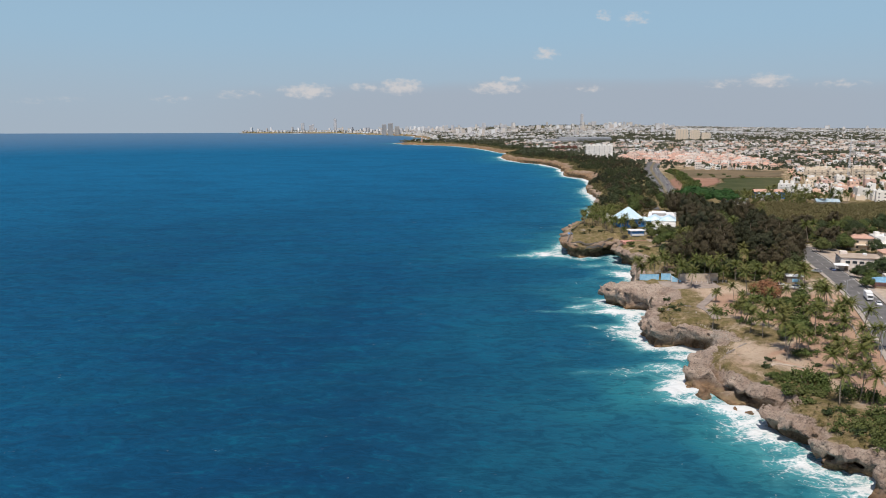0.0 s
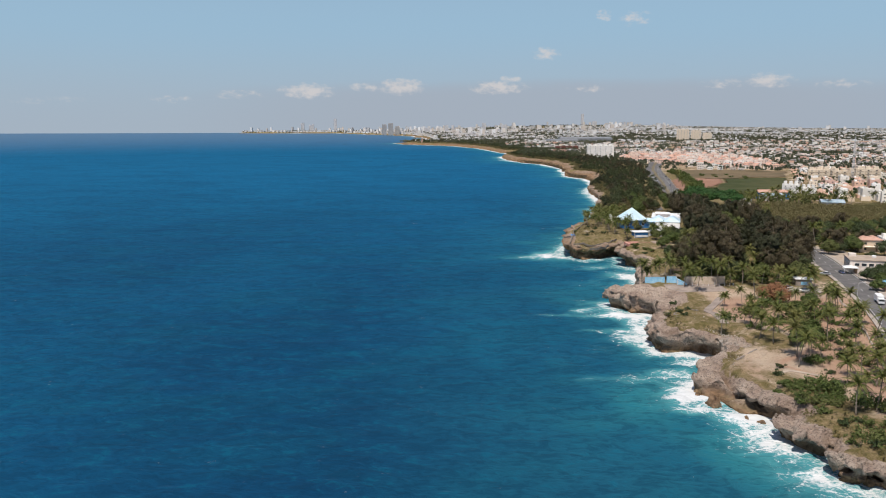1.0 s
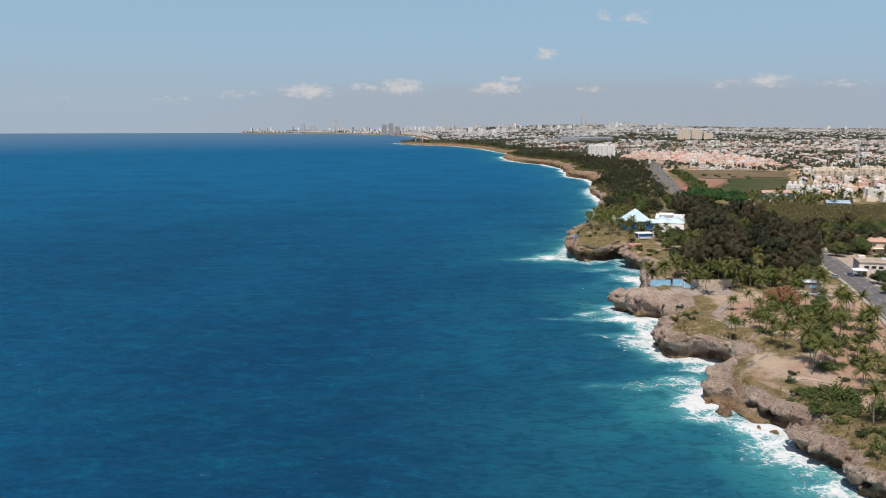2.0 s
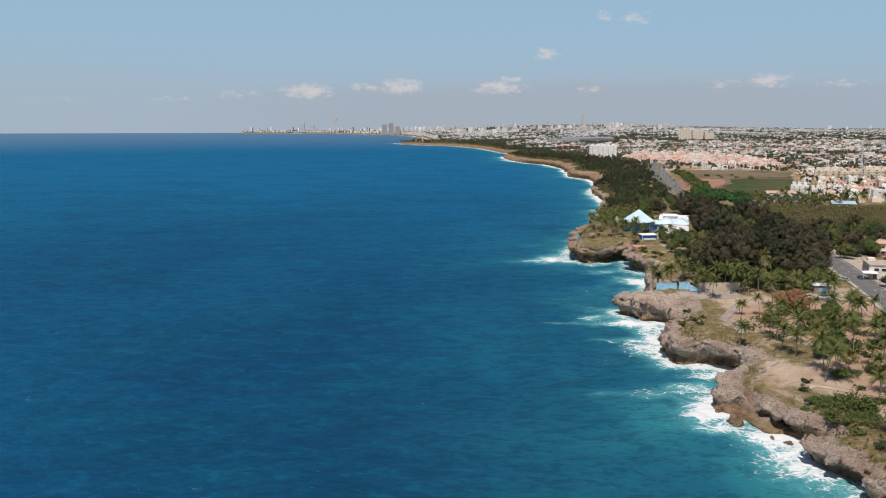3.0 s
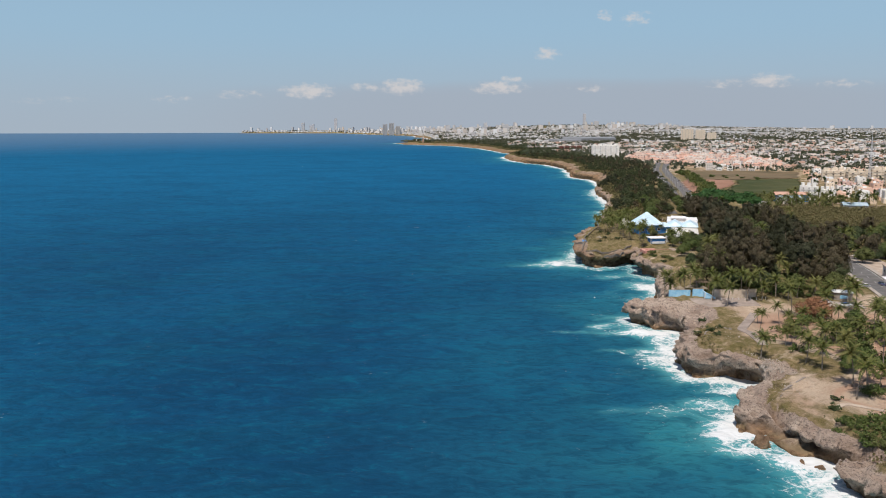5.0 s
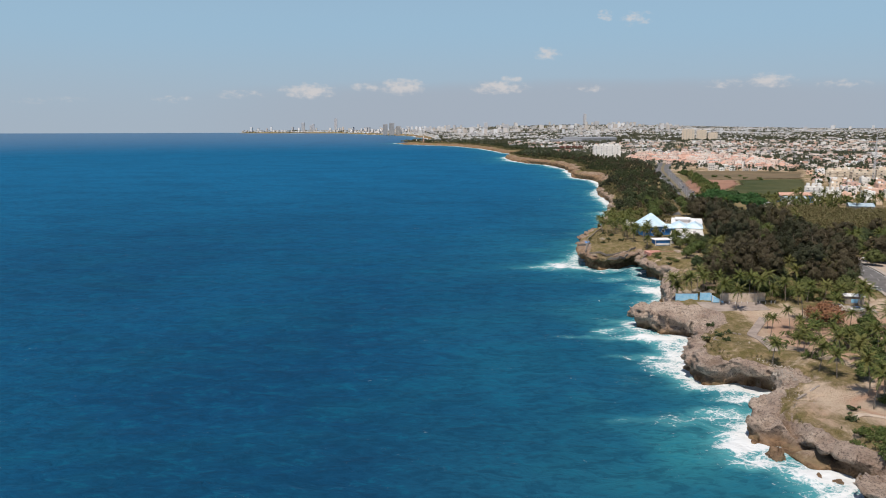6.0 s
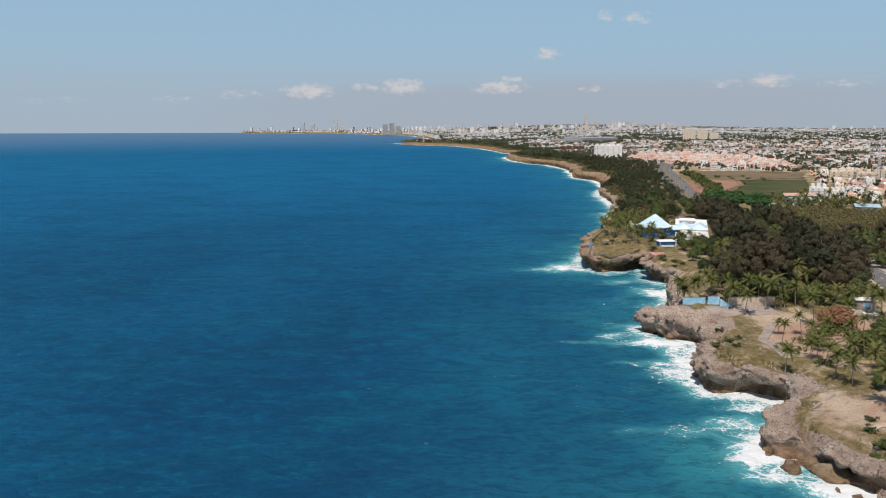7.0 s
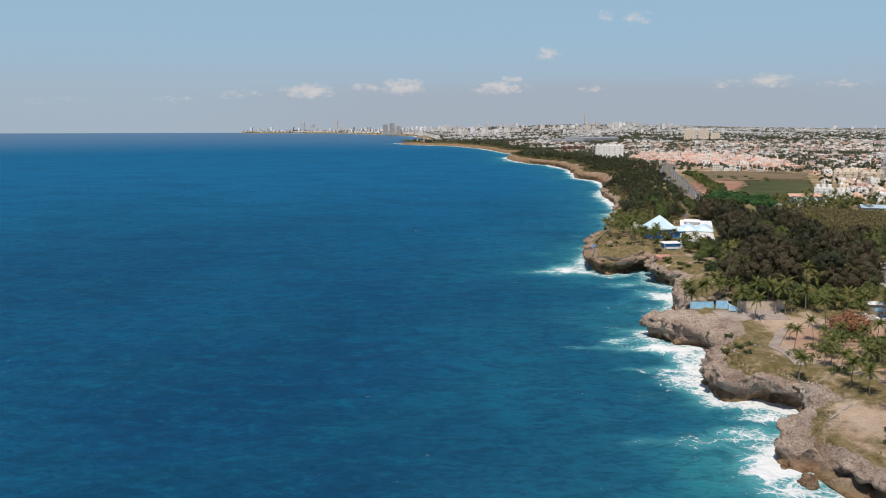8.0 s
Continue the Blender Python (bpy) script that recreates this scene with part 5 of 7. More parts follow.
for x in (-11.4, -5.8):
    slab("awning_post", x - 0.1, x + 0.1, -10.9, -10.7, -0.6, 3.2, STEEL, villa)
slab("door", -6.8, -5.2, -6.58, -6.48, 0, 2.3, WOOD, villa)
stand(villa, 193.5, 352, -17)
tagged(villa, "cream two-storey villa with a flat dusty roof by the road", "house")

shop = new("roadside_stall")
slab("wall", -4.5, 4.5, -3, 3, -0.8, 3.0, RED, shop, "dark red walls")
bm = bmesh.new()
q = [bm.verts.new(p) for p in ((-5.2, -4.4, 2.8), (5.2, -4.4, 2.9), (5.2, 3.4, 3.9), (-5.2, 3.4, 3.8), (0, -0.5, 4.1))]
for i in range(4):
    bm.faces.new((q[i], q[(i + 1) % 4], q[4]))
bmesh.ops.solidify(bm, geom=bm.faces[:], thickness=0.08)
part("tarpaulin", bm, POOL_BLUE, shop, "bright blue tarpaulin roof")
for x in (-4.8, 4.8):
    slab("post", x - 0.08, x + 0.08, -4.1, -3.94, -0.6, 2.85, WOOD, shop)
slab("counter", -4, 4, -3.6, -3.01, 0, 1.0, WOOD, shop)
stand(shop, 186.5, 316.9, -17)
tagged(shop, "dark red roadside stall under a blue tarpaulin", "stall")

protos = [house("town_house", 9, 8, 1, TOWN, "flat", GREYROOF, 1), house("town_house", 10, 9, 2, TOWN, "flat", ROOF_WHITE, 2),
          house("town_house", 11, 9, 2, TOWN, "hip", TILE, 3), house("town_house", 9, 10, 3, TOWN, "flat", ROOF_WHITE, 4), house("town_house", 12, 9, 1, TOWN, "hip", TILE, 6)]
LABELS = ["low rendered town house with a flat grey roof", "two-storey rendered town house with a flat white roof", "two-storey town house with a clay-tiled hipped roof",
          "three-storey rendered town house with a flat roof", "low town house with a clay-tiled hipped roof"]
for p, l in zip(protos, LABELS):
    tagged(p, l, "house", "houses of the near town")
ROADSIDE = [(193.9, 321.9, 0, -17), (203, 326.4, 1, -17), (213.3, 339.8, 0, -17), (218, 360, 1, -14), (224, 376, 4, -14), (221, 402, 2, -10), (234, 405, 1, -10),
            (219.6, 313.2, 2, -17), (231, 325.8, 0, -17), (240, 350, 2, -14), (252, 385, 1, -10), (246, 420, 0, -8), (202.2, 308.6, 0, -17)]
for x, y, i, t in ROADSIDE:
    place(protos[i], x, y, t)
r = np.random.default_rng(12)
TOWN_SHAPE = [(318, 640), (395, 612), (560, 800), (640, 1050), (470, 1040), (400, 890)]
for x, y in scatter(TOWN_SHAPE, 15.8, 31, 0.2):
    if abs((x * 0.94 + y * 0.34) % 62 - 31) < 4.5 or np.hypot(x - 460, y - 880) < 48 or np.hypot(x - 447, y - 850) < 16 or r.uniform() < 0.10:
        continue
    place(protos[int(r.choice(5, p=[0.26, 0.30, 0.10, 0.24, 0.10]))], x, y, -18 + r.choice([0, 90]) + r.normal() * 4, r.uniform(0.68, 0.98))
discard(*protos)

kiosk2 = new("park_kiosk")
slab("wall", -3.2, 3.2, -2.2, 2.2, -0.6, 2.7, CONCRETE, kiosk2)
slab("roof", -3.7, 3.7, -2.7, 2.7, 2.704, 2.95, ROOF_WHITE, kiosk2, "", 0.04)
slab("mural", -1.2, 1.6, -2.26, -2.2, 0.4, 1.8, POOL_BLUE, kiosk2, "faded blue painted panel")
stand(kiosk2, 151.7, 325.2, -12)
tagged(kiosk2, "low grey kiosk with a faded blue painted panel", "kiosk")

# --- salmon estate behind the fields
rows = [house("estate_house", 9, 8, 2, ESTATE, "hip", TILE, 21), house("estate_house", 12, 8, 3, ESTATE, "flat", TILE, 22)]
for p, l in zip(rows, ("two-storey salmon estate house with a clay-tiled roof", "three-storey salmon estate block with a flat tiled roof")):
    tagged(p, l, "house", "houses of the salmon estate")
EST = [(296, 1330), (362, 1190), (415, 1095), (462, 1075), (530, 1260), (505, 1480), (380, 1560)]
for x, y in scatter(EST, 15.0, 33, 0.12):
    if (x * 0.5 + y * 0.86) % 52 < 9:
        continue
    place(rows[int(r.uniform() < 0.3)], x, y, -30 + r.normal() * 2, r.uniform(0.78, 1.0))
discard(*rows)

# --- landmark blocks
b = stand(tower_block("apartment_block", 46, 18, 8, WHITE, 5, glass=GLASS_PALE), 283, 1405, -4)
tagged(b, "long white eight-storey block of flats with stepped roofline", "apartment block")
for x, y, w, s in ((760, 2470, 36, 12), (800, 2465, 28, 11), (834, 2460, 26, 8)):
    b = stand(tower_block("apartment_tower", w, 20, s, BEIGE, 4, glass=GLASS_PALE), x, y, -16)
    tagged(b, "tall beige block of flats above the town", "apartment block", "beige towers")
for x, y, w, s, t in ((437, 905, 22, 4, -20), (456, 885, 24, 4, -14), (474, 868, 24, 5, -20), (452, 915, 20, 4, -20)):
    b = stand(tower_block("apartment_block", w, 14, s, BEIGE, 3), x, y, t)
    tagged(b, "low cream block of flats with flat roofs", "apartment block", "cream flats")
for x, y, w, s, t in ((306, 684, 13, 4, -20), (318, 676, 11, 3, -20)):
    b = stand(tower_block("apartment_block", w, 10, s, WHITE, 3), x, y, t)
    tagged(b, "white block of flats at the edge of the town", "apartment block", "white flats")
for x, y, w, s in ((-300, 3960, 22, 16), (-268, 3970, 24, 18), (-236, 3990, 22, 13)):
    b = stand(tower_block("apartment_tower", w, 30, s, TAUPE, 3, 3.2, glass=GLASS_PALE), x, y, 4)
    tagged(b, "massive grey-brown tower block on the bay", "apartment block", "grey towers")
for x, y, w, s in ((-866, 4800, 16, 18), (-666, 4800, 16, 26), (-820, 4810, 14, 13), (-800, 4780, 12, 15), (860, 4820, 15, 24), (930, 4800, 28, 9), (-90, 4300, 30, 9), (20, 4420, 18, 12), (160, 4360, 26, 8), (235, 4500, 20, 14), (345, 4420, 34, 10)):
    b = stand(tower_block("apartment_tower", w, 16, s, HAZED_GREY, 2, glass=GLASS_PALE), x, y, 0)
    tagged(b, "slim haze-paled tower block on the distant skyline", "tower", "skyline towers")


def warehouse(w, d, h, wall_mat, roof_mat, label, x, y, t):
    root = new("warehouse")
    slab("wall", -w / 2, w / 2, -d / 2, d / 2, -1, h, wall_mat, root)
    gable_roof("roof", -w / 2 - 0.6, w / 2 + 0.6, -d / 2 - 0.6, d / 2 + 0.6, h + 0.25, h * 0.4, roof_mat, root, along="x")
    for i in range(max(2, int(w / 9))):
        xx = -w / 2 + w * (i + 0.5) / max(2, int(w / 9))
        slab("gate", xx - 1.8, xx + 1.8, -d / 2 - 0.08, -d / 2 - 0.003, 0, min(3.6, h * 0.8), GREYROOF, root)
    stand(root, x, y, t)
    return tagged(root, label, "warehouse", "warehouses")


WORN_BLUE = plain("worn_blue_sheet_roof", (0.24, 0.34, 0.40), (0.44, 0.50, 0.52), 0.5, 0.7)
warehouse(16, 12, 4.0, WHITE, WORN_BLUE, "long low shed with a worn pale blue roof", 276, 652, -4)
warehouse(26, 7, 5.5, BLUE, TILE, "long low blue building with an orange roof edge", 284, 668, -4)
warehouse(16, 14, 4.5, STAINED, WORN_BLUE, "white shed with a worn pale blue metal roof", 304, 606, -18)
warehouse(10, 8, 3.5, BEIGE, GREYROOF, "low white shed under trees", 243, 625, -25)
warehouse(9, 7, 3.4, BEIGE, GREYROOF, "low white shed under trees", 228, 612, -25)
PORT_GREY = plain("dark_port_sheeting", (0.17, 0.18, 0.19), (0.25, 0.26, 0.27), 0.1, 0.8)
warehouse(160, 60, 12, PORT_GREY, PORT_GREY, "very long grey port warehouse", 440, 2420, 0)
warehouse(90, 40, 10, GREYROOF, PORT_GREY, "long grey port warehouse", 350, 2300, -4)
for x in (268, 282, 296, 310):
    tank = new("storage_tank")
    bm = bmesh.new()
    bmesh.ops.create_cone(bm, cap_ends=True, segments=20, radius1=6.2, radius2=6.2, depth=11, matrix=Matrix.Translation((0, 0, 5)))
    part("shell", bm, RUST, tank)
    bm = bmesh.new()
    bmesh.ops.create_cone(bm, cap_ends=True, segments=20, radius1=6.3, radius2=0.4, depth=1.2, matrix=Matrix.Translation((0, 0, 11.1)))
    part("roof", bm, RUST, tank)
    stand(tank, x, 1818)
    tagged(tank, "dark red cylindrical storage tank", "tank", "storage tanks")
beacon = new("lighthouse")
v, f = tube([(0, 0, -1), (0, 0, 8), (0, 0, 15)], [3.2, 2.4, 1.9], 10)
link_mesh("tower", v, f, TILE, beacon)
v, f = tube([(0, 0, 15), (0, 0, 17.5), (0, 0, 19)], [1.2, 1.2, 0.1], 8)
link_mesh("lantern", v, f, WHITE, beacon)
stand(beacon, -68, 2492)
tagged(beacon, "small orange lighthouse tower on the spit", "lighthouse")

mast = new("radio_mast")
for i in range(3):
    w = i * 2 * math.pi / 3
    v, f = tube([(1.7 * math.cos(w), 1.7 * math.sin(w), -0.5), (0.45 * math.cos(w), 0.45 * math.sin(w), 50)], [0.2, 0.15], 5)
    link_mesh("leg", v, f, STEEL, mast)
for j in range(16):
    u0, u1 = j / 16, (j + 1) / 16
    pieces = []
    for i in range(3):
        a, b = i * 2 * math.pi / 3, (i + 1) * 2 * math.pi / 3
        r0, r1 = 1.7 - 1.25 * u0, 1.7 - 1.25 * u1
        pieces.append(tube([(r0 * math.cos(a), r0 * math.sin(a), 50 * u0), (r1 * math.cos(b), r1 * math.sin(b), 50 * u1)], [0.08, 0.08], 4))
        pieces.append(tube([(r1 * math.cos(a), r1 * math.sin(a), 50 * u1), (r1 * math.cos(b), r1 * math.sin(b), 50 * u1)], [0.07, 0.07], 4))
    v, f = merge(pieces)
    link_mesh("brace", v, f, STEEL, mast)
v, f = tube([(0, 0, 49.5), (0, 0, 56)], [0.2, 0.12], 5)
link_mesh("aerial", v, f, STEEL, mast)
stand(mast, 447, 848)
tagged(mast, "tall slender lattice radio mast of pale steel", "mast")

# ---------------------------------------------------------------- vehicles


def car_paint():
    k = Nodes("car_paint", 0.3, 0.6)
    return k.base(k.palette(k.piece(), [(0.75, 0.75, 0.74), (0.03, 0.035, 0.05), (0.32, 0.33, 0.34), (0.70, 0.69, 0.66), (0.25, 0.03, 0.025), (0.07, 0.07, 0.075), (0.05, 0.09, 0.2), (0.5, 0.5, 0.5)]))


CAR_PAINT = car_paint()
RUBBER = plain("black_rubber", (0.02, 0.02, 0.02), (0.03, 0.03, 0.03), 2, 0.9)


def wheels(root, xs, y, rad):
    for x in xs:
        for s in (-1, 1):
            bm = bmesh.new()
            bmesh.ops.create_cone(bm, cap_ends=True, segments=12, radius1=rad, radius2=rad, depth=0.22, matrix=pose(x, s * y, rad, 90))
            tyre = part("wheel", bm, RUBBER, root)
            bm = bmesh.new()
            bmesh.ops.create_cone(bm, cap_ends=True, segments=10, radius1=rad * 0.6, radius2=rad * 0.6, depth=0.24, matrix=pose(x, s * y, rad, 90))
            part("rim", bm, STEEL, tyre)


def car():
    root = new("car")
    bm = bmesh.new()
    prof = [(-2.15, 0.35), (-2.2, 0.75), (-1.5, 0.92), (1.05, 0.95), (2.05, 0.82), (2.2, 0.6), (2.15, 0.3)]
    rings = [[bm.verts.new((x, y * (0.86 if i in (0, len(prof) - 1) else 0.9), z)) for i, (x, z) in enumerate(prof)] for y in (-1, 1)]
    n = len(prof)
    for i in range(n):
        bm.faces.new((rings[0][i], rings[1][i], rings[1][(i + 1) % n], rings[0][(i + 1) % n]))
    bm.faces.new(rings[0])
    bm.faces.new(rings[1][::-1])
    bmesh.ops.recalc_face_normals(bm, faces=bm.faces)
    part("body", bm, CAR_PAINT, root)
    bm = bmesh.new()
    c = [(-1.55, 0.93), (-0.95, 1.40), (0.35, 1.42), (1.1, 0.96)]
    rings = [[bm.verts.new((x, s * (0.80 if z < 1 else 0.66), z)) for x, z in c] for s in (-1, 1)]
    for i in range(4):
        bm.faces.new((rings[0][i], rings[1][i], rings[1][(i + 1) % 4], rings[0][(i + 1) % 4]))
    bm.faces.new(rings[0])
    bm.faces.new(rings[1][::-1])
    bmesh.ops.recalc_face_normals(bm, faces=bm.faces)
    part("cabin_glass", bm, GLASS_DARK, root)
    slab("roof", -0.92, 0.32, -0.64, 0.64, 1.423, 1.46, CAR_PAINT, root)
    for y in (-0.6, 0.6):
        slab("headlight", 2.13, 2.2, y - 0.2, y + 0.2, 0.58, 0.72, ROOF_WHITE, root)
        slab("tail_light", -2.22, -2.15, y - 0.2, y + 0.2, 0.62, 0.76, RED, root)
    wheels(root, (-1.35, 1.35), 0.80, 0.32)
    return tagged(root, "small saloon car standing on the road", "car", "cars on the road")


def truck():
    root = new("box_truck")
    slab("cargo_box", -4.0, 1.6, -1.2, 1.2, 0.9, 3.2, ROOF_WHITE, root, "white cargo box", 0.05)
    slab("cab", 1.75, 3.6, -1.1, 1.1, 0.6, 2.5, CAR_PAINT, root, "", 0.15)
    slab("windscreen", 3.5, 3.63, -0.95, 0.95, 1.55, 2.25, GLASS_DARK, root)
    slab("chassis", -3.9, 3.5, -0.6, 0.6, 0.5, 0.88, RUBBER, root)
    wheels(root, (-2.8, 2.6), 1.0, 0.45)
    return tagged(root, "white box truck parked at the roadside", "truck")


def along(line, x, y):
    i = int(np.argmin(np.hypot(line[:, 0] - x, line[:, 1] - y)))
    t = line[min(i + 1, len(line) - 1)] - line[max(i - 1, 0)]
    return math.degrees(math.atan2(t[1], t[0]))


the_car = car()
LANE = [(179.4, 347, 0), (167.1, 287, 180), (133.4, 195, 0)]
for x, y, flip in LANE:
    m = place(the_car, x, y, along(COAST_ROAD, x, y) + flip, z=float(ground_z(x, y)[0]) + 0.22)
PARKED = [(188.7, 343.8, 60), (187.9, 334.1, 75), (166, 640, 20), (172, 648, 20), (162, 625, 20), (176, 655, 20), (169, 612, 200), (169.6, 342.1, 160), (191.6, 336.6, 70), (199.9, 333.8, 40), (148.3, 315.4, 10), (142.7, 319, 20), (134.2, 313.7, 70)]
for x, y, t in PARKED:
    c = place(the_car, x, y, t, z=float(ground_z(x, y)[0]) + 0.24)
    tagged(c, "small saloon car parked on paving", "car", "parked cars")
r = np.random.default_rng(5)
for k in range(16):
    i = int(r.integers(8, 52))
    n = sideways(FAR_ROAD)[i]
    o = r.choice([-9.5, -5.5, 5.5, 9.5])
    x, y = FAR_ROAD[i] + n * o
    place(the_car, x, y, along(FAR_ROAD, x, y) + (0 if o > 0 else 180), z=float(ground_z(x, y)[0]) + 0.38)
discard(the_car)
tr = truck()
tr.matrix_basis = pose(168.6, 297, float(ground_z(168.6, 297)[0]) + 0.22, 0, 0, along(COAST_ROAD, 165, 295) + 180)


def street_lamp():
    root = new("street_lamp")
    v, f = tube([(0, 0, -0.3), (0, 0, 4), (0, 0, 8.2)], [0.10, 0.08, 0.06], 7)
    link_mesh("pole", v, f, STEEL, root)
    v, f = tube([(0, 0, 8.1), (0.8, 0, 8.7), (2.0, 0, 8.85)], [0.06, 0.05, 0.05], 6)
    link_mesh("arm", v, f, STEEL, root)
    slab("lamp_head", 1.7, 2.5, -0.15, 0.15, 8.78, 8.93, ROOF_WHITE, root, "", 0.04)
    return tagged(root, "grey steel street lamp with a single arm", "street lamp", "street lamps")


lamp = street_lamp()
for i in range(40, 100, 24):
    n = sideways(COAST_ROAD)[i]
    x, y = COAST_ROAD[i] - n * 7.6
    place(lamp, x, y, along(COAST_ROAD, x, y) - 90)
for i in range(6, 46, 3):
    x, y = FAR_ROAD[i]
    place(lamp, x, y, along(FAR_ROAD, x, y) - 90, 1.15)
discard(lamp)

# ---------------------------------------------------------------- trees and plants
PALMS = [palm(60, 8.0, 0.9), palm(61, 9.2, 1.6), palm(62, 6.4, 0.5), palm(63, 10.4, 1.3)]
FAR_PALMS = [palm(64 + i, h, b, True) for i, (h, b) in enumerate(((7.5, 1.0), (9.0, 1.5), (6.2, 0.6), (8.2, 1.2)))]
for p in PALMS:
    tagged(p, "coconut palm with a slender grey trunk and drooping fronds", "palm tree", "coconut palms of the park")
for p in FAR_PALMS:
    tagged(p, "coconut palm with a slender grey trunk and drooping fronds", "palm tree", "coconut palms of the park")
PALM_AT = [(93.2, 257.4), (101.6, 279.8), (104.5, 266.7), (112.3, 267.9), (103.4, 250.9), (112, 256.1), (121.4, 268.7), (120.8, 277.8), (105.2, 244.5), (120.6, 324), (113.7, 321.4), (126.6, 325.8),
           (104.2, 315.9), (123.1, 304.1), (137, 309.1), (148, 326), (148.3, 309.1), (139.7, 280.4), (141.5, 276.9), (145.8, 277.1), (138.4, 261.7), (129.7, 241.4), (138.2, 253.1), (131.5, 234.9), (136.6, 232.8),
           (125.2, 216.3), (126.2, 257.8), (113, 229.6), (109, 228.6), (109.9, 208.1), (101.6, 187.4), (107.8, 189.6), (110.9, 201), (112.1, 233.9), (103.8, 223.4)]
PALM_MORE = [(118.1, 208.2), (109.8, 187.5), (85.7, 333), (87.7, 333.5), (92.5, 335.7), (97.6, 339), (97, 329.2), (100.6, 321.5), (122.7, 244.7), (120.2, 227.6), (115, 216.2), (129.6, 268.5), (132.1, 251.1), (116.8, 180.3), (114.9, 250.5),
             (89.1, 338.3), (104.1, 328.2), (109.1, 330), (115.1, 330.8), (130, 322.5), (138.4, 321), (119.2, 258), (123.4, 236), (107, 231.7), (148.9, 294.5), (152.4, 322.7), (132.9, 291.5), (116.2, 292.3), (143.5, 298.3),
             (86.2, 334.6), (94, 334.1), (99.8, 335.4), (104.9, 333.5), (110.9, 335.3), (118, 333.6), (123.2, 331), (128.4, 329.3), (134.8, 325.9), (101.6, 342.7), (143.7, 329.4), (151.1, 317.8), (144.4, 286.5), (134.7, 268.5), (134.3, 265.2), (141, 274.8), (143.6, 264), (135.4, 252.6), (139.5, 247), (136, 236)]
PALM_GROVE = [(124.9, 217), (116.5, 212.5), (130, 226), (107.2, 295.3), (114, 293.1), (107, 267.9), (115.9, 278.8), (117, 267.9), (111, 275), (113.5, 285), (118.3, 287), (131.8, 275.9), (105.5, 259.9)]
r = np.random.default_rng(3)
for i, (x, y) in enumerate(PALM_AT + PALM_MORE + PALM_GROVE):
    place((PALMS if i < 47 else FAR_PALMS)[(i * 7 + i // 3) % 4], x, y, r.uniform(0, 360), r.uniform(0.78, 1.05) * (0.74 if 258 < y < 302 and x < 136 else 1.0))
GROVE = [(92, 500), (103, 462), (112, 444), (134, 448), (132, 480), (114, 486), (114, 520), (128, 540), (124, 570), (104, 570)]
for x, y in scatter(GROVE, 6.0, 8):
    if np.hypot(x - 116.5, y - 456) > 8 and np.hypot(x - 120, y - 490) > 9 and not by_pavilion(x, y):
        tagged(place(FAR_PALMS[int(r.integers(4))], x, y, r.uniform(0, 360), r.uniform(0.66, 0.9)), "coconut palm beside the blue seaside hall", "palm tree", "palms of the headland")
for x, y in [(236, 618), (248, 630), (256, 640), (262, 632), (270, 640), (286, 640), (296, 648), (300, 632), (312, 640), (322, 632), (206, 610), (212, 625), (328, 622), (292, 690), (302, 700), (218, 560), (226, 540), (210, 500), (242, 606), (254, 604), (265, 606), (276, 602), (288, 605), (299, 601), (312, 604), (322, 608), (332, 600), (248, 618), (268, 622), (284, 616),
             (196, 400), (202, 420), (214, 440), (230, 450), (160, 470), (172, 452), (148, 455), (136, 420), (150, 402), (125, 372), (140, 378), (222, 705), (230, 735), (238, 765), (247, 800), (256, 835), (264, 870), (274, 905), (217, 690), (283, 940), (212, 645), (206, 622), (196, 640), (199, 668)]:
    tagged(place(FAR_PALMS[int(r.integers(4))], x, y, r.uniform(0, 360), r.uniform(0.9, 1.2)), "coconut palm standing among broad-leaved trees", "palm tree", "palms of the wood")
discard(*PALMS, *FAR_PALMS)

WOOD_PALMS = [palm(91, 9.0, 1.2, True), palm(92, 8.0, 0.8, True)]
CAS = [tree("casuarina", 100 + i, h, s, m, "tall", 165, 0.32) for i, (h, s, m) in enumerate(((15, 4.4, LEAF_CAS), (17, 5.2, LEAF_BROWN), (12.5, 4.8, LEAF_BROWN), (13.5, 4.0, LEAF_CAS), (16, 4.6, LEAF_BROWN)))]
BROAD = [tree("broadleaf_tree", 120 + i, h, s, m, "round", 125, 0.46) for i, (h, s, m) in enumerate(((8.5, 4.6, LEAF_GREEN), (10, 5.2, LEAF_DARK), (7.0, 4.2, LEAF_DARK)))]
for p in CAS:
    tagged(p, "tall feathery casuarina with dull brownish-green needles", "tree", "trees of the coastal wood")
for p in BROAD:
    tagged(p, "dense broad-leaved tree with a rounded green crown", "tree", "trees of the coastal wood")
WOOD_A = [(103.8, 335.3), (160.1, 327.8), (169, 380), (178, 440), (184, 560), (165, 575), (160, 520), (140, 478), (116, 420), (112, 385), (106, 360)]
for x, y in scatter(WOOD_A, 9.3, 14):
    if by_pavilion(x, y):
        continue
    u = r.uniform()
    screen = (446 < y < 500 and 118 < x < 146) or (375 < y <= 446 and x < 138 + (y - 430) * 0.12)               # lower growth before the pavilion
    if screen:
        place(BROAD[int(r.integers(3))], x, y, r.uniform(0, 360), r.uniform(0.5, 0.75))
    elif u < 0.54 and y > 338:
        browned = grain2(np.array([x]), np.array([y]), 34, 77)[0] > 0.30
        place(CAS[int(r.choice([1, 2, 4] if browned else [0, 3, 0, 3, 0]))], x, y, r.uniform(0, 360), r.uniform(0.66, 1.15))
    else:
        place(BROAD[int(r.integers(3))], x, y, r.uniform(0, 360), r.uniform(0.75, 1.15))
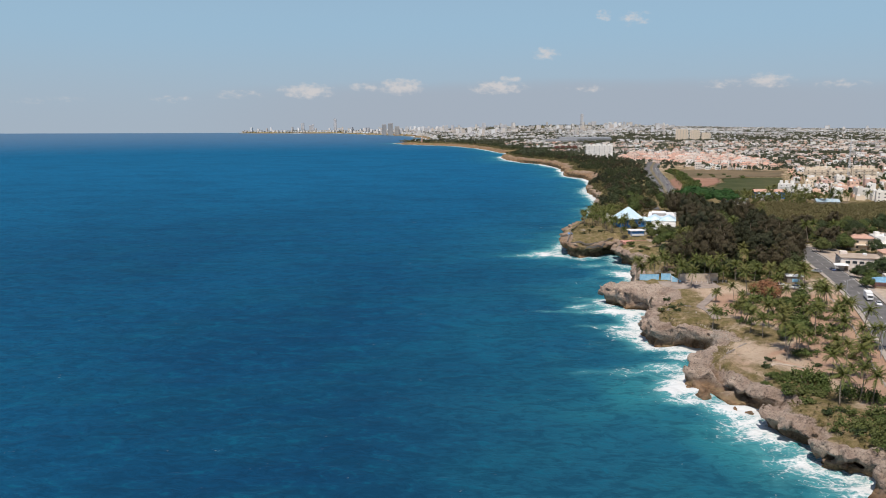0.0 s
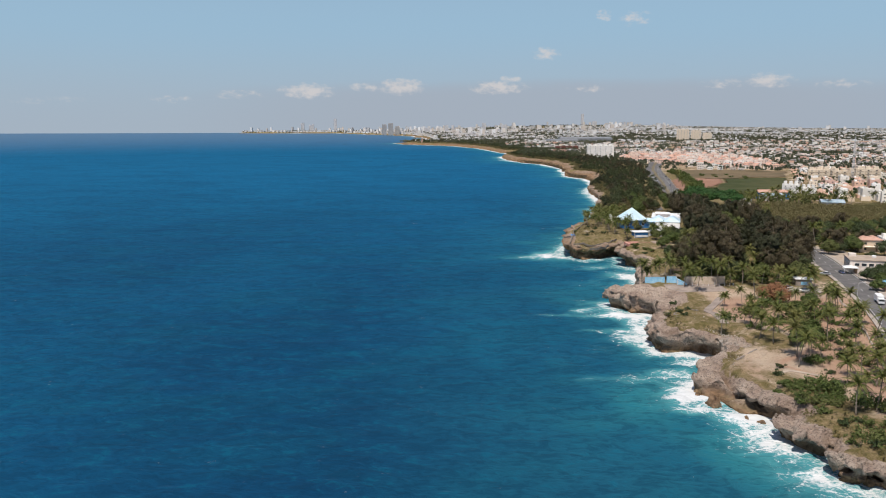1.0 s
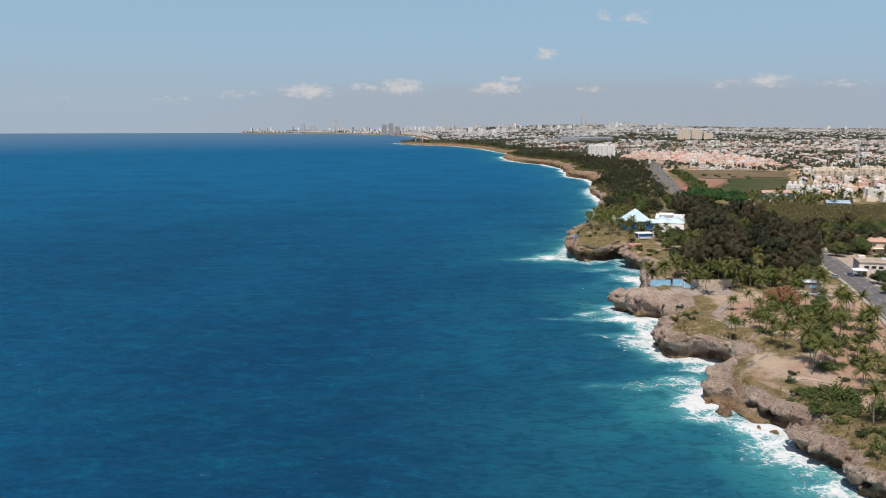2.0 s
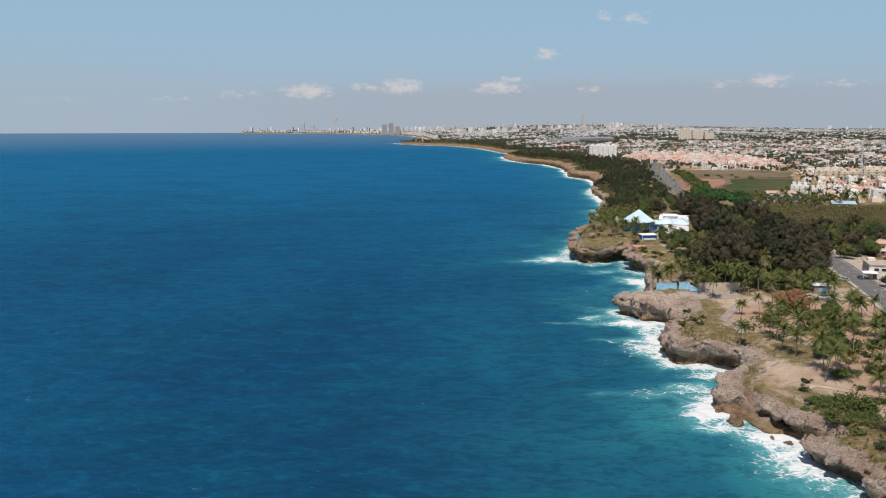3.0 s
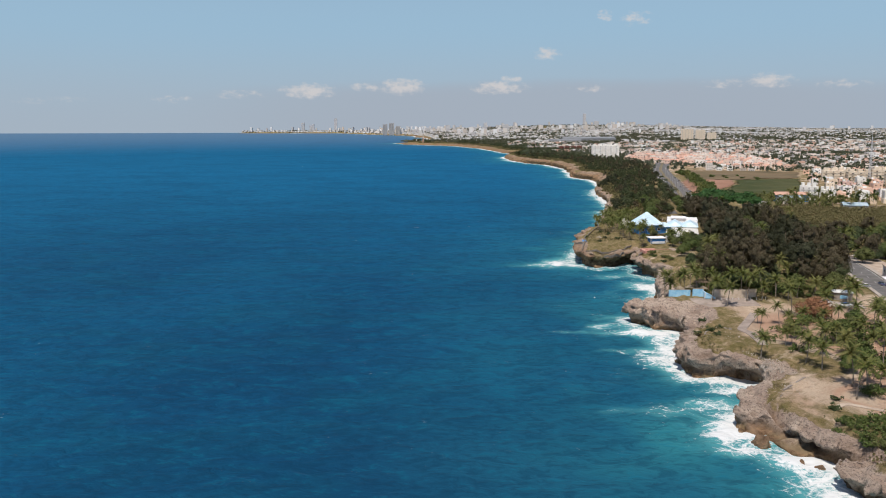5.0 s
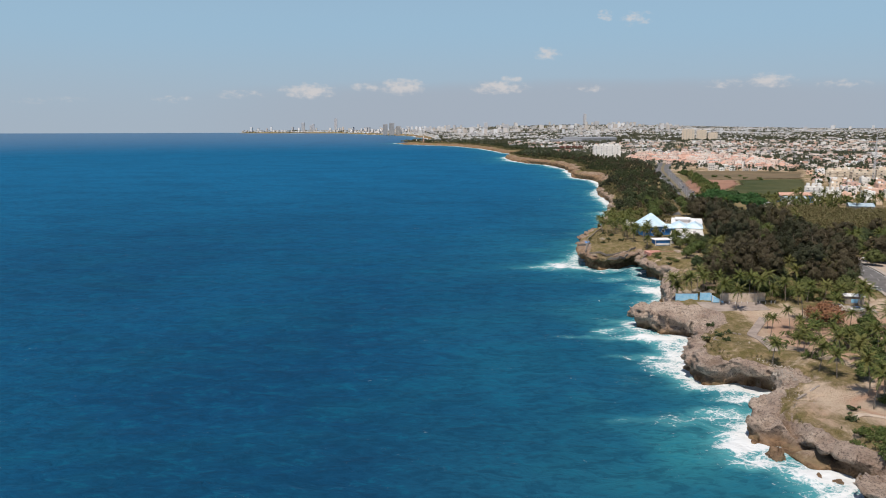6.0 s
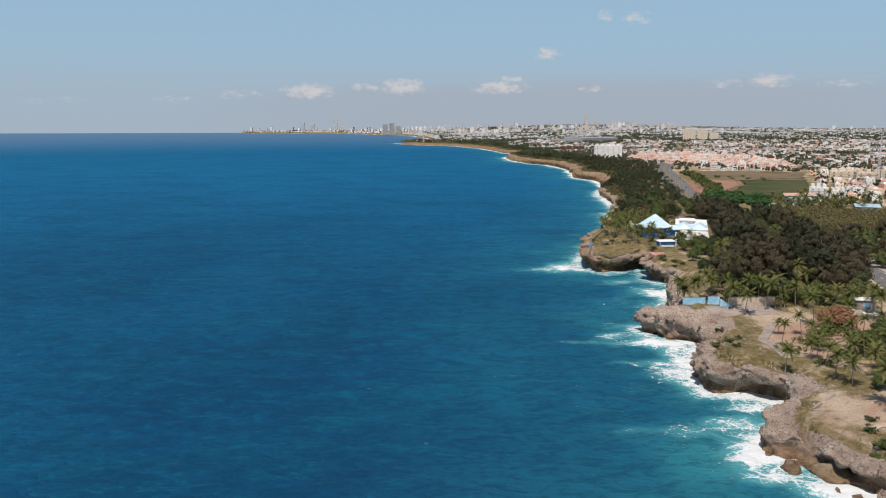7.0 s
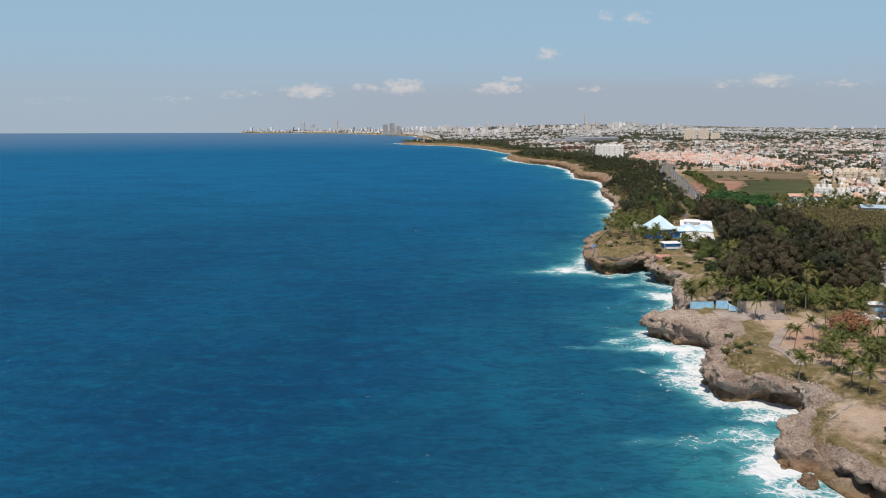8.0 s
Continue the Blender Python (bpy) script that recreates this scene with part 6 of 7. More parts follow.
for x, y, s in ((163, 352, 0.95), (167, 360, 1.0), (171, 369, 1.0), (160, 362, 1.05), (166, 373, 1.1), (173, 380, 0.95), (170, 392, 1.05), (177, 398, 0.95), (175, 410, 1.0), (180, 420, 0.95), (165, 385, 1.0), (168, 404, 1.1), (182, 436, 1.0), (184, 452, 1.0), (176, 428, 1.05), (186, 470, 1.0), (187, 490, 1.0), (154, 345, 0.9), (188, 512, 1.0)):
    place(CAS[int(r.integers(3))], x, y, r.uniform(0, 360), s)
for x, y in scatter([(108, 338), (158, 330), (166, 372), (140, 420), (118, 412)], 17.0, 78):
    tagged(place(WOOD_PALMS[int(r.integers(2))], x, y, r.uniform(0, 360), r.uniform(0.9, 1.1)), "coconut palm rising out of the coastal wood", "palm tree", "palms of the wood")
discard(*WOOD_PALMS)
WOOD_R = [(197, 392), (214, 384), (232, 430), (262, 440), (300, 470), (300, 492), (205, 492)]
for x, y in scatter(WOOD_R, 11.0, 15):
    place(BROAD[int(r.choice(3, p=[0.5, 0.2, 0.3]))] if r.uniform() < 0.85 else CAS[2], x, y, r.uniform(0, 360), r.uniform(0.6, 0.95))
for x, y, s in ((182.5, 331, 0.62), (189, 334, 0.7), (199, 341, 0.75), (195, 391, 0.9), (203, 396, 0.85), (213, 404, 0.9), (205, 330, 0.75), (184, 322, 0.7), (210, 350, 0.7), (178, 316, 0.6), (222, 388, 0.8), (236, 372, 0.8), (206, 372, 0.7), (246, 400, 0.8), (232, 336, 0.8)):
    place(BROAD[int(r.integers(3))], x, y, r.uniform(0, 360), s)
for x, y, s in ((146, 585, 1.1), (154, 600, 1.2), (140, 560, 1.0), (196, 588, 1.0), (186, 600, 0.9), (204, 600, 0.9), (178, 612, 0.9), (183, 640, 0.9), (180, 628, 0.8), (176, 590, 1.0), (158, 646, 1.0), (160, 668, 1.0), (188, 670, 0.8), (168, 580, 0.9)):
    place(BROAD[0], x, y, r.uniform(0, 360), s)
for x, y, k, s in ((148, 460, 1, 1.05), (153, 468, 4, 1.0), (158, 476, 1, 0.95), (150, 452, 2, 1.1), (160, 488, 4, 1.0), (166, 500, 2, 1.0), (143, 448, 0, 0.8), (157, 458, 4, 1.0), (164, 470, 1, 0.9), (163, 455, 2, 1.1)):
    place(CAS[k], x, y, r.uniform(0, 360), s)
for x, y, s in ((123.5, 271, 0.75), (127, 276, 0.7), (138, 288.5, 0.7), (132, 281, 0.62), (111.5, 242, 0.62), (116, 246, 0.6), (169, 470, 1.45), (176, 482, 1.25), (197, 526, 1.3), (153.5, 592, 1.2)):
    place(BROAD[0], x, y, r.uniform(0, 360), s)
for x, y in ((135, 456), (129, 455), (139, 452), (124, 462), (144, 456), (127, 468), (119, 474), (132, 440), (122, 444)):
    place(BROAD[int(r.integers(3))], x, y, r.uniform(0, 360), r.uniform(0.5, 0.68))
for p in CAS + BROAD:
    discard(p)

RAIN = tree("spreading_tree", 150, 13, 13, LEAF_RAIN, "umbrella", 170, 0.95)
tagged(RAIN, "huge spreading tree with a flat dark green crown", "tree", "spreading trees by the field")
for x, y, t, s in ((204, 622, 0, 1.05), (222, 606, 130, 1.0), (215, 632, 250, 0.95)):
    place(RAIN, x, y, t, s)
discard(RAIN)
RED_TREE = tree("almond_tree", 160, 6.8, 6.4, LEAF_RED, "round", 200, 0.42)
tagged(RED_TREE, "spreading sea almond tree with reddened leaves", "tree")
stand(RED_TREE, 129.6, 300.6, 20)


def bush(seed, w, h, leaf, per=40, size=0.34):
    r2 = np.random.default_rng(seed)
    root = new("sea_grape_bush")
    n = 16
    cs = np.stack([r2.normal(size=n) * w * 0.30, r2.normal(size=n) * w * 0.30, h * r2.uniform(0.15, 0.75, n)], -1)
    stems = [tube([(0, 0, -0.3), tuple(c * np.array([0.5, 0.5, 0.6])), tuple(c)], [0.09, 0.06, 0.02], 5) for c in cs[::2]]
    v, f = merge(stems)
    link_mesh("stem", v, f, BARK, root)
    pts, ways = clump_points(r2, cs, h * r2.uniform(0.28, 0.48, n), per)
    pts[:, 2] = np.abs(pts[:, 2])
    v, f = leaf_quads(pts, size * r2.uniform(0.7, 1.3, len(pts)), r2, 1.1, 0.8, ways)
    link_mesh("foliage", v.tolist(), f.tolist(), leaf, root)
    return root


BUSH = [bush(170, 4.2, 2.2, LEAF_GREEN), bush(171, 3.4, 1.8, LEAF_GREEN), bush(172, 2.0, 1.2, LEAF_DARK, 24), bush(173, 5.5, 3.6, LEAF_GREEN, 60, 0.4)]
for p in BUSH:
    tagged(p, "sea-grape bush of glossy green leaves on dry soil", "bush", "sea-grape bushes")
BUSH_AT = [(89.9, 200.4, 0), (96.9, 206.7, 0), (96.2, 197.7, 0), (103.4, 205, 3), (99.1, 193.5, 1), (86, 198.5, 1), (94.1, 188.9, 1), (107.8, 193.2, 3), (111.8, 189, 3), (94.5, 216.6, 2), (99.2, 182.1, 2),
           (96.4, 182.5, 2), (96, 163, 3), (97, 154, 3), (101, 168, 3), (100.5, 161, 0), (101, 272.7, 0), (132, 272.4, 3), (125, 264.2, 3), (124, 249, 3), (109.6, 226, 3), (133, 252.5, 0), (111.4, 282.8, 0), (113, 280.6, 3), (105.8, 261, 0), (123.7, 294, 3), (115.9, 272, 1), (120.8, 255, 3), (128.5, 287, 3), (98, 222.5, 2), (121.5, 230, 3), (118, 290, 0)]
for x, y, i in BUSH_AT:
    if inland(x, y) < 4.5:
        continue
    place(BUSH[i], x, y, r.uniform(0, 360), r.uniform(0.9, 1.25))
THICKETS = (([(88.1, 195.2), (90.4, 207.8), (98.7, 216.1), (108.9, 211.1), (107.8, 197.9), (99.5, 193.5)], 4.2, 51, (0, 1)), ([(94, 150), (105.3, 151.5), (113.8, 180.3), (101.4, 184.1), (92.3, 172.5)], 5.0, 52, (0, 2, 3)),
            ([(85, 270.8), (95.7, 294.2), (100.8, 307.7), (88.4, 301.1), (82.5, 286.5)], 6.5, 53, (2,)), ([(82, 456), (98, 460), (100, 500), (86, 500), (80, 475)], 9, 54, (2,)))
THICKETS += (([(109.9, 198.9), (124.2, 215.3), (145.6, 290), (122.4, 294.4), (110.5, 244.8)], 9.5, 55, (2, 1, 3, 0)), ([(96, 404), (112, 404), (112, 430), (98, 426)], 7, 56, (2, 1)),
            ([(290, 940), (320, 1000), (390, 960), (380, 920)], 24, 57, (3,)), ([(100, 330.5), (128, 329), (150, 322), (156, 336), (128, 344), (102, 345)], 4.8, 58, (0, 1, 3)))
for shape, gap, seed, pick in THICKETS:
    for x, y in scatter(shape, gap, seed):
        if inland(x, y) < 4.5:
            continue
        place(BUSH[int(r.choice(pick))], x, y, r.uniform(0, 360), r.uniform(0.7, 1.15))
discard(*BUSH)


def loose_stones(shape, gap, seed, label):
    """Pale broken stones lying on the land, as one mass."""
    r2 = np.random.default_rng(seed)
    p = scatter(shape, gap, seed, 0.5)
    z = ground_z(p[:, 0], p[:, 1])
    ico = [(0, 0, 1), (0.9, 0, 0.2), (0.2, 0.85, 0.25), (-0.8, 0.4, 0.15), (-0.6, -0.7, 0.25), (0.35, -0.85, 0.1), (0, 0, -0.6)]
    tri = [(0, 1, 2), (0, 2, 3), (0, 3, 4), (0, 4, 5), (0, 5, 1), (6, 2, 1), (6, 3, 2), (6, 4, 3), (6, 5, 4), (6, 1, 5)]
    pieces = []
    for (x, y), h in zip(p, z):
        s = 0.09 + 0.24 * r2.uniform() ** 2
        m = pose(x, y, h + 0.15 * s, *r2.uniform(0, 360, 3)) @ Matrix.Diagonal((s * r2.uniform(0.7, 1.4), s, s * 0.7, 1))
        pieces.append(([tuple(m @ Vector(v)) for v in ico], tri))
    v, f = merge(pieces)
    return tagged(link_mesh("loose_stones", v, f, PALE_ROCK), label, "stones", kind="stuff")


PALE_ROCK = plain("bleached_coral_stone", (0.38, 0.325, 0.27), (0.46, 0.40, 0.34), 1.5, 0.95, 0.1)
loose_stones([(86.1, 243.2), (95.7, 241.7), (98.9, 242), (98.4, 250.9), (95.4, 259), (89.5, 264.2), (93, 254)], 0.55, 201, "bleached broken coral stones along the cove")
loose_stones([(80.4, 223.1), (91.6, 227.5), (93.5, 241.3), (84.3, 238.8)], 1.3, 202, "bleached broken coral stones along the cove")
loose_stones([(80.3, 265.8), (94.2, 273.6), (95.7, 295.1), (82.6, 285.9)], 2.6, 203, "bleached coral stones scattered on the turf")


def foliage_stuff(name, pts, heights, spreads, n_leaf, size, leaf, seed, label, clumps=5):
    """Many far plants as one mass: each a short stem and several clumps of leaf sprays."""
    r2 = np.random.default_rng(seed)
    k = len(pts)
    z = ground_z(pts[:, 0], pts[:, 1])
    c = np.column_stack([pts, z])
    cl = np.repeat(c, clumps, 0)
    h, s = np.repeat(heights, clumps), np.repeat(spreads, clumps)
    cl[:, :2] += r2.normal(size=(k * clumps, 2)) * s[:, None] * 0.42
    cl[:, 2] += h * r2.uniform(0.35, 0.92, k * clumps)
    lp = np.repeat(cl, n_leaf, 0)
    w = r2.normal(size=lp.shape)
    w /= np.linalg.norm(w, axis=1)[:, None]
    lp += w * (np.repeat(s, n_leaf) * 0.42 * r2.uniform(0.4, 1.05, len(lp)))[:, None]
    v, f = leaf_quads(lp, size * r2.uniform(0.6, 1.4, len(lp)), r2, 1.4, 0.6, w)
    ob = link_mesh(name, v.tolist(), f.tolist(), leaf)
    return tagged(ob, label, "trees", kind="stuff")


p = np.concatenate([scatter(q, g2, 210 + i) for i, (q, g2) in enumerate((([(76.2, 268.7), (90.4, 263.1), (96.2, 262), (96.6, 284), (103.5, 300), (106.0, 307), (88.4, 301.1)], 1.7), ([(86, 200), (96, 160), (111.7, 182.4), (114, 228.6), (93.7, 228.6)], 1.9),
                                                                     ([(76, 460), (98, 455), (104, 490), (90, 520)], 1.9), ([(82.5, 332), (93.4, 330.5), (98.5, 341.6), (92, 360), (80, 350)], 1.6)))])
d = inland(p[:, 0], p[:, 1])
p = p[(d > 5) & (grain2(p[:, 0], p[:, 1], 9, 88) > -0.05) & (((p[:, 0] - 97) / 10) ** 2 + ((p[:, 1] - 226) / 13) ** 2 > 1 + 0.6 * grain2(p[:, 0], p[:, 1], 6, 89))]
foliage_stuff("grass_tufts", p, 0.35 + 0.5 * rng.uniform(0, 1, len(p)), np.full(len(p), 0.7), 7, 0.30, LEAF_SCRUB, 215, "dry olive tufts of grass and weeds on the turf", 2)
SCRUB = [(200, 492), (300, 492), (352, 560), (372, 606), (300, 596), (262, 612), (240, 600), (205, 585), (190, 545)]
p = scatter(SCRUB, 3.6, 61)
foliage_stuff("dry_thicket", p, np.full(len(p), 4.2) + grain2(p[:, 0], p[:, 1], 25, 3), np.full(len(p), 3.6), 24, 0.55, LEAF_SCRUB, 62, "low even thicket of dry brownish-green scrub", 3)
COAST_WOOD = [(112, 580), (160, 575), (183, 640), (194, 690), (220, 800), (258, 990), (292, 1150), (262, 1380), (230, 1480), (124, 1550), (141, 1456), (174, 1385), (186, 1280), (182, 1185), (172, 1105), (190, 1035), (181, 945), (159, 869), (154, 792), (147, 738), (120, 650)]
shore = COASTLINE[(COASTLINE[:, 1] > 540) & (COASTLINE[:, 1] < 2700)]
run = np.r_[0, np.cumsum(np.hypot(*np.diff(shore, axis=0).T))]
at = np.arange(0, run[-1], 4.0)
shore = np.column_stack([np.interp(at, run, shore[:, 0]), np.interp(at, run, shore[:, 1])])
xs = np.concatenate([shore + np.array([o, 0.0]) for o in (6, 10, 14, 19, 24, 30, 37, 45)])
xs = xs + rng.uniform(-5, 5, xs.shape)
off = inland(xs[:, 0], xs[:, 1])
xs = xs[(off > 6 + 3 * grain2(xs[:, 0], xs[:, 1], 20, 9) + 8 * smooth(850, 1000, xs[:, 1])) & (off < 50)]
foliage_stuff("shore_scrub", xs, 1.0 + 1.6 * rng.uniform(0, 1, len(xs)), 2.0 + 2.0 * rng.uniform(0, 1, len(xs)), 14, 0.9, LEAF_SCRUB, 163, "low olive scrub behind the rocky far shore", 3)
SPIT_WOOD = [(140, 1480), (230, 1480), (225, 1660), (262, 1800), (250, 1950), (230, 2130), (160, 2330), (40, 2500), (-60, 2540), (-70, 2500), (40, 2385), (116, 2140), (148, 1910), (178, 1785), (138, 1670), (140, 1560)]
p = scatter(COAST_WOOD, 8.2, 63)
p = p[inland(p[:, 0], p[:, 1]) > 9 + 7 * grain2(p[:, 0], p[:, 1], 45, 6) + 12 * smooth(850, 1000, p[:, 1])]
p = p[np.hypot(p[:, 0] - 168, p[:, 1] - 630) > 24]
g = grain2(p[:, 0], p[:, 1], 40, 5)
thin = rng.uniform(0, 1, len(p)) < 0.88 - 0.6 * (grain2(p[:, 0], p[:, 1], 22, 7) < -0.15)
p, g = p[thin], g[thin]
mask = g + rng.uniform(-0.5, 0.5, len(p)) > 0.0
foliage_stuff("coastal_woodland", p[mask], 5 + 7 * rng.uniform(0, 1, mask.sum()) ** 1.5, 3.2 + 2.8 * rng.uniform(0, 1, mask.sum()), 60, 0.62, LEAF_DARK, 64, "dark belt of trees along the far shore", 6)
q, part_b = p[~mask], rng.uniform(0, 1, (~mask).sum()) < 0.68
for sel, leaf, seed, text in ((part_b, LEAF_CAS, 65, "olive casuarina belt along the far shore"), (~part_b, LEAF_BROWN, 164, "browned casuarinas along the far shore")):
    foliage_stuff("coastal_woodland", q[sel], 6 + 7.5 * rng.uniform(0, 1, sel.sum()) ** 1.5, 2.8 + 2.4 * rng.uniform(0, 1, sel.sum()), 48, 0.7, leaf, seed, text, 6)
p = scatter(SPIT_WOOD, 12.0, 81)
p = p[(grain2(p[:, 0], p[:, 1], 60, 82) > -0.05) & (inland(p[:, 0], p[:, 1]) > 22)]
foliage_stuff("coastal_woodland", p, 4 + 5 * rng.uniform(0, 1, len(p)), np.full(len(p), 5.0), 18, 1.6, LEAF_DARK, 83, "dark trees along the far spit", 5)
ROADSIDE_TREES = [(205, 655), (216, 690), (248, 790), (288, 960), (300, 1040), (310, 1036), (300, 960), (262, 790), (232, 690), (222, 640)]
p = scatter(ROADSIDE_TREES, 7.0, 66)
foliage_stuff("avenue_trees", p, 5 + 2 * rng.uniform(0, 1, len(p)), np.full(len(p), 3.8), 34, 0.9, LEAF_GREEN, 67, "row of green trees beside the avenue", 5)
TOWN_EDGE = [(236, 612), (300, 606), (330, 622), (330, 660), (300, 710), (268, 705), (240, 660)]
p = scatter(TOWN_EDGE, 9.5, 68)
foliage_stuff("garden_trees", p, 5 + 2 * rng.uniform(0, 1, len(p)), np.full(len(p), 3.4), 30, 0.8, LEAF_GREEN, 69, "green garden trees between low sheds", 5)
p = scatter(TOWN_SHAPE, 19, 70)
foliage_stuff("garden_trees", p, 6 + 3 * rng.uniform(0, 1, len(p)), np.full(len(p), 3.4), 26, 0.9, LEAF_DARK, 71, "garden trees between the town houses", 4)

# ---------------------------------------------------------------- the wide town beyond


def wide_paint(name, tones):
    k = Nodes(name, 0.95, 0.1)
    return k.base(k.palette(k.island(), tones))


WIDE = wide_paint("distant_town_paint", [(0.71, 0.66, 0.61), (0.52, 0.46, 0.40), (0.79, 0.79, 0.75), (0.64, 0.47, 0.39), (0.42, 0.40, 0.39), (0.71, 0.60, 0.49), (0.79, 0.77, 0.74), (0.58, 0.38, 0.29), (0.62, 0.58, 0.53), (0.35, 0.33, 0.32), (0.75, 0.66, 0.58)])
# haze over the far town mixed into its paint: paler, greyer, less contrast
WIDE_HAZED = wide_paint("hazed_distant_town_paint", [(0.68, 0.67, 0.66), (0.55, 0.53, 0.50), (0.77, 0.77, 0.77), (0.59, 0.53, 0.47), (0.50, 0.49, 0.49), (0.71, 0.67, 0.63), (0.64, 0.64, 0.64)])


def boxes_mesh(name, c, half, turn, material, top_only=False):
    """Many upright boxes (five faces each) as one mesh. c: foot points; half: half sizes and height."""
    k = len(c)
    sx = np.array([-1, 1, 1, -1])
    sy = np.array([-1, -1, 1, 1])
    lx, ly = sx[None] * half[:, :1], sy[None] * half[:, 1:2]
    ct, st = np.cos(turn)[:, None], np.sin(turn)[:, None]
    x, y = c[:, :1] + lx * ct - ly * st, c[:, 1:2] + lx * st + ly * ct
    lo = np.stack([x, y, np.repeat(c[:, 2:3], 4, 1)], -1)
    hi = lo + np.array([0, 0, 1.0]) * half[:, 2][:, None, None]
    v = np.concatenate([lo, hi], 1).reshape(-1, 3)
    q = np.array([(4, 5, 6, 7), (0, 1, 5, 4), (1, 2, 6, 5), (2, 3, 7, 6), (3, 0, 4, 7)])
    f = (np.arange(k)[:, None, None] * 8 + q[None]).reshape(-1, 4)
    return link_mesh(name, v.tolist(), f.tolist(), material)


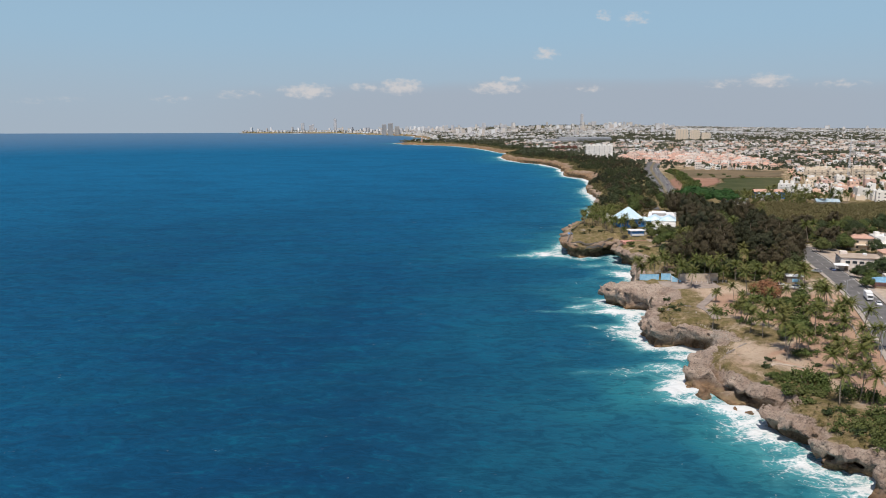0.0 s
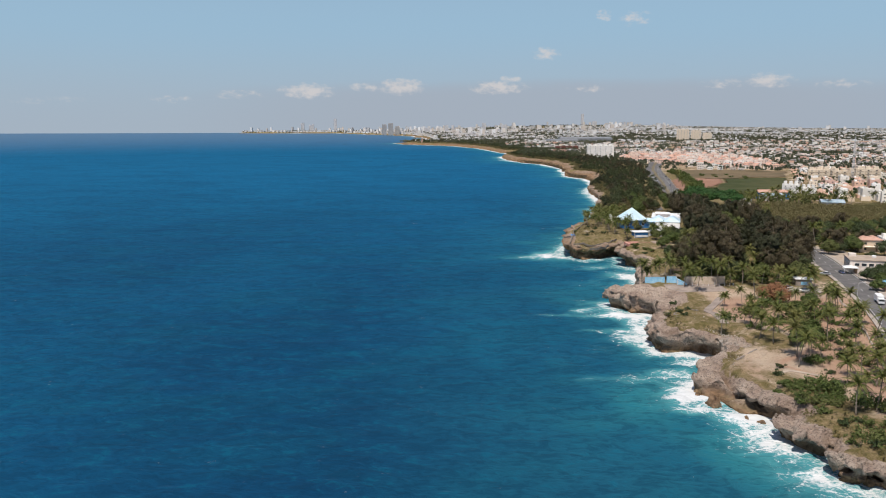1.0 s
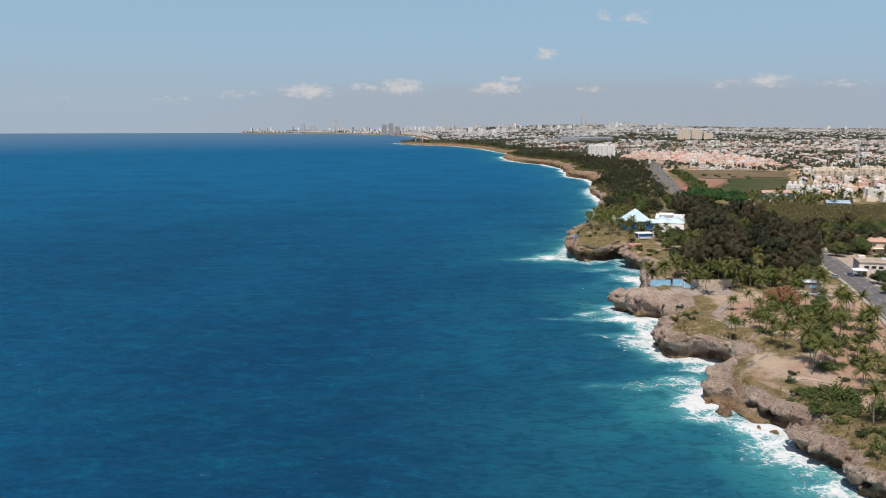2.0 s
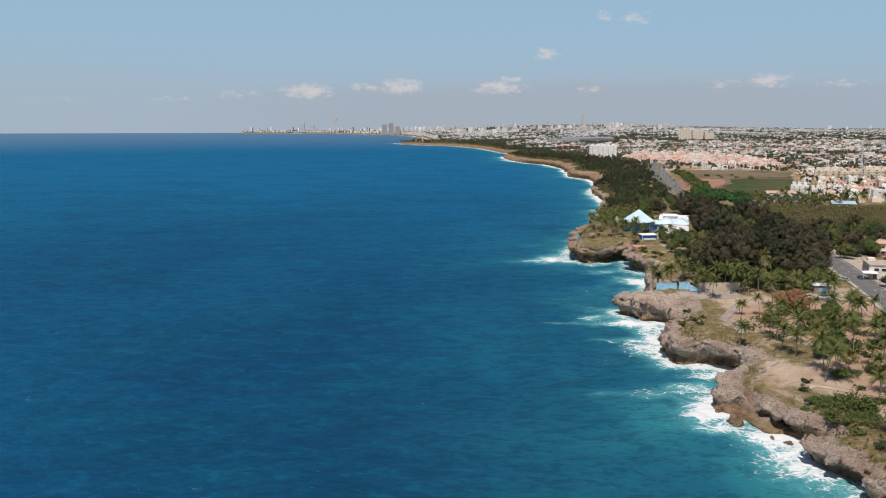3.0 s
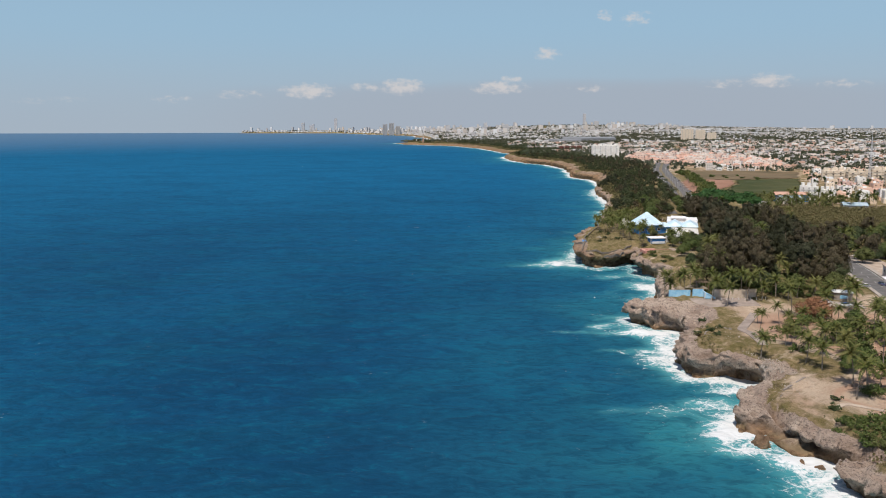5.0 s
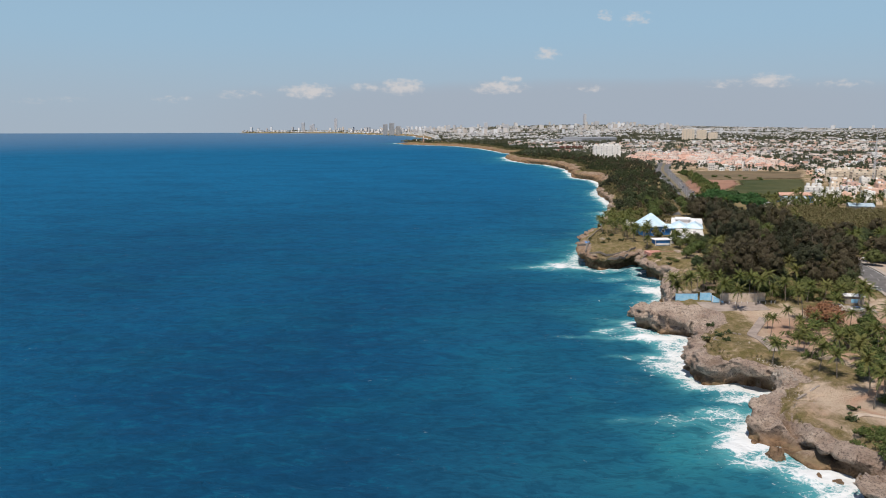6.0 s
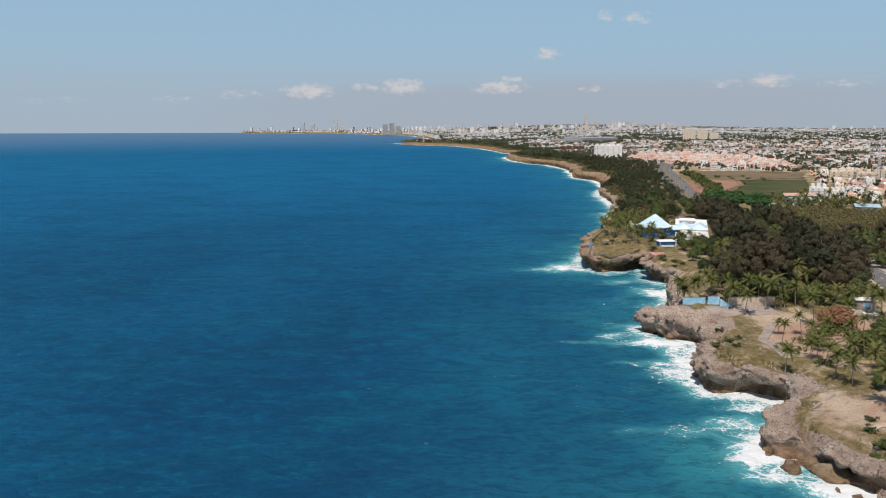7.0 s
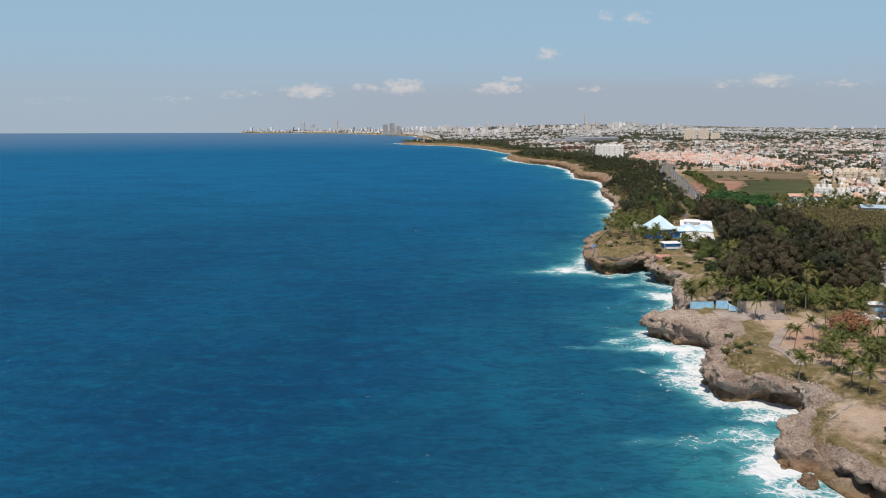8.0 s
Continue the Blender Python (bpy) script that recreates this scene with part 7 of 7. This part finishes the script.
def wide_town():
    r2 = np.random.default_rng(90)
    pts = []
    for y0, y1, gap in ((1040, 1700, 12.5), (1700, 2600, 16), (2600, 3600, 21), (3600, 4250, 27), (4250, 4900, 20)):
        gx, gy = np.meshgrid(np.arange(-1300, 3000, gap), np.arange(y0, y1, gap))
        p = np.stack([gx.ravel(), gy.ravel()], -1).astype(float)
        p += r2.uniform(-0.33, 0.33, p.shape) * gap
        if y0 > 4000:
            p = p[(p[:, 0] < 500) | (r2.uniform(size=len(p)) < 0.55)]
        p = p[(p[:, 0] < 0.62 * p[:, 1] + 60) & (p[:, 0] > -0.3 * p[:, 1])]
        pts.append(np.column_stack([p, np.full(len(p), gap)]))
    p = np.concatenate(pts)
    d = inland(p[:, 0], p[:, 1])
    road_gap = np.min(np.hypot(p[:, :1] - FAR_ROAD[None, ::4, 0], p[:, 1:2] - FAR_ROAD[None, ::4, 1]), 1)
    spit = (p[:, 0] < 420) & (p[:, 1] > 2000) & (p[:, 1] < 2900)
    ok = (d > np.where(p[:, 1] > 3000, 14, 42)) & (road_gap > 22) & ~in_shape(p, EST) & ~in_shape(p, COAST_WOOD) & ~in_shape(p, TOWN_SHAPE) & ~in_shape(p, [(270, 890), (420, 880), (470, 1000), (335, 1120)])
    ok &= ~((p[:, 0] > 200) & (p[:, 0] < 330) & (p[:, 1] > 1340) & (p[:, 1] < 1460)) & ~((p[:, 0] < 330) & (p[:, 1] < 1700))
    wild = grain2(p[:, 0], p[:, 1], 150, 92) + 0.5 * grain2(p[:, 0], p[:, 1], 50, 93) + 0.12 * spit + 0.42 * smooth(1380, 1560, p[:, 1]) * (1 - smooth(2300, 2800, p[:, 1])) * smooth(-0.3, 0.2, grain2(p[:, 0] * 0.35, p[:, 1], 160, 97)) - 0.30 * smooth(2600, 3600, p[:, 1])
    houses = ok & (r2.uniform(-0.25, 0.65, len(p)) > wild)
    green = (d > 35) & (road_gap > 16) & ~in_shape(p, COAST_WOOD) & ~in_shape(p, EST) & (p[:, 1] > 1040) & (r2.uniform(-0.5, 0.5, len(p)) < wild + 0.36) & ~in_shape(p, [(270, 890), (420, 880), (470, 1000), (335, 1120)])
    h = p[houses]
    n = len(h)
    z = ground_z(h[:, 0], h[:, 1])
    w = np.column_stack([h[:, 2] * r2.uniform(0.18, 0.36, n), h[:, 2] * r2.uniform(0.17, 0.32, n), r2.choice([3.0, 3.2, 5.6, 5.8, 8.4], n) * r2.uniform(0.9, 1.1, n)])
    high = r2.uniform(size=n) < np.where((h[:, 1] > 3500) & (h[:, 0] < 0.3 * h[:, 1]), 0.07, np.where(h[:, 1] > 2700, 0.003, 0.0))
    w[high, 2] = r2.uniform(12, 30, high.sum())
    turn = np.where(grain2(h[:, 0], h[:, 1], 300, 94) > 0, 0.15, -0.35) + r2.normal(size=n) * 0.08
    foot = np.column_stack([h[:, :2], z - 1.5])
    w[:, 2] += 1.5
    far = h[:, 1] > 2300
    for sel, paint in ((~far, WIDE), (far, WIDE_HAZED)):
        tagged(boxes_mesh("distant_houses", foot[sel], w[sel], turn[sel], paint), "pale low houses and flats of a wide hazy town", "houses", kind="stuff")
    roof = foot.copy()
    roof[:, 2] += w[:, 2] + 0.01
    rw = np.column_stack([w[:, :2] * 1.04, np.full(n, 0.5)])
    for sel, paint in ((~far, WIDE), (far, WIDE_HAZED)):
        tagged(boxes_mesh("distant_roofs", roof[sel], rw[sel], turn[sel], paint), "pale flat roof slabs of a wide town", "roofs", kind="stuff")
    near = np.where(h[:, 1] < 1700)[0]
    holes, hw, ht = [], [], []
    for i in near:
        for s in range(int((w[i, 2] - 1.5) / 2.8)):
            for u in (-0.55, 0.0, 0.55):
                o = np.array([u * w[i, 0], -w[i, 1] - 0.02])
                ct, st = math.cos(turn[i]), math.sin(turn[i])
                holes.append((h[i, 0] + o[0] * ct - o[1] * st, h[i, 1] + o[0] * st + o[1] * ct, z[i] + 0.9 + 2.8 * s))
                hw.append((0.55, 0.06, 1.0))
                ht.append(turn[i])
    tagged(boxes_mesh("distant_windows", np.array(holes), np.array(hw), np.array(ht), GLASS_DARK), "dark windows of the town's nearer houses", "windows", kind="stuff")
    for lo, hi, leaf, size, seed in ((1000, 2200, LEAF_HAZED, 1.4, 95), (2200, 5000, LEAF_HAZED, 3.0, 96)):
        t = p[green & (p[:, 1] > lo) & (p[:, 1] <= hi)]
        foliage_stuff("distant_trees", t[:, :2], 5.5 + 4 * r2.uniform(size=len(t)), t[:, 2] * 0.31, 14 if lo < 2000 else 7, size, leaf, seed, "haze-paled green trees scattered through the wide town", 4 if lo < 2000 else 3)


wide_town()
